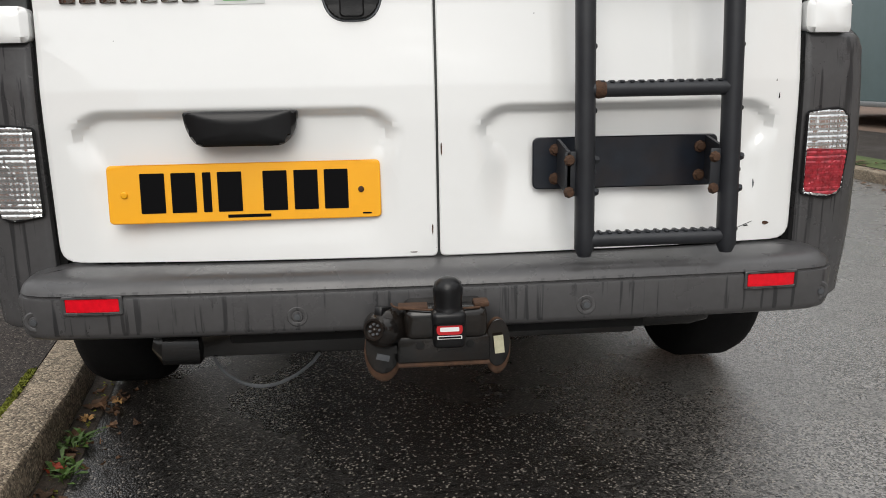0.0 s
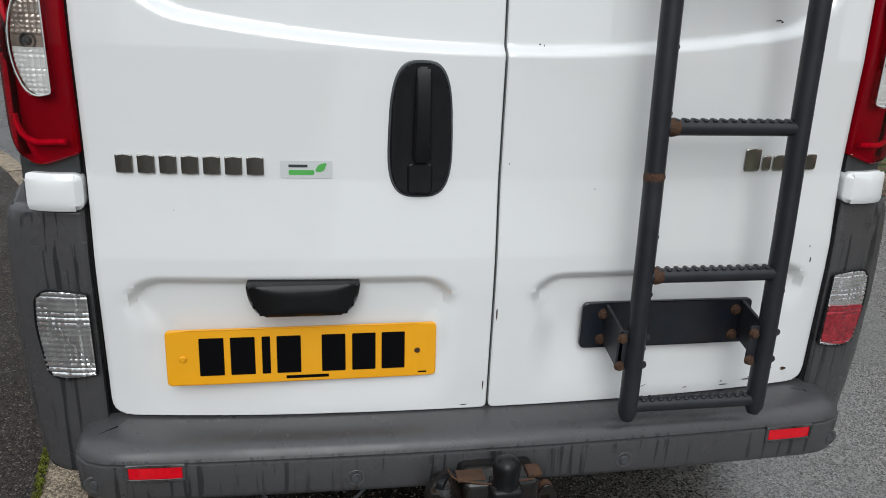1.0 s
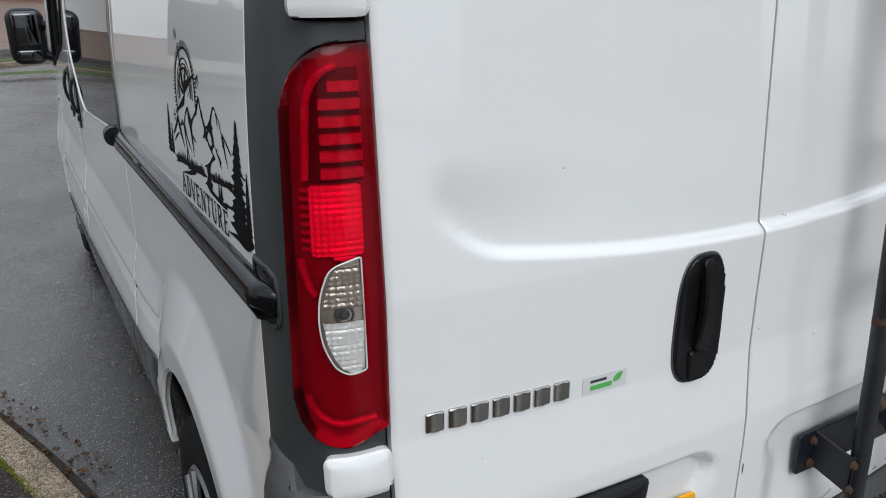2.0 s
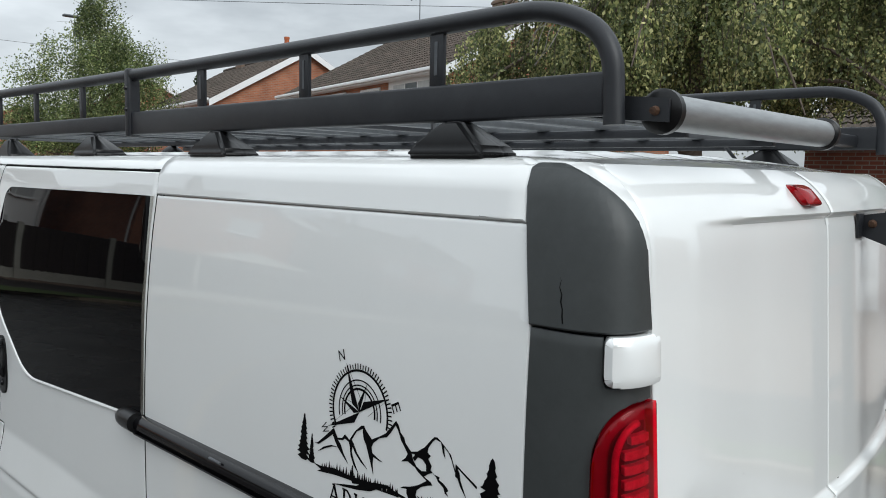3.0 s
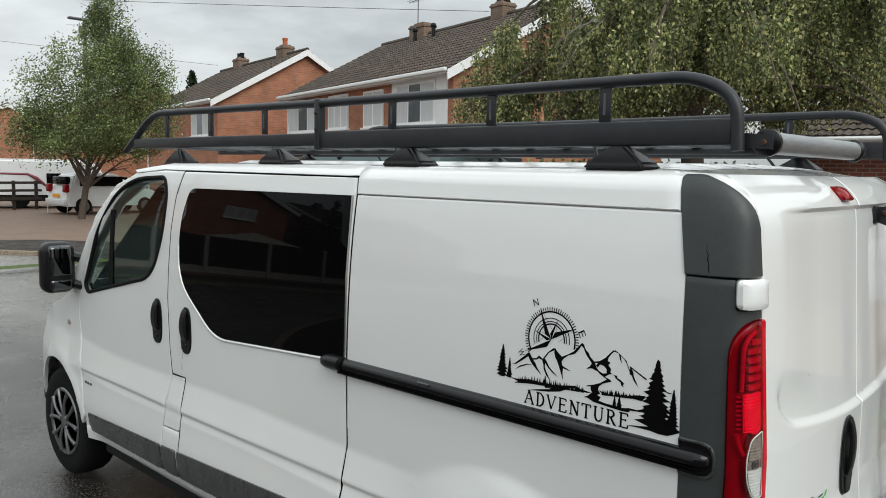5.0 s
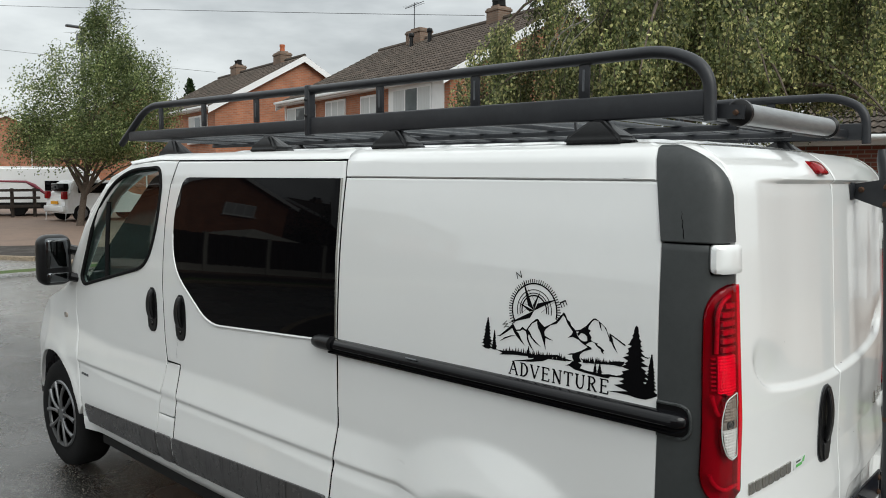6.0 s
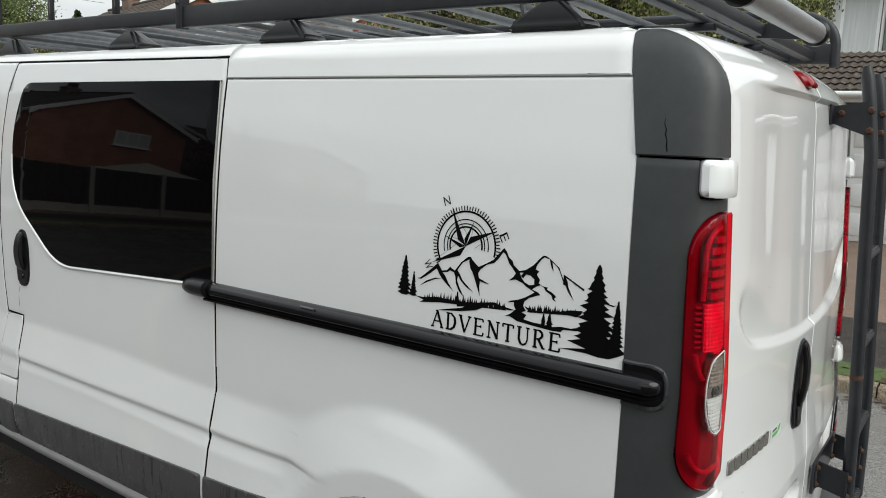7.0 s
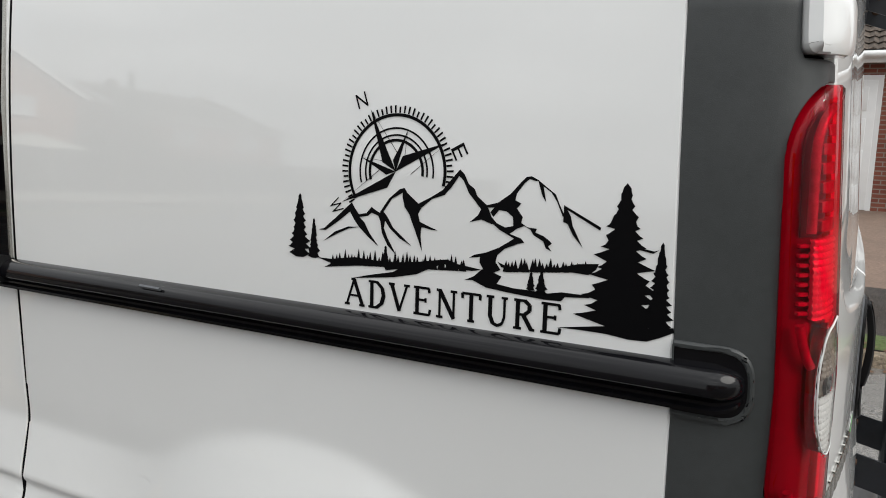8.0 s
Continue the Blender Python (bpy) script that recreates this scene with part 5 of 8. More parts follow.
def decal(pts, lift=0.0009):
    """A flat shape of the decal: across from its front end, up from its foot."""
    return sheet([(0.942 - a, 1.251 + b) for a, b in pts], LEFT, 0.0003, 0.05, 0, lift=lift)


def fir(a0, b0, h, w, tiers):
    """A fir's jagged outline, no two boughs alike."""
    frng = random.Random(int(a0 * 1000) + tiers)
    left, right = [], []
    for out, sgn in ((left, -1), (right, 1)):
        for i in range(tiers):
            k = (i + 1) / tiers
            reach = 0.5 * w * (0.04 + 1.0 * k ** 0.92) * frng.uniform(0.80, 1.12)
            z = b0 + h * (1 - k * 0.93) + h * frng.uniform(-0.12, 0.12) / tiers
            out += [(a0 + sgn * (reach * frng.uniform(0.42, 0.66) + 0.0008), z + h * 0.50 / tiers), (a0 + sgn * reach * 0.80, z + h * 0.10 / tiers), (a0 + sgn * reach, z - h * 0.10 / tiers)]
    return [(a0, b0 + h)] + right + [(a0 + w * 0.15, b0), (a0 - w * 0.15, b0)] + left[::-1]


sticker = part("side_decal", decal(fir(0.52, 0.023, 0.185, 0.114, 13)), INK, van, "black vinyl decal of mountains, firs and a compass")
for a0, b0, h, w, n in ((0.569, 0.026, 0.112, 0.039, 11), (0.005, 0.063, 0.101, 0.048, 9), (0.033, 0.064, 0.063, 0.024, 7), (0.398, 0.057, 0.026, 0.014, 4), (0.413, 0.053, 0.034, 0.02, 5), (0.166, 0.067, 0.029, 0.014, 5)):
    part("decal_fir", decal(fir(a0, b0, h, w, n)), INK, sticker)
part("decal_mountain", decal([(0.042, 0.11), (0.053, 0.113), (0.076, 0.132), (0.104, 0.156), (0.108, 0.15), (0.117, 0.139), (0.131, 0.142), (0.14, 0.152), (0.149, 0.143), (0.157, 0.138), (0.14, 0.143), (0.134, 0.138), (0.118, 0.135), (0.127, 0.128), (0.137, 0.112), (0.153, 0.094), (0.135, 0.106), (0.119, 0.119), (0.109, 0.13), (0.101, 0.142), (0.08, 0.126), (0.056, 0.11)]), INK, sticker)
part("decal_mountain", decal([(0.052, 0.093), (0.073, 0.109), (0.098, 0.119), (0.118, 0.12), (0.099, 0.116), (0.077, 0.106)]), INK, sticker)
part("decal_mountain", decal([(0.142, 0.15), (0.154, 0.144), (0.17, 0.166), (0.188, 0.181), (0.196, 0.183), (0.201, 0.176), (0.193, 0.176), (0.175, 0.166), (0.161, 0.146), (0.168, 0.139), (0.178, 0.124), (0.195, 0.111), (0.21, 0.1), (0.19, 0.109), (0.173, 0.122), (0.164, 0.133), (0.162, 0.122), (0.168, 0.109), (0.185, 0.083), (0.169, 0.097), (0.159, 0.114), (0.156, 0.131), (0.152, 0.139)]), INK, sticker)
part("decal_mountain", decal([(0.194, 0.183), (0.2, 0.177), (0.209, 0.17), (0.22, 0.162), (0.226, 0.158), (0.22, 0.147), (0.223, 0.136), (0.24, 0.13), (0.253, 0.126), (0.243, 0.126), (0.226, 0.129), (0.225, 0.116), (0.228, 0.094), (0.22, 0.113), (0.21, 0.135), (0.205, 0.146), (0.197, 0.156), (0.193, 0.17)]), INK, sticker)
part("decal_mountain", decal([(0.22, 0.162), (0.241, 0.173), (0.259, 0.184), (0.271, 0.198), (0.285, 0.214), (0.292, 0.208), (0.299, 0.195), (0.309, 0.188), (0.313, 0.179), (0.329, 0.167), (0.336, 0.152), (0.344, 0.144), (0.337, 0.142), (0.321, 0.147), (0.303, 0.142), (0.315, 0.152), (0.32, 0.161), (0.309, 0.173), (0.301, 0.181), (0.291, 0.199), (0.284, 0.205), (0.273, 0.189), (0.262, 0.177), (0.242, 0.17), (0.226, 0.157)]), INK, sticker)
part("decal_mountain", decal([(0.336, 0.152), (0.344, 0.144), (0.357, 0.139), (0.369, 0.142), (0.38, 0.147), (0.386, 0.144), (0.375, 0.139), (0.364, 0.131), (0.381, 0.126), (0.386, 0.121), (0.376, 0.118), (0.358, 0.11), (0.347, 0.1), (0.345, 0.09), (0.353, 0.08), (0.34, 0.074), (0.328, 0.076), (0.321, 0.087), (0.321, 0.095), (0.304, 0.092), (0.312, 0.097), (0.33, 0.102), (0.35, 0.111), (0.371, 0.125), (0.349, 0.135), (0.336, 0.144)]), INK, sticker)
part("decal_mountain", decal([(0.327, 0.167), (0.345, 0.172), (0.363, 0.185), (0.377, 0.201), (0.385, 0.209), (0.392, 0.21), (0.403, 0.205), (0.399, 0.204), (0.389, 0.206), (0.382, 0.2), (0.372, 0.186), (0.37, 0.177), (0.379, 0.173), (0.373, 0.166), (0.382, 0.155), (0.38, 0.147), (0.369, 0.142), (0.368, 0.154), (0.358, 0.161), (0.347, 0.162), (0.339, 0.152), (0.334, 0.158), (0.34, 0.165), (0.331, 0.164)]), INK, sticker)
part("decal_mountain", decal([(0.401, 0.206), (0.414, 0.197), (0.427, 0.188), (0.433, 0.175), (0.441, 0.16), (0.438, 0.16), (0.429, 0.179), (0.421, 0.19), (0.409, 0.198), (0.414, 0.177), (0.408, 0.186)]), INK, sticker)
part("decal_mountain", decal([(0.439, 0.175), (0.49, 0.15), (0.489, 0.146), (0.444, 0.169), (0.449, 0.161), (0.452, 0.149), (0.467, 0.122), (0.453, 0.137), (0.445, 0.151), (0.439, 0.153)]), INK, sticker)
part("decal_mountain", decal([(0.379, 0.146), (0.39, 0.142), (0.403, 0.141), (0.401, 0.136), (0.413, 0.132), (0.421, 0.127), (0.425, 0.123), (0.42, 0.119), (0.425, 0.113), (0.417, 0.116), (0.413, 0.125), (0.399, 0.132), (0.394, 0.139)]), INK, sticker)
part("decal_mountain", decal([(0.539, 0.129), (0.559, 0.126), (0.565, 0.128), (0.558, 0.123), (0.541, 0.126)]), INK, sticker)
part("decal_river", decal([(0.041, 0.066), (0.067, 0.066), (0.11, 0.073), (0.159, 0.072), (0.193, 0.074), (0.219, 0.077), (0.245, 0.082), (0.27, 0.086), (0.288, 0.081), (0.307, 0.079), (0.325, 0.077), (0.31, 0.074), (0.289, 0.074), (0.264, 0.079), (0.244, 0.071), (0.22, 0.059), (0.18, 0.05), (0.104, 0.04), (0.139, 0.049), (0.18, 0.058), (0.188, 0.063), (0.167, 0.059), (0.163, 0.066), (0.111, 0.06), (0.054, 0.052), (0.067, 0.059)]), INK, sticker)
part("decal_river", decal([(0.348, 0.091), (0.365, 0.085), (0.396, 0.085), (0.432, 0.091), (0.463, 0.1), (0.49, 0.103), (0.487, 0.095), (0.477, 0.087), (0.458, 0.088), (0.43, 0.088), (0.399, 0.083), (0.371, 0.082), (0.354, 0.084)]), INK, sticker)
part("decal_river", decal([(0.299, 0.06), (0.313, 0.067), (0.325, 0.078), (0.343, 0.075), (0.355, 0.071), (0.348, 0.06), (0.373, 0.057), (0.395, 0.057), (0.423, 0.056), (0.442, 0.06), (0.481, 0.06), (0.48, 0.057), (0.447, 0.054), (0.442, 0.048), (0.418, 0.047), (0.367, 0.05), (0.332, 0.053), (0.311, 0.061)]), INK, sticker)
part("decal_river", decal([(0.438, 0.012), (0.479, 0.019), (0.509, 0.024), (0.529, 0.024), (0.558, 0.028), (0.589, 0.033), (0.59, 0.027), (0.573, 0.018), (0.557, 0.011), (0.533, 0.01), (0.505, 0.013), (0.469, 0.013)]), INK, sticker)
rng = random.Random(4)
for a1, b1, a2, b2, n in ((0.071, 0.064, 0.298, 0.078, 34), (0.36, 0.084, 0.474, 0.096, 22)):
    for i in range(n):
        k = (i + rng.uniform(-0.3, 0.3)) / (n - 1)
        a0, b0, h = a1 + (a2 - a1) * k, b1 + (b2 - b1) * k, rng.uniform(0.008, 0.021) * (1 if n > 30 else 0.65)
        part("decal_treeline", decal([(a0 - 0.0046, b0 - 0.006), (a0 + 0.0046, b0 - 0.006), (a0, b0 + h)]), INK, sticker)
CA, CB = 0.180, 0.206


def ring(r0, r1, a0, a1, n=40):
    arc = [a0 + (a1 - a0) * i / n for i in range(n + 1)]
    return [(CA + r1 * math.cos(t), CB + r1 * math.sin(t)) for t in arc] + [(CA + r0 * math.cos(t), CB + r0 * math.sin(t)) for t in arc[::-1]]


lo, hi = radians(-12), radians(212)
for r0, r1 in ((0.0790, 0.0836), (0.0612, 0.0638), (0.0512, 0.0538), (0.0430, 0.0472)):
    part("decal_compass_ring", decal(ring(r0, r1, lo + (0.0 if r1 > 0.08 else 0.1), hi - (0.0 if r1 > 0.08 else 0.25))), INK, sticker)
ticks = bmesh.new()
for i in range(46):
    t = lo + (hi - lo) * i / 45
    r1 = 0.095 if i % 4 else 0.093
    for pts in ([(CA + r * math.cos(t + s * 0.016), CB + r * math.sin(t + s * 0.016)) for r, s in ((0.084, -1), (r1, -1), (r1, 1), (0.084, 1))],):
        ticks.faces.new([ticks.verts.new(LEFT(0.942 - a, 1.251 + b, 0.0009)) for a, b in pts])
tagged(part("decal_compass_tick", ticks, INK, sticker, "", False), kind="stuff")
ROSE = radians(118)
for k, (length, width) in enumerate(((0.100, 0.024), (0.062, 0.016), (0.094, 0.024), (0.0, 0.0), (0.0, 0.0), (0.0, 0.0), (0.107, 0.024), (0.064, 0.016))):
    if not length:
        continue
    t = ROSE - k * math.pi / 4
    d, n = Vector((math.cos(t), math.sin(t))), Vector((-math.sin(t), math.cos(t)))
    c = Vector((CA, CB))
    part("decal_compass_point", decal([tuple(c), tuple(c + d * length * 0.22 + n * width * 0.62), tuple(c + d * length)]), INK, sticker)
    thin = c + d * length * 0.22 - n * width * 0.62
    part("decal_compass_edge", decal([tuple(c + d * length), tuple(thin), tuple(thin + (c - thin).normalized() * 0.002 + d * 0.003)]), INK, sticker)
for word, a0, b0, turn in (("N", 0.112, 0.294, 20), ("E", 0.269, 0.241, -62), ("W", 0.060, 0.152, -60)):
    cs, sn = math.cos(radians(turn)), math.sin(radians(turn))
    fn = lambda u, v, d, a0=a0, b0=b0, cs=cs, sn=sn: LEFT(0.942 - (a0 + u * cs - v * sn), 1.251 + (b0 + u * sn + v * cs), d)
    part("decal_letter", lettering(word, fn, 0.0, 0.0, 0.022, 0.018 if word != "W" else 0.021, 0.0009), INK, sticker)
# the word's letters: strokes between corners of a unit cell, thick and thin, with slab serifs
GLYPHS = {"A": (((0, 0), (0.46, 1), 0.05), ((0.46, 1), (1, 0), 0.10), ((0.16, 0.36), (0.78, 0.36), 0.04), ((-0.14, 0), (0.18, 0), 0.05), ((0.80, 0), (1.14, 0), 0.05), ((0.28, 1), (0.50, 1), 0.05)),
          "D": (((0.2, 0), (0.2, 1), 0.10), ((0, 1), (0.52, 1), 0.05), ((0.52, 1), (0.86, 0.78), 0.08), ((0.86, 0.78), (0.95, 0.48), 0.11), ((0.95, 0.48), (0.82, 0.18), 0.11), ((0.82, 0.18), (0.5, 0), 0.08), ((0.5, 0), (0, 0), 0.05)),
          "V": (((0.04, 1), (0.52, 0), 0.10), ((0.52, 0), (0.98, 1), 0.05), ((-0.12, 1), (0.22, 1), 0.05), ((0.80, 1), (1.14, 1), 0.05)),
          "E": (((0.2, 0), (0.2, 1), 0.10), ((0, 1), (0.9, 1), 0.05), ((0.2, 0.54), (0.7, 0.54), 0.045), ((0, 0), (0.92, 0), 0.05), ((0.92, 0.0), (0.96, 0.2), 0.06), ((0.88, 1), (0.92, 0.84), 0.06), ((0.7, 0.62), (0.7, 0.46), 0.05)),
          "N": (((0.12, 0), (0.12, 1), 0.05), ((0.12, 1), (0.92, 0), 0.11), ((0.92, 0), (0.92, 1), 0.05), ((-0.06, 1), (0.16, 1), 0.05), ((-0.06, 0), (0.30, 0), 0.05), ((0.74, 1), (1.1, 1), 0.05)),
          "T": (((0.5, 0), (0.5, 1), 0.10), ((0, 1), (1, 1), 0.05), ((0, 1), (0.02, 0.82), 0.06), ((1, 1), (0.98, 0.82), 0.06), ((0.32, 0), (0.68, 0), 0.05)),
          "U": (((0.14, 1), (0.14, 0.30), 0.10), ((0.14, 0.30), (0.30, 0.04), 0.10), ((0.30, 0.04), (0.55, -0.02), 0.07), ((0.55, -0.02), (0.80, 0.08), 0.06), ((0.80, 0.08), (0.90, 0.32), 0.05), ((0.90, 0.32), (0.90, 1), 0.05), ((-0.06, 1), (0.34, 1), 0.05), ((0.74, 1), (1.06, 1), 0.05)),
          "R": (((0.2, 0), (0.2, 1), 0.10), ((0, 1), (0.56, 1), 0.05), ((0.56, 1), (0.80, 0.86), 0.09), ((0.80, 0.86), (0.80, 0.66), 0.10), ((0.80, 0.66), (0.54, 0.50), 0.08), ((0.54, 0.50), (0.2, 0.50), 0.05), ((0.48, 0.50), (0.92, 0), 0.10), ((0, 0), (0.4, 0), 0.05), ((0.84, 0), (1.08, 0), 0.05))}
word = bmesh.new()
for k, letter in enumerate("ADVENTURE"):
    wide, tall = 0.0285, 0.039
    a0, b0 = 0.0975 + k * 0.0397, 0.0 + 0.0004 * k
    for i, (p, q, w) in enumerate(GLYPHS[letter]):
        p, q = Vector((p[0] * wide, p[1] * tall)), Vector((q[0] * wide, q[1] * tall))
        d = (q - p).normalized() * w * 0.2 * wide
        n = Vector((-d.y, d.x)).normalized() * (w * 0.62 + 0.018) * tall
        word.faces.new([word.verts.new(LEFT(0.942 - a0 - c.x, 1.251 + b0 + c.y, 0.0009 + 0.00002 * i)) for c in (p - d - n, q + d - n, q + d + n, p - d + n)])
bmesh.ops.recalc_face_normals(word, faces=word.faces)
part("decal_word", word, INK, sticker, "the word ADVENTURE in black")

# ---- ladder on the right rear door ----
ladder = thing("rear_ladder", "black steel ladder with rust spots bolted to the van door", "ladder")


def ladder_y(z):
    return interp(z, [(0.50, 0.030), (0.80, 0.034), (1.30, 0.060), (1.75, 0.084), (1.96, 0.120)])


def stile_x(which, z):
    return interp(z, [(0.5, 0.271), (1.3, 0.264), (1.96, 0.266)]) if which == 0 else interp(z, [(0.5, 0.550), (1.1, 0.543), (1.96, 0.540)])


for w in (0, 1):
    zs = [0.516, 0.532, 0.56, 0.7, 0.9, 1.1, 1.3, 1.5, 1.7, 1.85, 1.93, 1.965]
    stile = part("stile", tube([(stile_x(w, z), ladder_y(z), z) for z in zs], [0.012, 0.019] + [0.019] * 9 + [0.012], 14), RACK, ladder, "black tubular stile")
    for k in range(12):
        z = 0.56 + k * 0.115
        part("stile_rivet", lathe([(0.0, 0.0215), (0.004, 0.021), (0.006, 0.018)], (stile_x(w, z), ladder_y(z), z), "x", 8), RACK, stile)
for z, rusty in ((0.548, 0), (0.828, 1), (1.110, 1), (1.392, 0), (1.674, 0)):
    rung = bmesh.new()
    x0, x1, y = stile_x(0, z), stile_x(1, z), ladder_y(z)
    add_tube(rung, [(x0, y, z), (x1, y, z)], 0.0145, 12)
    for k in range(13):
        add_box(rung, (x0 + 0.025 + k * 0.0185, y - 0.010, z + 0.011), (x0 + 0.034 + k * 0.0185, y + 0.010, z + 0.0165), 0.002, 1)
    rg = part("rung", rung, RACK, ladder, "black rung with a toothed tread")
    if rusty:
        part("rust_patch", lathe([(0.0150, -0.008), (0.0172, 0.0), (0.0162, 0.006), (0.0148, 0.012)], (x0 + 0.024, y, z), "x", 14), RUST, rg, "rust at the weld")
part("rust_patch", lathe([(0.0188, -0.010), (0.0197, 0.0), (0.0188, 0.010)], (stile_x(0, 1.02), ladder_y(1.02), 1.02), "z", 14), RUST, ladder, "rust band on the stile")
plate_b = part("mounting_plate", sheet(rect(0.188, 0.634, 0.562, 0.736, 0.014), lambda u, v, d: Vector((u, 0.124 - d, v)), 0.008, 0.1, 0.002, lift=0.004), PLATE, ladder, "black mounting plate")
for w, xb in ((0, 0.232), (1, 0.525)):
    for z in (0.655, 0.712):
        part("bolt", lathe([(0.0, -0.010), (0.007, -0.009), (0.009, -0.004), (0.012, -0.003), (0.012, 0.0)], (xb, 0.119, z), "y", 8), RUST, plate_b, "rusty bolt")
    x = stile_x(w, 0.68)
    br = bmesh.new()
    side_x = x - 0.022 if w == 0 else x + 0.0
    tri = [(0.030, 0.632), (0.030, 0.716), (0.118, 0.733), (0.118, 0.650)]
    for xx in (side_x - 0.012,):
        a = [br.verts.new((xx, y, z)) for y, z in tri]
        b = [br.verts.new((xx + 0.006, y, z)) for y, z in tri]
        br.faces.new(a)
        br.faces.new(b[::-1])
        for k in range(4):
            br.faces.new((a[k], a[(k + 1) % 4], b[(k + 1) % 4], b[k]))
    add_box(br, (x - 0.038, 0.030, 0.632), (x - 0.010, 0.036, 0.716), 0.003)
    bmesh.ops.recalc_face_normals(br, faces=br.faces)
    bkt = part("standoff_bracket", br, RACK, ladder, "black stand-off bracket")
    for z in (0.64, 0.70):
        part("bolt", lathe([(0.0, -0.010), (0.007, -0.009), (0.010, -0.003), (0.011, 0.0)], (x - 0.030, 0.030, z), "y", 8), RUST, bkt, "rusty bolt")
        part("nut", lathe([(0.0, 0.027), (0.006, 0.026), (0.008, 0.022), (0.010, 0.017)], (x, ladder_y(z), z), "x", 6), RACK, bkt)
    # upper arm to the door's top
    x = stile_x(w, 1.80)
    arm = bmesh.new()
    tri = [(ladder_y(1.84), 1.862), (rear_y(x, 1.83) - 0.004, 1.845), (rear_y(x, 1.80) - 0.004, 1.795), (ladder_y(1.76), 1.755)]
    a = [arm.verts.new((x - 0.024, y, z)) for y, z in tri]
    b = [arm.verts.new((x - 0.018, y, z)) for y, z in tri]
    arm.faces.new(a)
    arm.faces.new(b[::-1])
    for k in range(4):
        arm.faces.new((a[k], a[(k + 1) % 4], b[(k + 1) % 4], b[k]))
    add_box(arm, (x - 0.06, rear_y(x, 1.82) - 0.010, 1.79), (x - 0.018, rear_y(x, 1.82) - 0.002, 1.85), 0.002)
    bmesh.ops.recalc_face_normals(arm, faces=arm.faces)
    ua = part("upper_bracket", arm, RACK, ladder, "black upper bracket")
    for y, z in ((ladder_y(1.8), 1.775), (ladder_y(1.8), 1.835), (rear_y(x, 1.82) - 0.03, 1.825)):
        part("bolt", lathe([(0.0, -0.034), (0.007, -0.033), (0.010, -0.026), (0.012, -0.022)], (x, y, z), "x", 8), RUST, ua, "rusty bolt")

# ---- tow bar ----
tow = thing("tow_bar", "black tow bar with a ball and a trailer socket", "tow bar", (0, 0, 0))
part("cross_member", box((-0.42, 0.10, 0.345), (0.42, 0.19, 0.395), 0.006), SHADOW, tow)
# the casting: a middle boss between two rounded lobes over a holed plate
part("bracket", box((-0.078, -0.055, 0.388), (0.074, 0.10, 0.449), 0.016, 4), WETBLACK, tow, "black cast tow bracket")
part("bracket_boss", box((-0.028, -0.084, 0.382), (0.030, -0.030, 0.449), 0.010, 4), BLACK, tow)
part("bracket_plate", box((-0.092, -0.048, 0.342), (0.078, -0.030, 0.395), 0.006, 2), WETBLACK, tow)
part("bracket_lip", box((-0.092, -0.052, 0.338), (0.078, -0.028, 0.345), 0.003), RUST, tow, "rusty lower edge")
part("bracket_top", box((-0.088, -0.045, 0.446), (-0.034, -0.010, 0.4505), 0.002), RUST, tow)
part("bracket_top", box((0.050, -0.045, 0.446), (0.078, -0.010, 0.455), 0.003), RUST, tow)
for x in (-0.050, 0.042):
    part("bolt_hole", lathe([(0.0, -0.002), (0.007, -0.0015), (0.008, 0.0)], (x, -0.048, 0.379), "y", 14), SHADOW, tow)
for x0, x1, r, tilt in ((-0.150, -0.086, 0.062, 0.0), (0.072, 0.118, 0.056, 0.0)):
    xm = (x0 + x1) / 2
    ear = [(xm + (x1 - x0) * 0.5 * math.cos(a) * 1.08, 0.362 + (r if math.sin(a) < 0 else 0.055) * math.sin(a)) for a in [2 * math.pi * k / 22 for k in range(22)]]
    part("side_plate", sheet(ear, lambda u, v, d: Vector((u, -0.028 - d + 0.10 * (0.37 - v), v)), 0.02, 0.02, 0.003), RUST, tow, "rusty side plate")
    part("side_plate_face", sheet([(xm + (u - xm) * 0.93, 0.372 + (v - 0.362) * 0.86) for u, v in ear], lambda u, v, d: Vector((u, -0.030 - d + 0.10 * (0.37 - v), v)), 0.004, 0.02, 0.001, lift=0.001), WETBLACK, tow)
nb = bmesh.new()
add_lathe(nb, [(0.029, -0.046), (0.028, -0.034), (0.0255, -0.028), (0.0245, -0.022), (0.0262, -0.006), (0.0270, 0.006), (0.0235, 0.018), (0.015, 0.0255), (0.007, 0.028), (0.0, 0.0285)], (0.001, -0.060, 0.482), "z", 28)
bmesh.ops.recalc_face_normals(nb, faces=nb.faces)
part("tow_ball", nb, BLACK, tow, "black rubber tow ball cover")
part("ball_block", box((-0.030, -0.090, 0.425), (0.031, -0.030, 0.452), 0.010, 4), BLACK, tow)
flat_tow = lambda u, v, d: Vector((u + 0.001, -0.0845 - d, v))
part("badge", sheet(rounded([(-0.021, 0.410), (0.021, 0.410), (0.024, 0.420), (0.021, 0.430), (0.0, 0.432), (-0.021, 0.430), (-0.024, 0.420)], 0.005), flat_tow, 0.001, 0.05, 0, lift=0.001), REDPRINT, tow, "small red badge")
part("badge_line", sheet(rect(-0.017, 0.416, 0.017, 0.424, 0.002), flat_tow, 0.0004, 0.05, 0, lift=0.0016), WHITE, tow)
part("badge_strip", sheet(rect(-0.022, 0.402, 0.022, 0.408), flat_tow, 0.0005, 0.05, 0, lift=0.001), WHITE, tow)
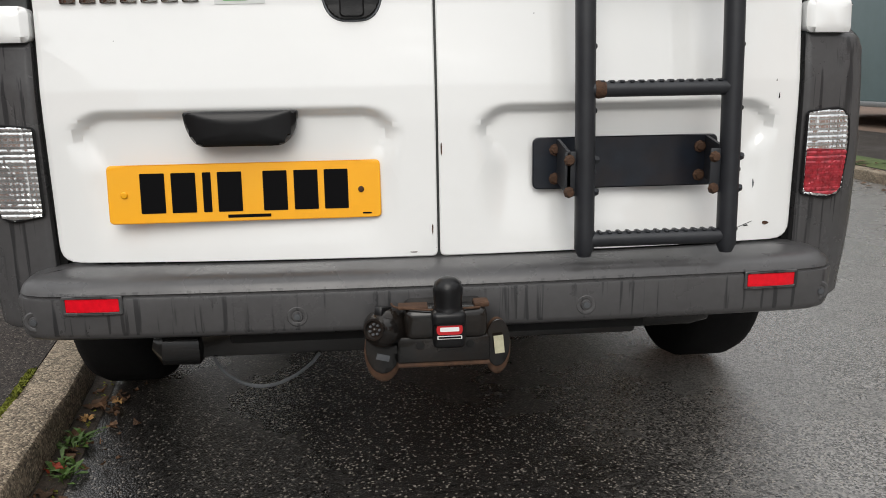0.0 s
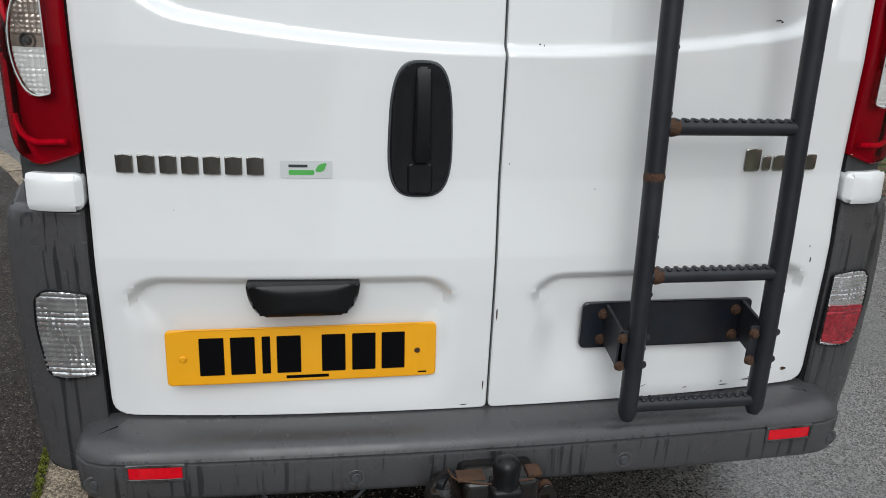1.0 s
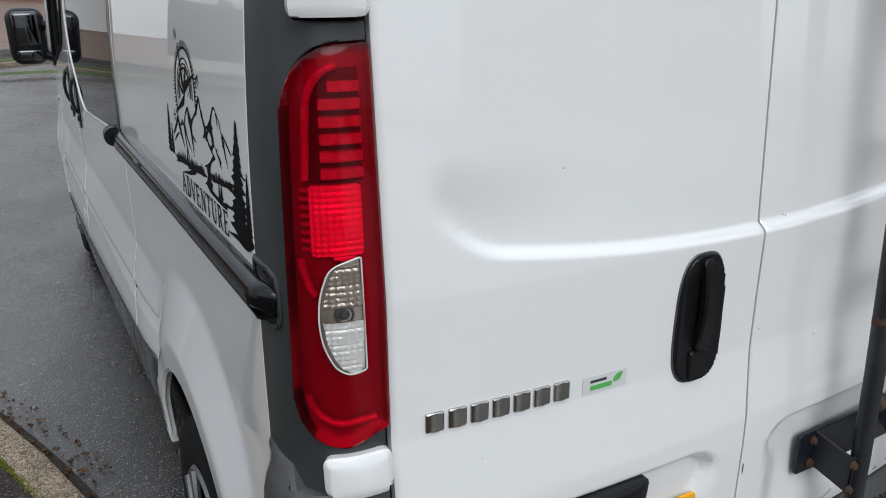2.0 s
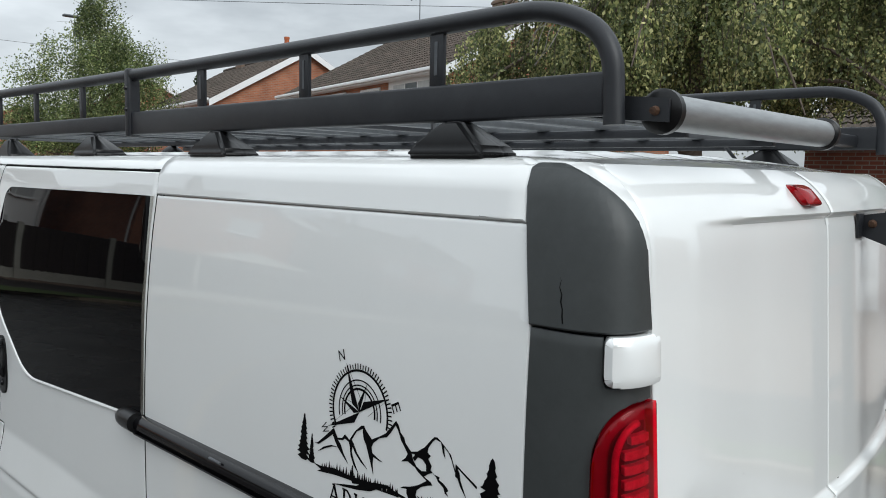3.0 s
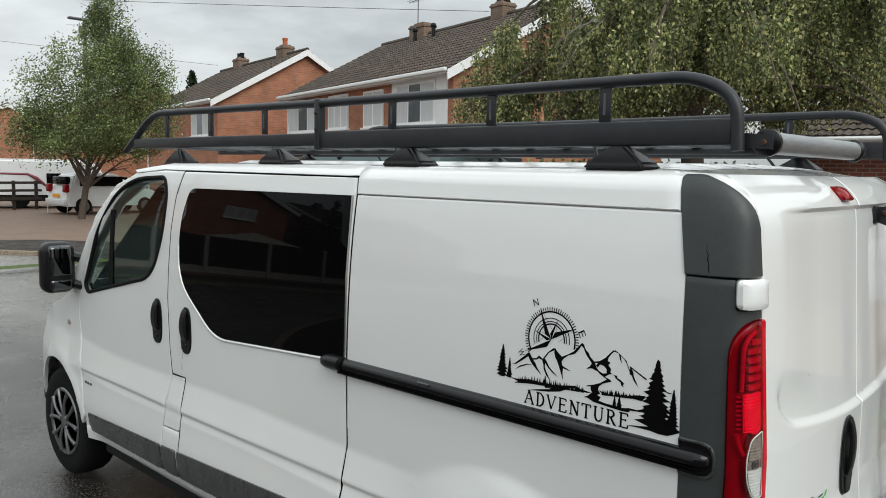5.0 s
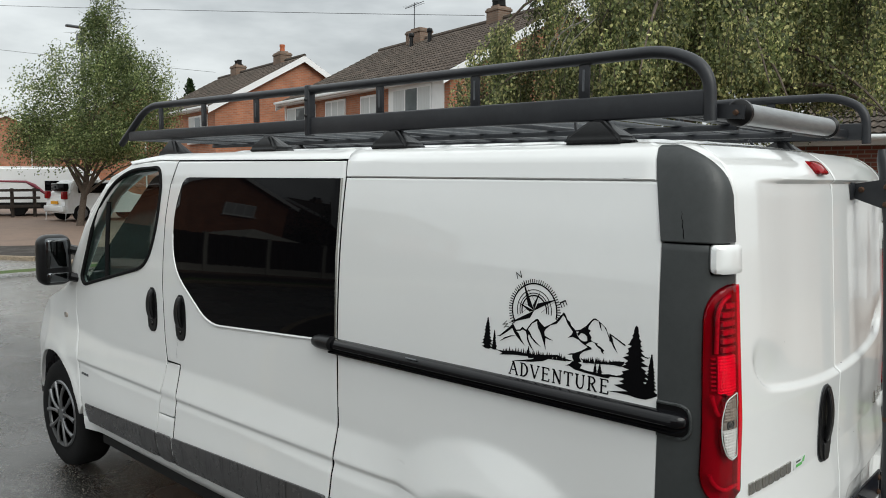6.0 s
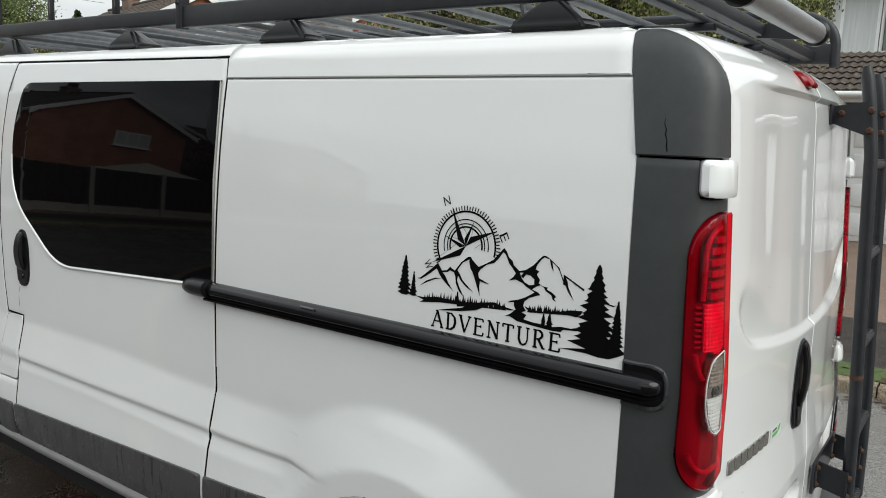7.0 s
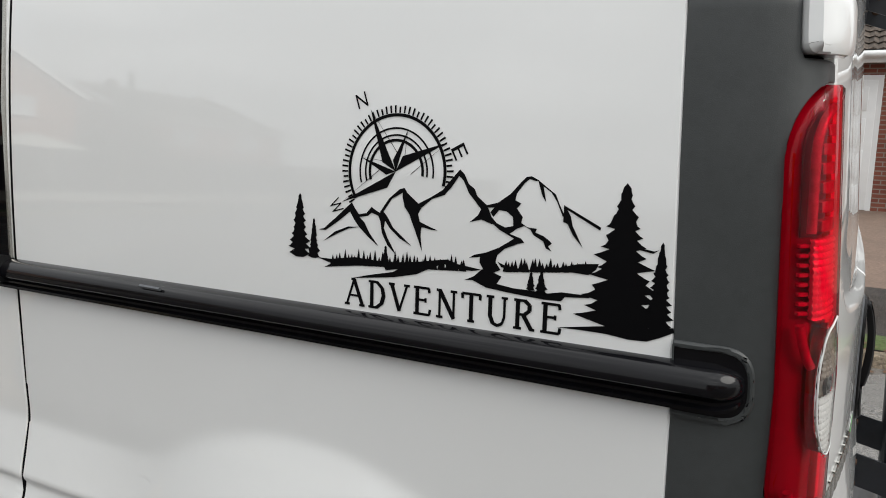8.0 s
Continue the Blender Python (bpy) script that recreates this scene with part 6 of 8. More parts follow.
part("badge_strip_print", sheet(rect(-0.020, 0.4032, 0.020, 0.4068), flat_tow, 0.0003, 0.05, 0, lift=0.0015), INK, tow)
sock = bmesh.new()
add_lathe(sock, [(0.0, 0.045), (0.036, 0.045), (0.038, 0.038), (0.036, 0.034), (0.037, 0.010), (0.033, -0.012), (0.024, -0.026), (0.0205, -0.030), (0.0195, -0.036), (0.016, -0.036), (0.0155, -0.030), (0.0, -0.030)], (0, 0, 0), "y", 28)
bmesh.ops.recalc_face_normals(sock, faces=sock.faces)
turn_s = pose(-0.118, -0.040, 0.412, -14, 0, -26)
for v in sock.verts:
    v.co = turn_s @ v.co
socket = part("trailer_socket", sock, WETBLACK, tow, "black round trailer socket")
for k in range(8):
    a = 2 * math.pi * k / 7
    r = 0.0095 if k < 7 else 0.0
    pin = lathe([(0.0, -0.004), (0.0022, -0.0035), (0.0026, 0.0)], (r * math.cos(a), -0.030, r * math.sin(a)), "y", 8)
    for v in pin.verts:
        v.co = turn_s @ v.co
    part("socket_pin", pin, SLAT if k < 7 else CHROME, socket)
hatch = box((-0.008, -0.024, 0.020), (0.008, 0.020, 0.040), 0.004, 2)
for v in hatch.verts:
    v.co = turn_s @ v.co
part("socket_hinge", hatch, BLACK, socket)
part("socket_tag", box((-0.012, -0.001, -0.0055), (0.012, 0.001, 0.0055), 0.0, 1, pose(-0.118, -0.056, 0.362, 0, 14, 0)), SLAT, tow, "pale sticker")
part("paper_tag", box((-0.009, -0.001, -0.017), (0.009, 0.001, 0.017), 0.0, 1, pose(0.096, -0.040, 0.372, 0, -5, 0)), OLDPAPER, tow, "pale paper tag")
part("loose_wire", tube(bend([(-0.10, 0.0, 0.446), (-0.095, -0.04, 0.450), (-0.03, -0.06, 0.449), (0.06, -0.05, 0.448)], 0.02), 0.0022, 6), RUST, tow)

# ---- roof rack ----
rack = thing("roof_rack", "black steel roof rack with a rear loading roller", "roof rack")
RX, RZ0, RZ1, RT = 0.760, 2.022, 2.092, 2.205
for sgn in (-1, 1):
    lower = bmesh.new()
    add_box(lower, (sgn * RX - 0.012, 0.305, RZ0), (sgn * RX + 0.012, 2.005, RZ1), 0.006, 3)
    add_box(lower, (sgn * RX - 0.012, 2.005, RZ0 + 0.012), (sgn * RX + 0.012, 3.61, RZ1 - 0.006), 0.006, 3)
    lw = part("lower_rail", lower, RACK, rack, "black box-section side rail")
    path = bend([(sgn * RX, 0.292, 2.008), (sgn * RX, 0.300, 2.15), (sgn * RX, 0.42, RT), (sgn * RX, 1.2, RT), (sgn * RX, 2.0, RT), (sgn * RX, 3.40, RT + 0.010), (sgn * RX, 3.72, 2.02)], 0.12, 8)
    part("top_rail", tube(path, 0.0175, 14), RACK, rack, "black tubular top rail")
    part("rail_joint", box((sgn * RX - 0.020, 1.986, RZ0 - 0.006), (sgn * RX + 0.020, 2.016, RT + 0.020), 0.008, 3), RACK, rack)
    for z in (2.10, 2.165):
        part("joint_bolt", lathe([(0.0, sgn * 0.026), (0.006, sgn * 0.025), (0.008, sgn * 0.020)], (sgn * RX, 2.001, z), "x", 8), BLACK, rack)
    for y in (0.683, 1.107, 1.575, 2.386, 2.832, 3.257):
        post = part("post", box((sgn * RX - 0.005, y - 0.018, RZ1 - 0.004), (sgn * RX + 0.005, y + 0.018, RT), 0.002), RACK, rack, "flat slotted post")
        part("slot", box((sgn * RX - 0.0062, y - 0.004, RZ1 + 0.02), (sgn * RX + 0.0062, y + 0.004, RT - 0.03), 0.0), SLAT, post)
    for y in (0.630, 1.492, 2.290, 3.130):
        ft = bmesh.new()
        base, tip = roof_z(0.74, y) - 0.006, RZ0 + 0.004
        outline_b = [(-0.096, -0.075), (0.096, -0.075), (0.114, 0.0), (0.096, 0.075), (-0.096, 0.075), (-0.114, 0.0)]
        lo_ring = [ft.verts.new((sgn * (RX - 0.015) + dx * 0.75, y + dy, base)) for dy, dx in outline_b]
        mid_ring = [ft.verts.new((sgn * (RX - 0.012) + dx * 0.72, y + dy * 0.95, base + 0.020)) for dy, dx in outline_b]
        hi_ring = [ft.verts.new((sgn * RX + dx * 0.22, y + dy * 0.20, tip)) for dy, dx in outline_b]
        for p, q in ((lo_ring, mid_ring), (mid_ring, hi_ring)):
            for k in range(6):
                ft.faces.new((p[k], p[(k + 1) % 6], q[(k + 1) % 6], q[k]))
        ft.faces.new(hi_ring)
        ft.faces.new(lo_ring[::-1])
        bmesh.ops.recalc_face_normals(ft, faces=ft.faces)
        bmesh.ops.bevel(ft, geom=list(ft.edges), offset=0.008, segments=3, affect="EDGES")
        part("foot", ft, BLACK, rack, "black moulded rubber foot", True, 30)
        part("foot_strut", tube([(sgn * (RX - 0.02), y + 0.085, base + 0.02), (sgn * (RX - 0.06), y + 0.12, RZ0 + 0.01)], 0.006, 6), RACK, rack)
for k in range(19):
    y = 0.46 + k * 0.172
    part("slat", box((-RX + 0.01, y - 0.017, 2.034), (RX - 0.01, y + 0.017, 2.052), 0.004), SLAT if k % 4 else RACK, rack, "grey steel cross slat")
for x in (-0.25, 0.25):
    part("long_bar", box((x - 0.012, 0.42, 2.014), (x + 0.012, 3.60, 2.034), 0.003), RACK, rack)
part("front_bar", tube([(-RX, 3.60, 2.05), (RX, 3.60, 2.05)], 0.014, 10), RACK, rack)
part("rear_bar", box((-RX, 0.36, 2.030), (RX, 0.40, 2.066), 0.006), RACK, rack)
roller = part("roller", tube([(-0.700, 0.235, 2.030), (-0.02, 0.220, 2.030)], 0.029, 24), ALUMINIUM, rack, "dull aluminium loading roller")
for x, yy, sgn in ((-0.698, 0.235, -1), (-0.022, 0.220, 1)):
    part("roller_cap", lathe([(0.0, 0.0), (0.030, 0.0), (0.036, sgn * 0.006), (0.036, sgn * 0.020), (0.029, sgn * 0.026), (0.0, sgn * 0.028)], (x, yy, 2.030), "x", 22), BLACK, rack, "black rubber roller cap")
    xa = x + sgn * 0.034
    arm = bmesh.new()
    tri = [(yy - 0.022, 2.012), (yy - 0.022, 2.048), (yy + 0.16, 2.066), (yy + 0.16, 2.026)]
    a, b = [arm.verts.new((xa - 0.003, p, q)) for p, q in tri], [arm.verts.new((xa + 0.003, p, q)) for p, q in tri]
    arm.faces.new(a)
    arm.faces.new(b[::-1])
    for k in range(4):
        arm.faces.new((a[k], a[(k + 1) % 4], b[(k + 1) % 4], b[k]))
    bmesh.ops.recalc_face_normals(arm, faces=arm.faces)
    part("roller_arm", arm, RACK, rack, "black tapered arm", False)
    part("roller_bolt", lathe([(0.0, sgn * 0.010), (0.006, sgn * 0.009), (0.008, 0.0)], (xa + sgn * 0.003, yy, 2.030), "x", 8), RUST, rack)
aerial = thing("roof_aerial", "small black roof aerial base", "aerial", (-0.25, 2.75, 0))
part("base", lathe([(0.05, 0.0), (0.045, 0.015), (0.018, 0.035), (0.006, 0.040), (0.0, 0.041)], (0, 0, roof_z(0.25, 2.75) - 0.004), "z", 16), BLACK, aerial)

# ---- ground: road, kerbs, pavements ----
INNER = [(-0.62, -40), (-0.70, -6.0), (-0.76, -1.5), (-0.82, -0.3), (-0.885, 0.30), (-0.955, 0.75), (-1.05, 1.25), (-1.19, 1.75), (-1.36, 2.25), (-1.62, 2.85), (-2.15, 3.9), (-3.1, 5.3), (-4.8, 7.2), (-7.5, 8.9), (-11.0, 9.7), (-40, 10.2)]
OUTER = [(3.62, -40), (3.62, 0.0), (3.72, 6.0), (3.80, 12.0), (3.74, 14.5), (3.35, 16.8), (2.4, 17.9), (1.0, 17.9), (-1.0, 16.4), (-3.0, 14.7), (-8.0, 13.8), (-40, 14.2)]


def resample(line, step):
    """Points every so often along a line, its corners eased."""
    pts = [Vector((p[0], p[1], 0)) for p in line]
    pts = [pts[0]] + bend(pts, 1.2, 5)[1:-1] + [pts[-1]]
    out, left = [pts[0]], step
    for a, b in zip(pts, pts[1:]):
        d = (b - a).length
        while d >= left:
            a = a + (b - a).normalized() * left
            d -= left
            out.append(a.copy())
            left = step
        left -= d
    return out


def strip(line, offsets, closed=False):
    """A ribbon beside a line: (sideways, height) for each of its edges; sideways is to the left of the way."""
    bm, rows = bmesh.new(), []
    for i, p in enumerate(line):
        t = (line[min(i + 1, len(line) - 1)] - line[max(i - 1, 0)]).normalized()
        n = Vector((-t.y, t.x, 0))
        rows.append([bm.verts.new(p + n * o + Vector((0, 0, z))) for o, z in offsets])
    for a, b in zip(rows, rows[1:]):
        for k in range(len(offsets) - 1):
            bm.faces.new((a[k], b[k], b[k + 1], a[k + 1]))
    bmesh.ops.recalc_face_normals(bm, faces=bm.faces)
    if sum(f.normal.z for f in bm.faces) < 0:
        bmesh.ops.reverse_faces(bm, faces=bm.faces)
    return bm


road_bm = bmesh.new()
bmesh.ops.create_grid(road_bm, x_segments=8, y_segments=8, size=900)
ground = setting("ground", road_bm, ASPHALT, "wet dark asphalt road reaching into the distance", "road")
inner, outer = resample(INNER, 0.5), resample(OUTER, 0.915)
KERB_H = 0.095
def flat_area(outline, z):
    """One level sheet inside an outline."""
    from mathutils.geometry import tessellate_polygon
    bm = bmesh.new()
    pts = [Vector((p[0], p[1], z)) for p in outline]
    vs = [bm.verts.new(p) for p in pts]
    for tri in tessellate_polygon([pts]):
        bm.faces.new([vs[i] for i in tri])
    bmesh.ops.recalc_face_normals(bm, faces=bm.faces)
    if sum(f.normal.z for f in bm.faces) < 0:
        bmesh.ops.reverse_faces(bm, faces=bm.faces)
    return bm


back_edge = [(p + Vector((-(b - a).normalized().y, (b - a).normalized().x, 0)) * 0.12) for p, a, b in zip(inner[1:-1], inner[:-2], inner[2:])]
setting("pavement_near", flat_area([(p.x, p.y) for p in back_edge] + [(-60, 10.4), (-60, -40)], KERB_H - 0.003), PATH_TAR, "dark asphalt footpath beside the kerb", "pavement")
setting("pavement_far", strip(outer, [(-0.12, 0.085), (-0.45, 0.09), (-2.2, 0.11)]), PATH_TAR, "dark asphalt footpath across the road", "pavement")
setting("front_gardens", strip(outer, [(-2.2, 0.108), (-60, 0.16)]), PAVERS, "brown paved drives in front of the houses", "pavement")


def kerb_line(name, line, way, height, label):
    """Kerb stones laid end to end, each a piece of its own."""
    kerb = tagged(new(name), label, "kerb", "", "structure")
    for i, (a, b) in enumerate(zip(line, line[1:])):
        if a.y < -9 or a.x < -14 or a.y > 24:
            continue
        d = (b - a)
        n = Vector((-d.y, d.x, 0)).normalized() * way
        g = d.normalized() * 0.0055
        bm = bmesh.new()
        rise = 0.003 * math.sin(i * 2.3)
        sec = [(0.0, -0.05), (0.0, height - 0.02 + rise), (0.006, height - 0.007 + rise), (0.02, height + rise), (0.115, height + rise), (0.122, height - 0.006 + rise), (0.125, -0.05)]
        rows = [[bm.verts.new(p + n * o + Vector((0, 0, z))) for o, z in sec] for p in (a + g, b - g)]
        for k in range(len(sec) - 1):
            bm.faces.new((rows[0][k], rows[1][k], rows[1][k + 1], rows[0][k + 1]))
        bm.faces.new(rows[0])
        bm.faces.new(rows[1][::-1])
        bmesh.ops.recalc_face_normals(bm, faces=bm.faces)
        part("kerb_stone", bm, KERBSTONE, kerb, "", True)
    return kerb


kerb_line("kerb_near", inner, 1, KERB_H, "worn concrete kerb with moss")
kerb_line("kerb_far", outer, -1, 0.085, "concrete kerb across the road")

# ---- the street: houses, garage, trees, vehicles ----
def tile_mesh(w, h):
    """A double-roll concrete tile."""
    bm, rows = bmesh.new(), []
    for j, (u, up) in enumerate(((0.0, 0.028), (0.0, 0.040), (h, 0.012))):
        rows.append([bm.verts.new((u, w * i / 8, up + (0.016 * math.sin(2 * math.pi * i / 4) if j else 0.0))) for i in range(9)])
    for a, b in zip(rows, rows[1:]):
        for k in range(8):
            bm.faces.new((a[k], a[k + 1], b[k + 1], b[k]))
    bmesh.ops.recalc_face_normals(bm, faces=bm.faces)
    if sum(f.normal.z for f in bm.faces) < 0:
        bmesh.ops.reverse_faces(bm, faces=bm.faces)
    return finish(bm, "roof_tile", TILES)


TILE = tile_mesh(0.302, 0.37)


def lay_tiles(h, length, verge, pitch, rows, start, single):
    """Tiles on the front slope of a house: the columns at the far end of its ridge's x axis one by one, the rest as one mesh."""
    up, across = Vector((0, math.cos(pitch), math.sin(pitch))), Vector((-1, 0, 0))
    normal = up.cross(across)
    shape = np.array([v.co for v in TILE.vertices])
    faces = np.array([p.vertices[:] for p in TILE.polygons])
    verts, quads = [], []
    for c in range(int((length + 2 * verge) / 0.30)):
        for r in range(rows):
            o = Vector((length + verge - c * 0.30, *start)) + up * (r * 0.31) + normal * (0.004 * math.sin(r * 7 + c * 3))
            m = Matrix((up, across, normal)).transposed().to_4x4()
            m.translation = o
            if c < single:
                ob = new("roof_tile", TILE)
                ob.parent = h
                ob.matrix_basis = m
            else:
                quads.append(faces + len(verts) * len(shape))
                verts.append(shape @ np.array(m.to_3x3()).T + np.array(o))
    me = bpy.data.meshes.new("roof_tiles")
    me.from_pydata(np.concatenate(verts).tolist(), [], np.concatenate(quads).tolist())
    me.materials.append(TILES)
    ob = new("roof_tiles", me)
    ob.parent = h
    tagged(ob, "brown double-roll tiles", kind="stuff")


def gable_house(name, label, at, turn, length, depth, eave, ridge, wall, windows=(), gable_windows=(), chimneys=(), tiled=0, group="houses in the street"):
    """A two-storey house; local x along the ridge, front towards -y. windows: (x, z, width, height) in the front; gable windows in the end at x = 0."""
    h = thing(name, label, "house", at, turn, group)
    L, D = length, depth
    front = bmesh.new()
    # walls as a closed prism with window openings cut as recesses laid on it
    v = [front.verts.new(p) for p in ((0, 0, -0.3), (L, 0, -0.3), (L, D, -0.3), (0, D, -0.3), (0, 0, eave), (L, 0, eave), (L, D, eave), (0, D, eave), (0, D / 2, ridge - 0.12), (L, D / 2, ridge - 0.12))]
    for f in ((0, 1, 5, 4), (1, 2, 6, 9, 5), (2, 3, 7, 6), (3, 0, 4, 8, 7)):
        front.faces.new([v[i] for i in f])
    bmesh.ops.recalc_face_normals(front, faces=front.faces)
    part("wall", front, wall, h, "", False)
    rise, run = ridge - eave, D / 2
    slope = math.hypot(rise, run)
    over, verge = 0.38, 0.22
    for sgn in (0, 1):
        roof = bmesh.new()
        n = int(slope / 0.30)
        pitch = math.atan2(rise, run)

        def at_s(q, up):
            y, z = -over * math.cos(pitch) + q * (run + over * math.cos(pitch)), eave - over * math.sin(pitch) + q * (rise + over * math.sin(pitch))
            return (y - math.sin(pitch) * up, z + math.cos(pitch) * up)
        line = [at_s(0, 0.0)]
        if tiled and sgn == 0:
            line += [at_s(0, 0.01), at_s(1, 0.01)]
            lay_tiles(h, L, verge, pitch, int((slope + over) / 0.31), at_s(0, 0.0), tiled)
        else:
            for i in range(n):
                line += [at_s(i / n, 0.040), at_s((i + 1) / n, 0.020)]
        line += [at_s(1.0, -0.03), at_s(0.0, -0.03)]
        ends = [[roof.verts.new((x, yy if sgn == 0 else D - yy, zz)) for yy, zz in line] for x in (-verge, L + verge)]
        for k in range(len(line)):
            q = (k + 1) % len(line)
            roof.faces.new((ends[0][k], ends[0][q], ends[1][q], ends[1][k]))
        for e in ends:
            roof.faces.new(e)
        bmesh.ops.recalc_face_normals(roof, faces=roof.faces)
        part("roof", roof, TILES, h, "brown tiled roof", False)
        yb = -over if sgn == 0 else D + over
        gut = part("gutter", box((-verge, min(yb, yb + (0.1 if sgn else -0.1)), eave - over * math.tan(pitch) * 1.0 - 0.02), (L + verge, max(yb, yb + (0.1 if sgn else -0.1)), eave - over * math.tan(pitch) + 0.08), 0.02), UPVC, h, "white gutter")
        part("soffit", box((-0.1, -over if sgn == 0 else D, eave - over * math.tan(pitch) - 0.06), (L + 0.1, 0 if sgn == 0 else D + over, eave - over * math.tan(pitch) - 0.02)), UPVC, h, "", False)
    for x in (-verge, L + verge):
        for sgn in (0, 1):
            bb = bmesh.new()
            y0, y1 = (-over, D / 2) if sgn == 0 else (D + over, D / 2)
            z0, z1 = eave - over * rise / run, ridge
            w = 0.03 if x > 0 else -0.03
            pts = [bb.verts.new(p) for p in ((x, y0, z0 + 0.02), (x, y1, z1 + 0.02), (x, y1, z1 - 0.26), (x, y0, z0 - 0.26), (x + w, y0, z0 + 0.02), (x + w, y1, z1 + 0.02), (x + w, y1, z1 - 0.26), (x + w, y0, z0 - 0.26))]
            for f in ((0, 1, 2, 3), (7, 6, 5, 4), (0, 4, 5, 1), (2, 6, 7, 3), (1, 5, 6, 2), (0, 3, 7, 4)):
                bb.faces.new([pts[i] for i in f])
            bmesh.ops.recalc_face_normals(bb, faces=bb.faces)
            part("bargeboard", bb, UPVC, h, "white bargeboard", False)
    part("ridge_tiles", tube([(-verge, D / 2, ridge + 0.02), (L + verge, D / 2, ridge + 0.02)], 0.10, 8), TILES, h)

    def window(m, w, hh):
        """A white framed window with panes, a sill and a curtain."""
        win = part("window", box((-w / 2, -0.06, 0), (w / 2, 0.03, hh)), UPVC, h, "white framed window", False)
        win.matrix_basis = m
        n = 2 if w < 1.5 else 3
        for k in range(n):
            x0 = -w / 2 + 0.06 + k * (w - 0.06) / n
            part("pane", box((x0, -0.064, 0.07), (x0 + (w - 0.06) / n - 0.06, -0.058, hh - 0.07)), CURTAIN if k % 2 == 0 or w < 1.6 else PANE, win, "", False)
        part("sill", box((-w / 2 - 0.06, -0.14, -0.07), (w / 2 + 0.06, 0.0, 0.0), 0.01), UPVC, win)
    for x, z, w, hh in windows:
        window(pose(x, 0, z), w, hh)
    for y, z, w, hh in gable_windows:
        window(pose(0, y, z, 0, 0, -90), w, hh)
    for x, pots, half in chimneys:
        ch = part("chimney", box((x - half, D / 2 - 0.29, ridge - 0.5), (x + half, D / 2 + 0.29, ridge + 0.42), 0.02), STACK, h, "brick chimney stack")
        part("chimney_cap", box((x - half - 0.03, D / 2 - 0.32, ridge + 0.28), (x + half + 0.03, D / 2 + 0.32, ridge + 0.36), 0.01), STACK, ch)
        part("mortar_cap", box((x - half * 0.6, D / 2 - 0.2, ridge + 0.42), (x + half * 0.6, D / 2 + 0.2, ridge + 0.50), 0.03), STACK, ch)
        for k in range(pots):
            part("chimney_pot", lathe([(0.13, 0.0), (0.11, 0.22), (0.13, 0.26), (0.13, 0.36 if pots == 1 else 0.2), (0.0, 0.36 if pots == 1 else 0.2)], (x - 0.18 * (pots - 1) + 0.36 * k, D / 2, ridge + 0.46), "z", 12), POT if pots == 1 else SHADOW, ch)
    part("downpipe", tube([(0.12, -0.10, eave - 0.3), (0.12, -0.08, 0.1)], 0.04, 8), UPVC, h, "white downpipe")
    return h


POT = material("terracotta_pot", (0.42, 0.12, 0.05), 0.8, vary=0.2, scale=12)
# fronts face the road, ridges run along it
house_b = gable_house("brick_house", "brick semi-detached house with a brown tiled roof", (16.1, 25.4, 0.1), -103, 11.56, 8.9, 4.8, 7.2, BRICK,
                      windows=[(1.45, 3.23, 2.6, 1.2), (4.45, 3.25, 1.55, 1.2), (7.02, 3.22, 1.3, 1.2), (9.6, 3.22, 2.2, 1.25), (2.0, 0.8, 2.4, 1.4), (8.6, 0.8, 2.4, 1.4)], chimneys=[(2.95, 0, 0.55), (8.1, 2, 0.34)], tiled=16)
part("cladding", box((8.2, -0.03, 2.35), (11.3, 0.01, 4.7)), UPVC, house_b, "white cladding panel", False)
for x in (3.5, 4.8):
    vent = part("vent_pipe", tube([(x, 3.75, 6.4), (x, 3.75, 7.22)], 0.075, 10), BLACK, house_b, "black vent pipe")
    part("cowl", lathe([(0.10, 0.0), (0.12, 0.05), (0.10, 0.14), (0.0, 0.18)], (x, 3.75, 7.20), "z", 12), BLACK, vent)
    part("flashing", box((x - 0.2, 3.35, 6.55), (x + 0.2, 3.75, 6.60), 0.01), CONCRETE, vent).matrix_basis = Matrix.Translation((x, 3.55, 6.6)) @ Matrix.Rotation(math.atan2(2.4, 4.45), 4, "X") @ Matrix.Translation((-x, -3.55, -6.54))
aerial_tv = part("aerial", tube([(2.6, 4.45, 7.4), (2.6, 4.45, 8.78)], 0.02, 6), SLAT, house_b, "television aerial")
part("aerial_boom", tube([(1.9, 4.45, 8.66), (3.3, 4.45, 8.71)], 0.015, 5), SLAT, aerial_tv)
for k in range(6):
    part("aerial_rod", tube([(2.05 + k * 0.2, 4.25, 8.68), (2.05 + k * 0.2, 4.65, 8.68)], 0.008, 4), SLAT, aerial_tv)
house_a = gable_house("brick_house", "brick house with its gable end and a tall terracotta pot", (17.2, 39.6, 0.1), -101, 10.46, 8.3, 4.85, 7.2, BRICK,
                      windows=[(8.35, 3.2, 2.4, 1.2)], chimneys=[(8.3, 1, 0.42), (2.7, 2, 0.42)], tiled=12)
house_c = gable_house("brick_house", "far brick house behind the birch", (17.0, 55.5, 0.1), -101, 10.0, 9.0, 4.8, 7.2, BRICK, chimneys=[(3.0, 2, 0.29)])
gable_house("brick_house", "distant brick house past the caravan", (17.2, 76.8, 0.1), -100, 10.0, 7.0, 4.9, 6.45, BRICK)
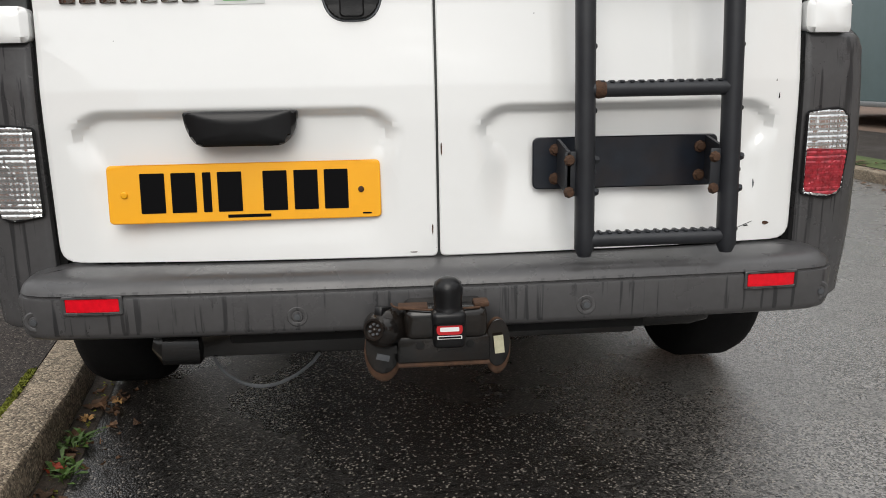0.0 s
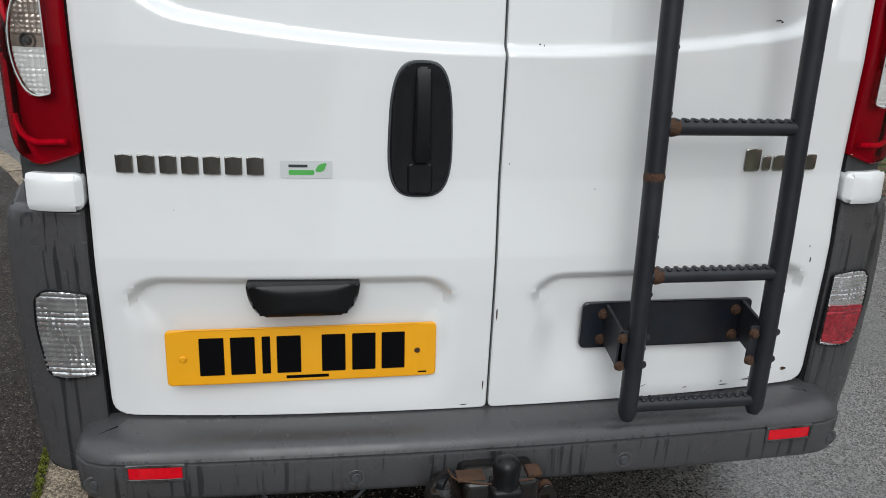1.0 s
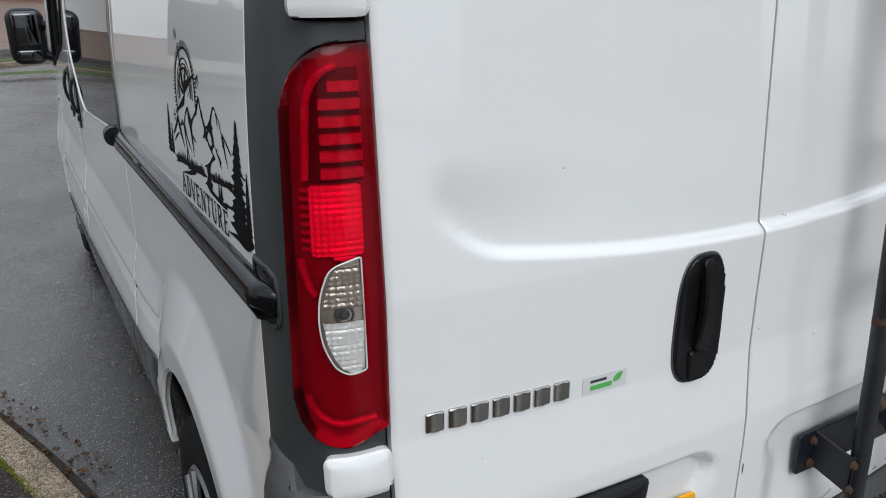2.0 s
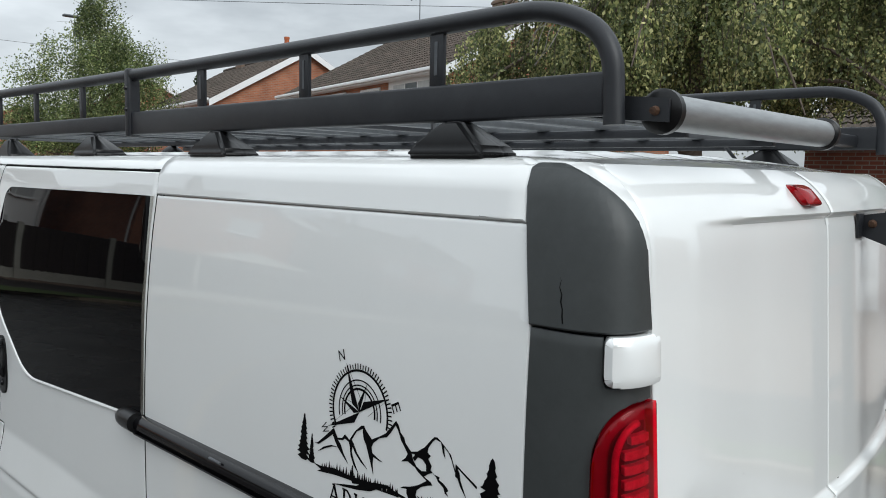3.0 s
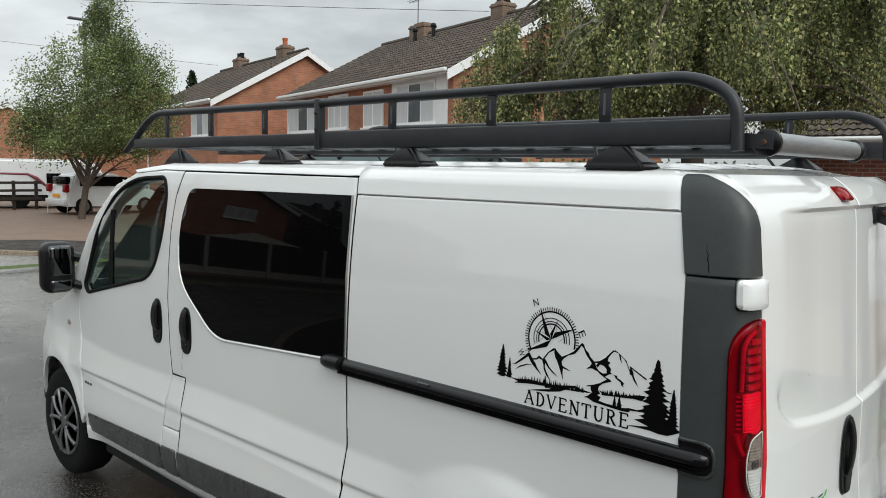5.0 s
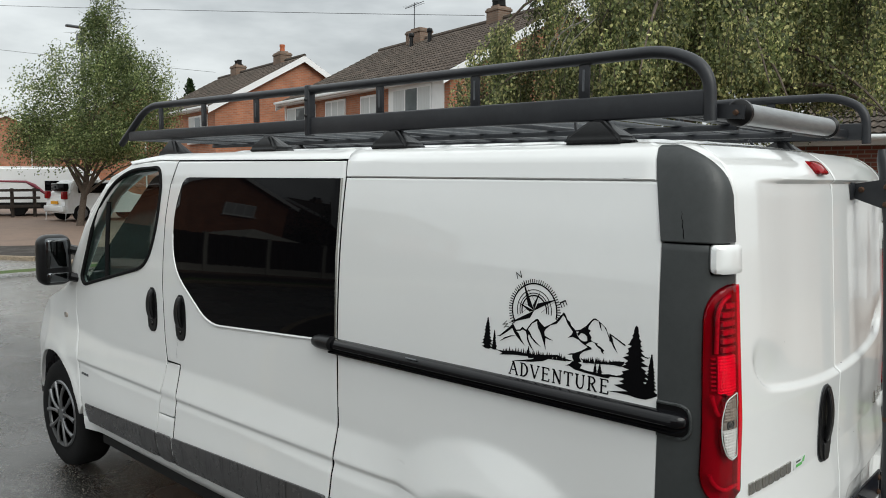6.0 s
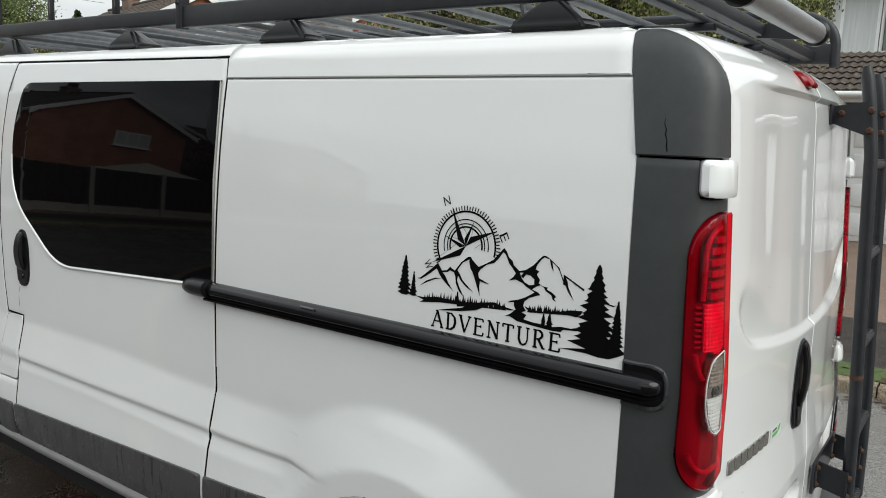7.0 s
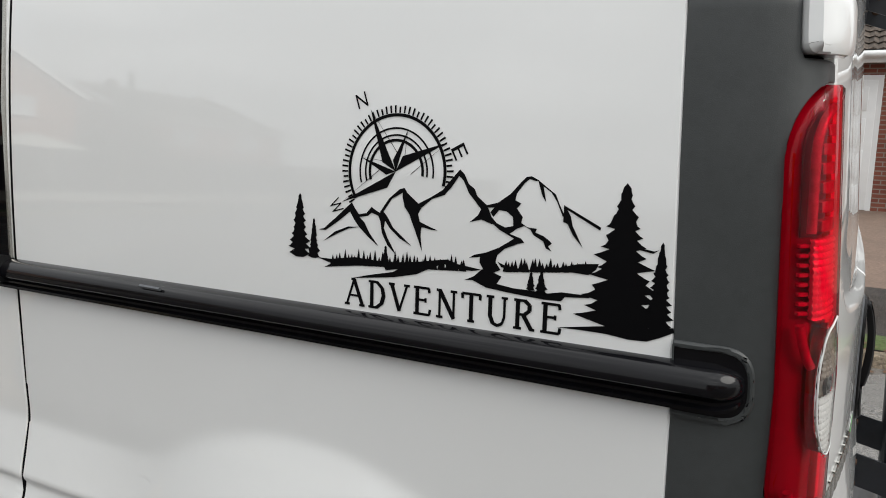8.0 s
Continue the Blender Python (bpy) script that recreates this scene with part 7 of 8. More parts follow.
house_d = gable_house("brick_house", "far brick house at the end of the road", (2.0, 50.0, 0.1), 20, 10.0, 8.0, 4.7, 7.0, DARKBRICK, windows=[(2.5, 3.0, 1.8, 1.2), (7, 3.0, 1.8, 1.2), (3, 0.9, 2.2, 1.3)], chimneys=[(8.0, 2, 0.29)])
# houses on the near side, seen in the van's windows and paint
gable_house("brick_house", "brick house with a gable above the corner fence", (-12.8, 26.0, 0.1), 90, 10.0, 6.5, 4.9, 6.9, BRICK, gable_windows=[(4.1, 3.4, 1.5, 0.95)], chimneys=[(4.0, 2, 0.29)])
gable_house("clad_house", "white-clad house beside the brick gable", (-11.6, 31.0, 0.1), 0, 8.0, 8.0, 4.9, 7.0, UPVC, windows=[(1.2, 3.3, 1.4, 1.1), (4.2, 3.3, 1.4, 1.1), (2.6, 0.9, 2.2, 1.2)], chimneys=[(6.0, 2, 0.29)])
gable_house("brick_house", "brick house beside the corner", (-39.0, 33.0, 0.1), 0, 11.0, 9.0, 4.9, 7.3, DARKBRICK, windows=[(2.5, 3.0, 1.8, 1.2), (7.5, 3.0, 1.8, 1.2)], chimneys=[(2.0, 2, 0.29), (9.0, 2, 0.29)])
gable_house("brick_house", "brick house set back from the near footpath", (-15.0, -12.0, 0.1), 90, 11.0, 9.0, 4.9, 7.3, DARKBRICK, windows=[(2.5, 3.0, 1.8, 1.2), (7.5, 3.0, 1.8, 1.2), (3, 0.9, 2.4, 1.4)], chimneys=[(2.0, 2, 0.29)])
gable_house("brick_house", "brick house behind the near footpath", (-14.0, -26.0, 0.1), 90, 11.0, 9.0, 4.9, 7.3, BRICK, windows=[(2.5, 3.0, 1.8, 1.2), (7.5, 3.0, 1.8, 1.2)], chimneys=[(9.0, 2, 0.29)])
gable_house("brick_house", "brick house down the road behind", (13.5, -18.0, 0.1), -90, 12.0, 9.0, 4.9, 7.3, BRICK, windows=[(2.5, 3.0, 1.8, 1.2), (8.5, 3.0, 1.8, 1.2)], chimneys=[(9.0, 2, 0.29)])

# ---- garage opposite, with a tiled lean-to roof, and the house behind it ----
GX, GY0, GY1, GE = 12.7, -4.2, 4.55, 2.50
garage = thing("garage", "brick garage with white panelled doors and a tiled roof", "garage", (GX, 0, 0.1))
part("wall", box((0, GY0, -0.3), (0.24, GY1, GE - 0.06)), DARKBRICK, garage, "red brick wall", False)
part("side_wall", box((0.24, GY1 - 0.24, -0.3), (3.2, GY1, 2.6)), DARKBRICK, garage, "", False)
part("fascia", box((-0.26, GY0 - 0.1, GE - 0.10), (-0.20, GY1 + 0.1, GE + 0.10), 0.01), UPVC, garage, "white fascia board")
part("gutter", tube([(-0.32, GY0 - 0.1, GE + 0.03), (-0.32, GY1 + 0.1, GE + 0.03)], 0.055, 10), UPVC, garage, "white gutter")
part("roof_deck", sheet(rect(-0.25, GY0 - 0.1, 1.75, GY1 + 0.1), lambda u, v, d: Vector((u, v, GE + 0.05 + (u + 0.25) * 0.42 + d)), 0.08, 1.0, 0), SHADOW, garage, "", False)
part("upstand", box((1.72, GY0, 2.3), (2.88, GY1 + 0.05, 3.46), 0.02), CONCRETE, garage, "pale upstand above the tiles")
for yc in (-1.55, 1.30):
    gd = part("garage_door", box((-0.03, yc - 1.22, 0.02), (0.02, yc + 1.22, 2.14), 0.005), UPVC, garage, "white panelled garage door")
    for r in range(4):
        for c in range(4):
            part("door_panel", box((-0.045, yc - 1.10 + c * 0.57, 0.12 + r * 0.51), (-0.028, yc - 0.62 + c * 0.57, 0.50 + r * 0.51), 0.008), UPVC, gd)
    part("door_frame", box((-0.02, yc - 1.30, 0.0), (0.05, yc - 1.22, 2.22)), UPVC, garage, "", False)
    part("door_frame", box((-0.02, yc + 1.22, 0.0), (0.05, yc + 1.30, 2.22)), UPVC, garage, "", False)
    part("door_frame", box((-0.02, yc - 1.22, 2.14), (0.05, yc + 1.22, 2.22)), UPVC, garage, "", False)
back = gable_house("brick_house", "brick house with sage green cladding behind the garage", (15.6, 4.2, 0.1), -90, 13.2, 9.5, 5.1, 7.9, DARKBRICK, chimneys=[(10.0, 2, 0.29)])
for k in range(17):
    pl = part("cladding_board", box((-0.04, -2.6, 2.75 + k * 0.135), (0.0, 1.0, 2.90 + k * 0.135), 0.008), CLADDING, back)
    pl.matrix_basis = back.matrix_basis.inverted() @ pose(15.6, 0.9, 0.25) @ pose(0, 0, 0, 0, -2, 0)
for y, z, w, hh in ((-1.6, 3.5, 1.5, 1.2), (2.7, 3.6, 1.4, 1.25)):
    w_ob = part("window", box((-0.10, -w / 2, 0), (0.03, w / 2, hh)), UPVC, back, "white framed window", False)
    w_ob.matrix_basis = back.matrix_basis.inverted() @ pose(15.6, y, z)
    for k in range(2):
        part("pane", box((-0.106, -w / 2 + 0.06 + k * (w - 0.06) / 2, 0.07), (-0.098, -w / 2 + k * (w - 0.06) / 2 + (w - 0.06) / 2, hh - 0.07)), CURTAIN, w_ob, "", False)
pipe = part("downpipe", tube([(-0.08, 1.95, 2.4), (-0.08, 1.95, 5.0)], 0.04, 8), UPVC, back, "white downpipe")
pipe.matrix_basis = back.matrix_basis.inverted() @ pose(15.6, 0, 0)

# ---- vehicles and street furniture ----
trailer = thing("box_trailer", "grey-green box trailer parked on a drive", "trailer", (7.4, 9.6, 0.12))
part("body", box((-1.1, -1.7, 0.32), (1.1, 1.7, 2.08), 0.03, 3), TEAL, trailer, "plain grey-green panels")
part("bottom_rail", box((-1.13, -1.73, 0.26), (1.13, 1.73, 0.33), 0.01), ALUMINIUM, trailer, "silver bottom rail")
part("stripe", box((-1.106, -0.9, 1.72), (-1.098, 0.2, 1.80)), MAROON, trailer, "", False)
for x in (-0.95, 0.95):
    for y in (-0.4, 0.4):
        part("wheel", lathe([(0.0, -0.09), (0.22, -0.09), (0.29, -0.07), (0.30, 0.0), (0.29, 0.07), (0.22, 0.09), (0.0, 0.09)], (x, y, 0.30), "x", 20), RUBBER, trailer)
sign = thing("street_sign", "low street name sign with plain bars on black posts", "street sign", (4.58, 4.58, 0.1), -18)
for x in (-0.32, 0.32):
    part("post", box((x - 0.035, -0.03, -0.1), (x + 0.035, 0.03, 0.64), 0.005), BLACK, sign)
board = part("board", box((-0.50, -0.05, 0.44), (0.50, -0.03, 0.61), 0.004), BLACK, sign)
part("face", box((-0.47, -0.056, 0.460), (0.47, -0.049, 0.590), 0.002), WHITE, board, "white sign face")
for k in range(9):
    part("letter_bar", box((-0.42 + k * 0.095, -0.059, 0.485), (-0.36 + k * 0.095, -0.055, 0.565)), INK, board, "", False)

car = thing("small_car", "small white hatchback parked beyond the birch", "car", (9.95, 28.6, 0.12), 3)
bodyc = bmesh.new()
sec = [(-1.78, 0.42, 0.78), (-1.74, 0.80, 0.80), (-1.58, 1.02, 0.80), (-1.40, 1.44, 0.62), (-0.90, 1.50, 0.60), (0.15, 1.48, 0.60), (0.75, 1.02, 0.76), (1.60, 0.86, 0.76), (1.78, 0.62, 0.70), (1.78, 0.40, 0.70)]
lrow = [bodyc.verts.new((x, -w, z)) for x, z, w in sec]
rrow = [bodyc.verts.new((x, w, z)) for x, z, w in sec]
lb, rb_ = [bodyc.verts.new((x, -0.80, 0.30)) for x, z, w in sec], [bodyc.verts.new((x, 0.80, 0.30)) for x, z, w in sec]
for k in range(len(sec) - 1):
    bodyc.faces.new((lrow[k], lrow[k + 1], rrow[k + 1], rrow[k]))
    bodyc.faces.new((lrow[k], lb[k], lb[k + 1], lrow[k + 1]))
    bodyc.faces.new((rrow[k], rrow[k + 1], rb_[k + 1], rb_[k]))
bodyc.faces.new((lrow[0], rrow[0], rb_[0], lb[0]))
bodyc.faces.new((lrow[-1], lb[-1], rb_[-1], rrow[-1]))
bmesh.ops.recalc_face_normals(bodyc, faces=bodyc.faces)
bmesh.ops.bevel(bodyc, geom=list(bodyc.edges), offset=0.05, segments=3, affect="EDGES")
part("body", bodyc, CARWHITE, car, "white bodywork")
for s2 in (-1, 1):
    part("side_window", box((-1.25, s2 * 0.70 - 0.03, 1.02), (0.35, s2 * 0.70 + 0.03, 1.38), 0.02, 2), TINT, car)
    for x in (-1.18, 1.18):
        wl = part("wheel", lathe([(0.0, -0.09), (0.20, -0.09), (0.28, -0.09), (0.30, -0.05), (0.30, 0.05), (0.28, 0.09), (0.20, 0.09), (0.0, 0.09)], (x, s2 * 0.74, 0.30), "y", 24), RUBBER, car)
        part("rim", lathe([(0.0, s2 * 0.094), (0.19, s2 * 0.094), (0.20, s2 * 0.08)], (x, s2 * 0.74, 0.30), "y", 20), SILVER, wl)
    part("tail_lamp", box((-1.82, s2 * 0.66 - 0.12, 0.80), (-1.66, s2 * 0.66 + 0.12, 1.08), 0.03, 2), RED, car, "red tail lamp")
part("rear_window", box((-1.68, -0.52, 1.08), (-1.50, 0.52, 1.36), 0.03, 2), TINT, car)
part("number_plate", box((-1.815, -0.26, 0.62), (-1.79, 0.26, 0.73)), YELLOW, car, "", False)
part("rear_bumper", box((-1.86, -0.78, 0.34), (-1.70, 0.78, 0.56), 0.04, 2), CARWHITE, car)
part("windscreen", box((0.28, -0.58, 1.10), (0.62, 0.58, 1.36), 0.03, 2), TINT, car)

caravan = thing("caravan", "white caravan with a maroon stripe on a drive", "caravan", (8.5, 33.65, 0.12), -21)
cb = bmesh.new()
prof = [(-3.1, 0.45), (-3.2, 1.0), (-3.0, 1.75), (-2.7, 1.96), (2.6, 2.0), (3.1, 1.75), (3.4, 1.1), (3.3, 0.45)]
a_, b_ = [cb.verts.new((x, -1.1, z)) for x, z in prof], [cb.verts.new((x, 1.1, z)) for x, z in prof]
cb.faces.new(a_)
cb.faces.new(b_[::-1])
for k in range(len(prof)):
    cb.faces.new((a_[k], a_[(k + 1) % len(prof)], b_[(k + 1) % len(prof)], b_[k]))
bmesh.ops.recalc_face_normals(cb, faces=cb.faces)
bmesh.ops.bevel(cb, geom=list(cb.edges), offset=0.10, segments=3, affect="EDGES")
part("body", cb, CARWHITE, caravan, "white caravan body")
for x in (-1.6, 1.46, 2.75):
    part("window", box((x - 0.29, -1.12, 0.98), (x + 0.29, -1.09, 1.42), 0.02), TINT, caravan)
part("stripe", tube([(-3.1, -1.09, 1.36), (-0.9, -1.09, 1.40), (0.5, -1.09, 1.38), (0.8, -1.09, 1.22), (1.35, -1.09, 0.76)], [0.03, 0.035, 0.05, 0.08, 0.03], 8), MAROON, caravan, "maroon stripe")
for y in (-0.95, 0.95):
    part("wheel", lathe([(0.0, -0.08), (0.28, -0.08), (0.31, 0.0), (0.28, 0.08), (0.0, 0.08)], (0.2, y, 0.31), "y", 20), RUBBER, caravan)
part("skirt", box((-3.0, -1.05, 0.30), (3.0, 1.05, 0.60), 0.03), SHADOW, caravan)

lamp_post = thing("street_lamp", "grey street lamp column", "street lamp", (9.8, 29.6, 0.1))
part("column", tube([(0, 0, -0.2), (0, 0, 1.2), (0, 0, 7.25)], [0.10, 0.08, 0.05], 10), SLAT, lamp_post, "grey steel column")
part("lamp_head", box((-0.60, -0.11, 7.20), (0.08, 0.11, 7.29), 0.035, 3), SLAT, lamp_post, "flat lamp head")
part("control_box", box((-0.20, -0.12, 6.55), (0.0, 0.12, 7.0), 0.03), SLAT, lamp_post)

rail_fence = thing("rail_fence", "dark timber post and rail fence by the drive", "fence", (0, 0, 0.1))
for k in range(6):
    part("post", box((4.4 + k * 0.85, 31.4 + k * 0.1, -0.2), (4.5 + k * 0.85, 31.5 + k * 0.1, 1.15)), DARKTIMBER, rail_fence, "", False)
for z in (0.40, 0.72, 1.02):
    part("rail", box((-2.2, -0.03, z), (2.3, 0.03, z + 0.10)), DARKTIMBER, rail_fence, "", False).matrix_basis = pose(6.6, 31.62, 0, 0, 0, 6.7)

board_fence = thing("board_fence", "weathered board fence with concrete posts", "fence", (0, 0, 0.1))
for k in range(17):
    x = -38 + k * 2.0
    part("concrete_post", box((x - 0.06, 17.0, -0.2), (x + 0.06, 17.12, 1.72)), CONCRETE, board_fence, "", False)
    part("gravel_board", box((x + 0.06, 17.03, -0.1), (x + 1.94, 17.09, 0.30)), CONCRETE, board_fence, "", False)
    fb = bmesh.new()
    for j in range(13):
        add_box(fb, (x + 0.07 + j * 0.143, 17.02 + 0.012 * (j % 2), 0.30), (x + 0.218 + j * 0.143, 17.05 + 0.012 * (j % 2), 1.66))
    tagged(part("fence_boards", fb, DARKTIMBER, board_fence, "", False), kind="stuff")
gaz = thing("garden_canopy", "pale canopy behind the fence", "canopy", (-13.4, 19.8, 0.1))
gz = bmesh.new()
cv = [gz.verts.new(p) for p in ((-1.1, -1.1, 1.72), (1.1, -1.1, 1.72), (1.1, 1.1, 1.72), (-1.1, 1.1, 1.72), (0, 0, 2.25))]
for k in range(4):
    gz.faces.new((cv[k], cv[(k + 1) % 4], cv[4]))
part("roof", gz, CONCRETE, gaz, "", False)
for x in (-1.05, 1.05):
    for y in (-1.05, 1.05):
        part("post", box((x - 0.04, y - 0.04, 0), (x + 0.04, y + 0.04, 1.75)), SLAT, gaz, "", False)

for nm, a, b, sag in (("overhead_wire", (15.5, 14.55, 6.72), (1.94, 45.4, 9.45), 0.10), ("overhead_wire", (18.2, 34.2, 6.95), (-4.0, 44.0, 8.3), 0.12)):
    pts = [Vector(a).lerp(Vector(b), i / 20) - Vector((0, 0, sag * 4 * (i / 20) * (1 - i / 20))) for i in range(21)]
    w_ob = tagged(part(nm, tube(pts, 0.008, 5), BLACK), "thin black cable across the sky", "cable", "overhead wires")

# grass verge with fallen leaves along the far kerb
setting("verge", strip([p for p in outer if p.y < 14], [(-0.13, 0.088), (-0.30, 0.115), (-0.48, 0.10)]), GRASS, "narrow grass verge along the far kerb", "grass")
setting("corner_verge", strip([p for p in outer if p.x < 2.0], [(-0.14, 0.09), (-0.26, 0.115), (-0.5, 0.105)]), GRASS, "grass verge behind the corner kerb", "grass")

# ---- trees ----
def leaf_mesh(name, centres, size, mat, rng, droop=0.5):
    """Many small bent leaves, each an island of four triangles' worth of face."""
    n = len(centres)
    c = np.array(centres)
    d = rng.normal(size=(n, 3))
    d[:, 2] -= droop * 2
    d /= np.linalg.norm(d, axis=1)[:, None]
    s = np.cross(d, rng.normal(size=(n, 3)))
    s /= np.linalg.norm(s, axis=1)[:, None]
    ln = size * rng.uniform(0.7, 1.4, n)[:, None]
    wd = ln * rng.uniform(0.30, 0.42, n)[:, None]
    verts = np.empty((n, 4, 3))
    verts[:, 0], verts[:, 2] = c, c + d * ln
    verts[:, 1], verts[:, 3] = c + d * ln * 0.45 + s * wd, c + d * ln * 0.45 - s * wd
    me = bpy.data.meshes.new(name)
    me.from_pydata(verts.reshape(-1, 3).tolist(), [], np.arange(n * 4).reshape(n, 4).tolist())
    me.materials.append(mat)
    return me


def crown_object(parent, name, me, label):
    ob = new(name, me)
    ob.parent = parent
    return tagged(ob, label, kind="stuff")


def limbs(tree, base, top_z, spread, count, mat, rng, trunk_r, envelope=None):
    """A tapered trunk and forking limbs; returns the limbs' points."""
    lean = rng.normal(0, 0.15, 2)
    trunk = [Vector((base[0] + lean[0] * k, base[1] + lean[1] * k, top_z * k * 0.75 - 0.2)) for k in (0, 0.15, 0.35, 0.6, 0.85, 1.0)]
    part("trunk", tube(trunk, [trunk_r * 1.25, trunk_r, trunk_r * 0.8, trunk_r * 0.55, trunk_r * 0.3, trunk_r * 0.12], 10), mat, tree, "tapered trunk")
    out, bm = [], bmesh.new()
    for i in range(count):
        low = envelope and i < 5
        k = rng.uniform(0.13, 0.20) if low else 0.16 + 0.79 * rng.uniform() ** (1.5 if envelope else 1.0)
        s = trunk[0].lerp(trunk[-1], k)
        a = i * 2.4 + rng.uniform(-0.4, 0.4)
        reach = spread * (0.5 if low else 1.15 - 0.75 * k) * rng.uniform(0.7, 1.1)
        e = s + Vector((math.cos(a) * reach, math.sin(a) * reach, rng.uniform(0.5, 0.9) * top_z * 0.35 if low else rng.uniform(0.15, 0.5) * top_z * 0.35))
        if envelope:
            far = min(1.0, 0.85 * interp(e.z, envelope) / max(math.hypot(e.x, e.y), 0.01))
            e = Vector((e.x * far, e.y * far, e.z))
        m = s.lerp(e, 0.5) + Vector((0, 0, 0.25 * reach * 0.4))
        r0 = trunk_r * (0.55 if low else (1 - k) * 0.45) + 0.012
        add_tube(bm, [s, m, e], [r0, r0 * 0.6, r0 * 0.2], 6)
        out.append((s, m, e))
        for j in range(3):
            q = m.lerp(e, rng.uniform(0.0, 0.9))
            f = q + Vector(rng.normal(0, 0.20 if envelope else 0.28, 3).tolist()) * reach + Vector((0, 0, 0.15))
            add_tube(bm, [q, q.lerp(f, 0.5) + Vector((0, 0, 0.06)), f], [r0 * 0.4, r0 * 0.25, 0.004], 5)
            out.append((q, q.lerp(f, 0.5), f))
    tagged(part("limb", bm, mat, tree, "forking limbs"), kind="stuff")
    return out


def upright_tree(name, label, at, height, spread, seed, leaves, leaf, mat, bark, trunk_r=0.13, envelope=None, lean=0.0):
    rng = np.random.default_rng(seed)
    tree = thing(name, label, "tree", at)
    lines = limbs(tree, (0, 0), height, spread, 30 if envelope else 22, bark, rng, trunk_r, envelope)
    pts = []
    for i in range(leaves):
        s, m, e = lines[rng.integers(len(lines))]
        k = rng.uniform(0.3, 1.08)
        p = np.array(s.lerp(m, k * 2) if k < 0.5 else m.lerp(e, k * 2 - 1))
        clump = rng.normal(0, 0.25, 3) * (1.3 - 0.3 * k)
        clump[2] -= abs(rng.normal(0, 0.25))
        q = p + clump
        if envelope and math.hypot(q[0], q[1]) > interp(q[2], envelope) * rng.uniform(0.75, 1.05):
            continue
        if q[2] > height * 0.24 + rng.normal(0, 0.25):
            pts.append(q)
    if envelope:
        for i in range(300):
            z = 2.3 + 3.3 * rng.uniform() ** 1.1
            r, a = interp(z, envelope) * 0.95 * math.sqrt(rng.uniform()), rng.uniform(0, 6.283)
            spot = np.array((r * math.cos(a), r * math.sin(a), z))
            pts += list(spot + rng.normal(0, 1, (leaves // 640, 3)) * (0.16, 0.16, 0.26))
    # a fine leader above the crown
    for i in range(leaves // (30 if envelope else 12)):
        z = rng.uniform(0.62, 1.05)
        w = max(0.06, 0.42 * (1.08 - z)) * spread * 0.55
        pts.append(np.array((rng.normal(0, w), rng.normal(0, w), z * height)))
    crown_object(tree, "crown", leaf_mesh("crown", pts, leaf, mat, rng, 0.3), "loose crown of small leaves")
    if lean:
        for ob in tree.children:
            ob.data.transform(Matrix(((1, 0, lean, 0), (0, 1, 0, 0), (0, 0, 1, 0), (0, 0, 0, 1))))
    return tree


def dome(x, y):
    """How high the weeping crown reaches over a place."""
    wave = 0.22 * math.sin(x * 2.1 + 1) * math.cos(y * 1.7)
    return 2.0 + (3.55 + wave) * max(0.0, 1 - (math.hypot(x, y) / 4.7) ** 2) ** 0.8


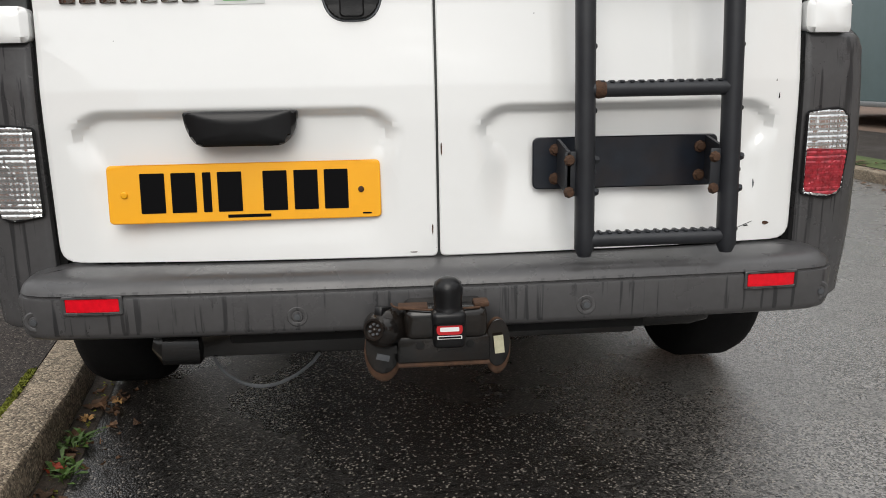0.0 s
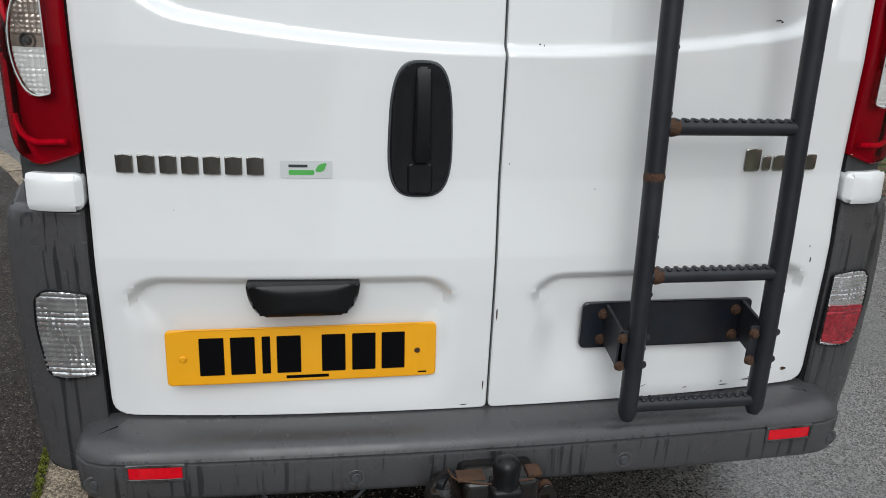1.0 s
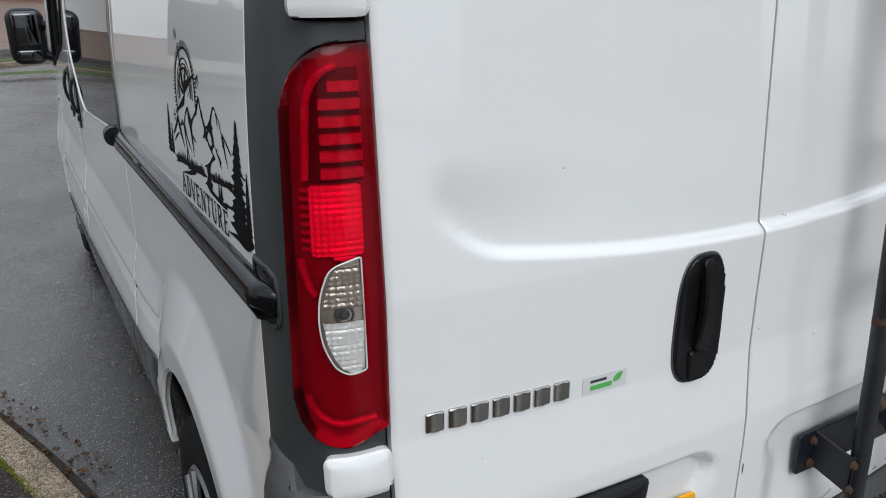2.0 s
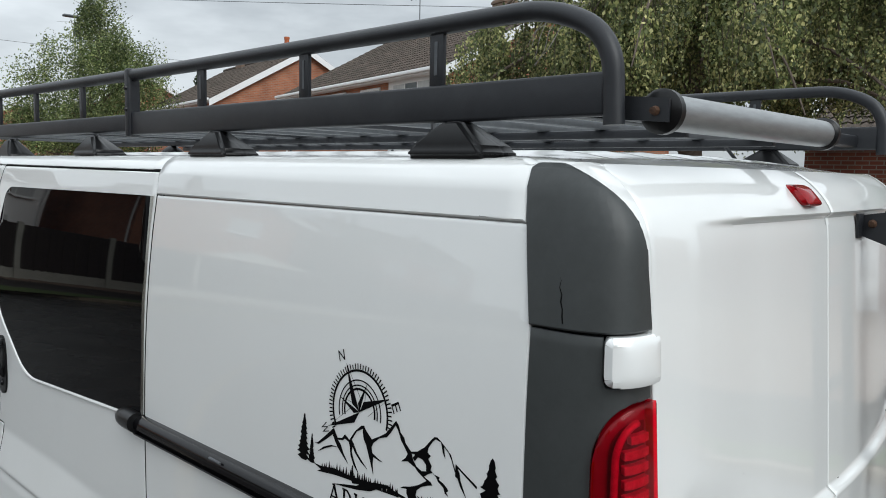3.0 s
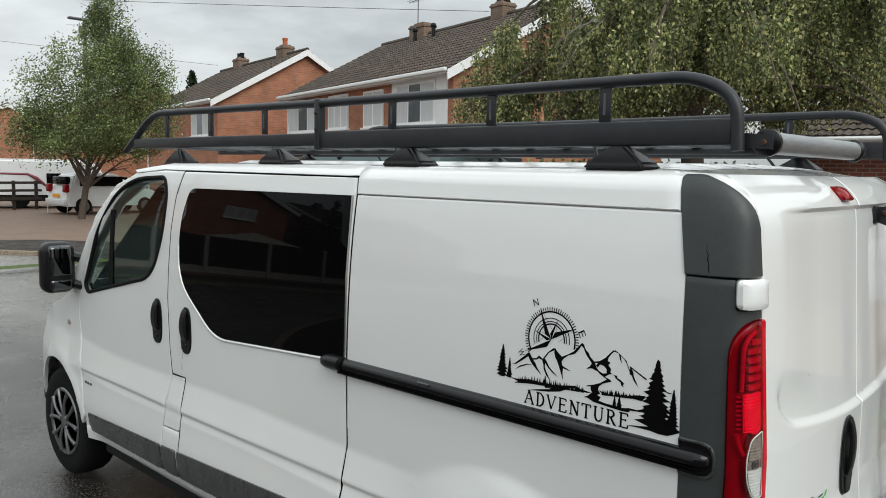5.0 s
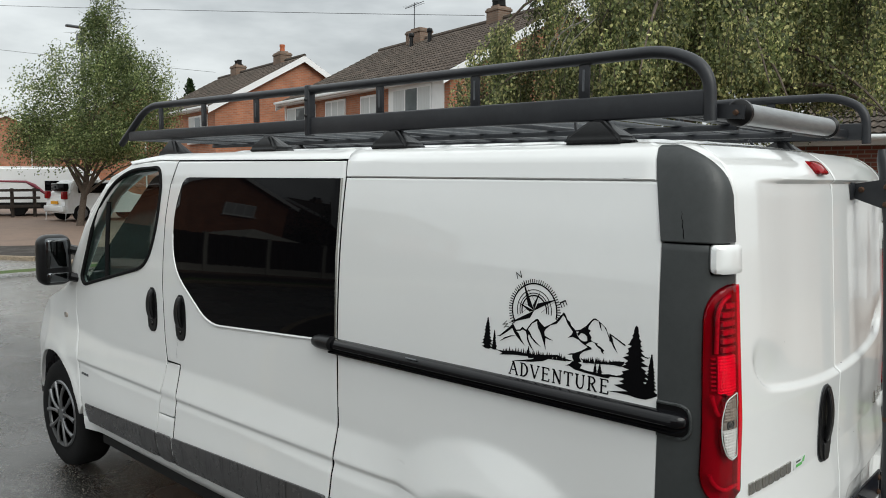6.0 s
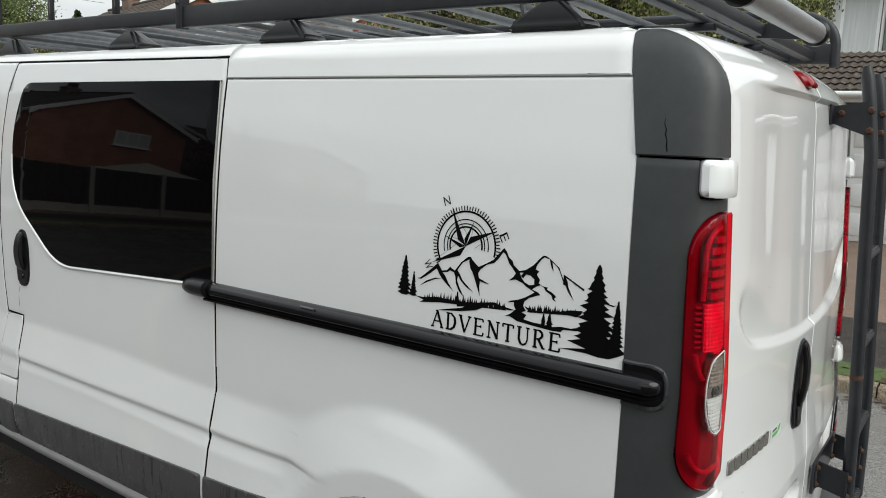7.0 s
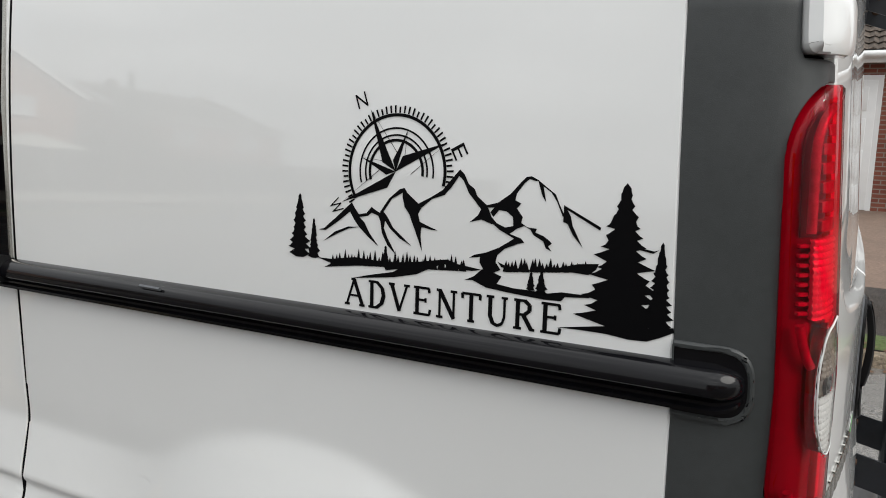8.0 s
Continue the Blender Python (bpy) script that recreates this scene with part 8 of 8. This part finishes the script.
def weeping_tree(name, label, at, height, radius, low, seed, strands, leaf):
    """A weeping tree: arching limbs and curtains of hanging twigs."""
    rng = np.random.default_rng(seed)
    tree = thing(name, label, "tree", at)
    trunk = [Vector((0, 0, -0.2)), Vector((0.05, 0.02, 1.2)), Vector((-0.05, 0.1, 2.6)), Vector((0.1, 0.05, 4.2)), Vector((0.0, 0.0, height * 0.85))]
    part("trunk", tube(trunk, [0.26, 0.20, 0.16, 0.11, 0.03], 12), BARK, tree, "dark forked trunk")
    bm, twig, pts = bmesh.new(), bmesh.new(), []
    arches = []
    for i in range(30):
        a = i * 2.4 + rng.uniform(-0.3, 0.3)
        z0 = rng.uniform(1.9, height * 0.8)
        r = radius * rng.uniform(0.55, 1.0) * (1.0 if z0 < height * 0.6 else 0.75)
        s = Vector((0, 0, z0))
        hi = min(height, z0 + rng.uniform(0.6, 1.6))
        line = bend([s, Vector((math.cos(a) * r * 0.45, math.sin(a) * r * 0.45, hi)), Vector((math.cos(a) * r * 0.85, math.sin(a) * r * 0.85, hi - 0.25 * r)), Vector((math.cos(a) * r, math.sin(a) * r, hi - 0.42 * r))], 1.2, 4)
        line = [Vector((v.x, v.y, min(v.z, dome(v.x, v.y) - 0.1))) for v in line]
        n = len(line)
        add_tube(bm, line, [0.034 * (1 - j / n) + 0.005 for j in range(n)], 6)
        arches.append(line)
    bundle = None
    for i in range(strands):
        if i % 24 == 0:
            line = arches[rng.integers(len(arches))]
            k = rng.uniform(0.15, 1.0) * (len(line) - 1)
            j = min(int(k), len(line) - 2)
            bundle = np.array(line[j].lerp(line[j + 1], k - j)) + rng.normal(0, 0.25, 3)
            reach = rng.uniform(0.5, 3.2)
        p = bundle + rng.normal(0, 1, 3) * (0.10, 0.10, 0.10)
        p[2] = min(p[2], dome(p[0], p[1]))
        length = min(reach * rng.uniform(0.6, 1.1), p[2] - low - 0.5 * ease(-0.3, -1.2, p[1]) - rng.uniform(-0.25, 0.9))
        if length < 0.2:
            continue
        drift = rng.normal(0, 0.07, 2)
        m = max(5, int(length / 0.025))
        f = np.arange(m) / m
        pos = p + np.column_stack((drift[0] * f * length + 0.03 * np.sin(f * 9 + i), drift[1] * f * length + 0.03 * np.cos(f * 7 + i), -f * length))
        tw = [Vector(q.tolist()) for q in pos[::9]]
        pts.append(pos + rng.normal(0, 0.024, (m, 3)))
        if len(tw) > 1 and i % 3 == 0:
            add_tube(twig, tw, 0.004, 3, False)
    for k in range(5):
        y, z = -0.5 - 0.05 * k, 3.75 - 0.07 * k
        part("bare_twig", tube([Vector((-4.0 - 0.03 * k, y + 0.55 * q + 0.04 * math.sin(q * 9 + k), z - 0.42 * q * q - 0.12 * q + 0.05 * math.sin(q * 6 + 2 * k))) for q in (0, 0.2, 0.4, 0.6, 0.8, 1.0)], [0.006, 0.006, 0.005, 0.005, 0.004, 0.003], 6), BIRCH, tree, "pale bare twig")
    tagged(part("limb", bm, BARK, tree, "arching limbs"), kind="stuff")
    tagged(part("twig", twig, BARK, tree, "hanging twigs", False), kind="stuff")
    crown_object(tree, "crown", leaf_mesh("crown", np.concatenate(pts), leaf, WEEPING, rng, 0.8), "hanging curtains of small yellowing leaves")
    return tree


weeping_tree("weeping_birch", "weeping birch with hanging yellow-green curtains of leaves", (8.9, 4.8, 0.1), 6.6, 4.7, 2.45, 3, 9000, 0.046)
upright_tree("birch_tree", "slender birch with a loose green crown", (7.85, 25.6, 0.1), 9.6, 3.1, 5, 64000, 0.064, LEAF, BARK, 0.10, [(1.5, 1.2), (2.2, 2.6), (3.6, 2.95), (4.6, 2.7), (5.4, 2.0), (6.0, 1.15), (7.0, 0.75), (8.6, 0.5), (10.2, 0.3)], 0.17)
upright_tree("garden_tree", "bushy tree with reddish leaves behind the fence", (5.0, 36.5, 0.1), 5.0, 2.2, 8, 6000, 0.10, WEEPING, BARK, 0.10)
upright_tree("garden_tree", "green tree behind the corner fence", (-22.5, 27.0, 0.1), 6.5, 2.6, 9, 6000, 0.11, HEDGE, BARK, 0.14)
con = thing("conifer", "dark conifer between the roofs", "tree", (31.3, 60.0, 0.1))
part("trunk", tube([(0, 0, -0.2), (0, 0, 9.2)], [0.2, 0.03], 8), BARK, con)
crng = np.random.default_rng(2)
cp = []
for i in range(3500):
    z = crng.uniform(0.12, 1.0)
    r = 3.4 * (1.03 - z) * (0.45 + 0.55 * (1 - z * 11 % 1)) * crng.uniform(0.2, 1.0) ** 0.5
    a = crng.uniform(0, 6.283)
    cp.append((r * math.cos(a), r * math.sin(a), 9.75 * z))
crown_object(con, "crown", leaf_mesh("crown", cp, 0.24, HEDGE, crng, 0.2), "dense dark needles")
hedge = thing("hedge", "dark clipped hedge beside the garage drive", "hedge", (11.2, 6.6, 0.1))
hp = np.column_stack((crng.uniform(-1.0, 1.4, 7000), crng.uniform(-1.6, 5.0, 7000), crng.uniform(0.0, 2.1, 7000)))
# black box inside the leaves stands in for the hedge's inner shade
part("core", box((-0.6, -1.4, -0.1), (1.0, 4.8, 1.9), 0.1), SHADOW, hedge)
crown_object(hedge, "foliage", leaf_mesh("foliage", hp.tolist(), 0.09, LEAF, crng, 0.2), "dense leaves")

# ---- gutter litter, moss and weeds along the near kerb ----
lrng = np.random.default_rng(12)


def along(line, lo, hi, way, rng, a, b):
    """A random place beside the kerb between two lengths of the street."""
    y = rng.uniform(lo, hi)
    i = min(range(len(line) - 1), key=lambda k: abs(line[k].y - y))
    p, q = line[i], line[i + 1]
    t = (q - p).normalized()
    return p.lerp(q, (y - p.y) / (q.y - p.y) if abs(q.y - p.y) > 1e-4 else 0.5) + Vector((-t.y, t.x, 0)) * rng.uniform(a, b) * way


leaves = thing("fallen_leaves", "brown fallen leaves in the gutter", "leaves", kind="stuff")
for batch in range(20):
    bm = bmesh.new()
    for i in range(12):
        p = along(inner, -1.0, 2.6, 1, lrng, -0.16, -0.005)
        s, a = lrng.uniform(0.005, 0.017), lrng.uniform(0, 6.28)
        ring_p = []
        for k in range(7):
            t = a + k * 0.9
            rr = s * (1.0 if k % 2 else 0.6)
            ring_p.append(bm.verts.new((p.x + rr * math.cos(t), p.y + rr * math.sin(t), 0.004 + lrng.uniform(0, 0.016))))
        bm.faces.new(ring_p)
    tagged(part("leaf", bm, DEADLEAF, leaves, "", False), kind="stuff")
for x, y, sz, mt, nm in ((-0.868, 0.27, 0.034, REDLEAF, "red maple leaf"), (-0.895, 0.62, 0.045, DEADLEAF, "curled brown leaf"), (-0.885, 0.53, 0.022, TANLEAF, "tan leaf"), (-0.87, 0.60, 0.028, DEADLEAF, ""), (-0.84, 0.63, 0.018, TANLEAF, ""), (-0.88, 0.44, 0.03, DEADLEAF, ""), (-0.86, 0.35, 0.022, DEADLEAF, ""), (-0.83, 0.56, 0.02, DEADLEAF, ""), (-0.84, 0.16, 0.03, DEADLEAF, "")):
    bm, ring_p, a0 = bmesh.new(), [], lrng.uniform(0, 6.28)
    mid = bm.verts.new((x, y, 0.014))
    for k in range(14):
        rr = sz * (1.0 if k % 2 else 0.58) * lrng.uniform(0.8, 1.1)
        ring_p.append(bm.verts.new((x + rr * math.cos(a0 + k * 0.449), y + rr * 0.8 * math.sin(a0 + k * 0.449), 0.006 + lrng.uniform(0, 0.018))))
    for k in range(14):
        bm.faces.new((mid, ring_p[k], ring_p[(k + 1) % 14]))
    part("leaf", bm, mt, leaves, nm, False)
far_leaves = thing("far_leaves", "fallen leaves along the far kerb", "leaves", kind="stuff")
bm = bmesh.new()
for i in range(700):
    p = along(outer, -1.0, 12, -1, lrng, -0.22, 0.35)
    s, a = lrng.uniform(0.015, 0.035), lrng.uniform(0, 6.28)
    zb = 0.006 if p.x < 3.62 else 0.105
    bm.faces.new([bm.verts.new((p.x + s * math.cos(a + k * 1.57), p.y + s * math.sin(a + k * 1.57), zb + lrng.uniform(0, 0.015))) for k in range(4)])
tagged(part("leaf", bm, DEADLEAF, far_leaves, "", False), kind="stuff")
setting("gutter_dirt", strip([p for p in resample(INNER, 0.1) if -2 < p.y < 3.2], [(-0.003, 0.014), (-0.03, 0.006), (-0.062, 0.0025)]), DIRT, "dark dirt in the gutter", "dirt")
moss = thing("moss", "green moss along the back of the kerb", "moss", kind="stuff")
mv, mf = [], []
for i in range(5200):
    p = along(inner, -0.6, 3.0, 1, lrng, 0.116, 0.136) if i % 8 else along(inner, -0.6, 2.4, 1, lrng, -0.05, 0.0)
    if noise.noise(Vector((p.x * 2.2, p.y * 2.2, 0))) < -0.08 + 0.25 * noise.noise(Vector((p.x * 11, p.y * 11, 3))):
        continue
    s, h = lrng.uniform(0.003, 0.008), lrng.uniform(0.002, 0.008)
    z = KERB_H if i % 8 else 0.004
    a = lrng.uniform(0, 6.28)
    k = len(mv)
    mv += [(p.x + s * math.cos(a), p.y + s * math.sin(a), z), (p.x - s * math.cos(a), p.y - s * math.sin(a), z), (p.x + s * 0.5 * math.sin(a), p.y + s * 0.5 * math.cos(a), z + h)]
    mf.append((k, k + 1, k + 2))
me = bpy.data.meshes.new("carpet")
me.from_pydata(mv, [], mf)
me.materials.append(MOSS)
tagged(new("carpet", me), kind="stuff").parent = moss
weeds = thing("gutter_weed", "small green weeds growing in the gutter", "weed")
wv, wf = [], []
for i in range(80):
    cx, cy = ((-0.855, 0.42), (-0.845, 0.28), (-0.825, 0.23), (-0.87, 0.38))[i % 4]
    base = (cx + lrng.normal(0, 0.014), cy + lrng.normal(0, 0.018), 0.004)
    a, ln, ww = lrng.uniform(0, 6.28), lrng.uniform(0.015, 0.05), lrng.uniform(0.003, 0.008)
    tip = (base[0] + ln * math.cos(a), base[1] + ln * math.sin(a), lrng.uniform(0.008, 0.035))
    k = len(wv)
    wv += [base, ((base[0] + tip[0]) / 2 - ww * math.sin(a), (base[1] + tip[1]) / 2 + ww * math.cos(a), tip[2] * 0.9), tip, ((base[0] + tip[0]) / 2 + ww * math.sin(a), (base[1] + tip[1]) / 2 - ww * math.cos(a), tip[2] * 0.9)]
    wf.append((k, k + 1, k + 2, k + 3))
me = bpy.data.meshes.new("foliage")
me.from_pydata(wv, [], wf)
me.materials.append(WEED)
tagged(new("foliage", me), kind="stuff").parent = weeds

# ---- roof tiles of the garage, piece by piece ----
pitch = math.degrees(math.atan(0.42))
for r in range(7):
    for c in range(29):
        u = -0.30 + r * 0.31
        y = GY1 + 0.12 - (c + 1) * 0.30
        ob = new("roof_tile", TILE)
        ob.parent = garage
        ob.matrix_basis = pose(u * math.cos(math.radians(pitch)), y + 0.004 * math.sin(r * 7 + c * 3), GE + 0.10 + u * math.sin(math.radians(pitch)) + 0.10, 0, -pitch, 0)
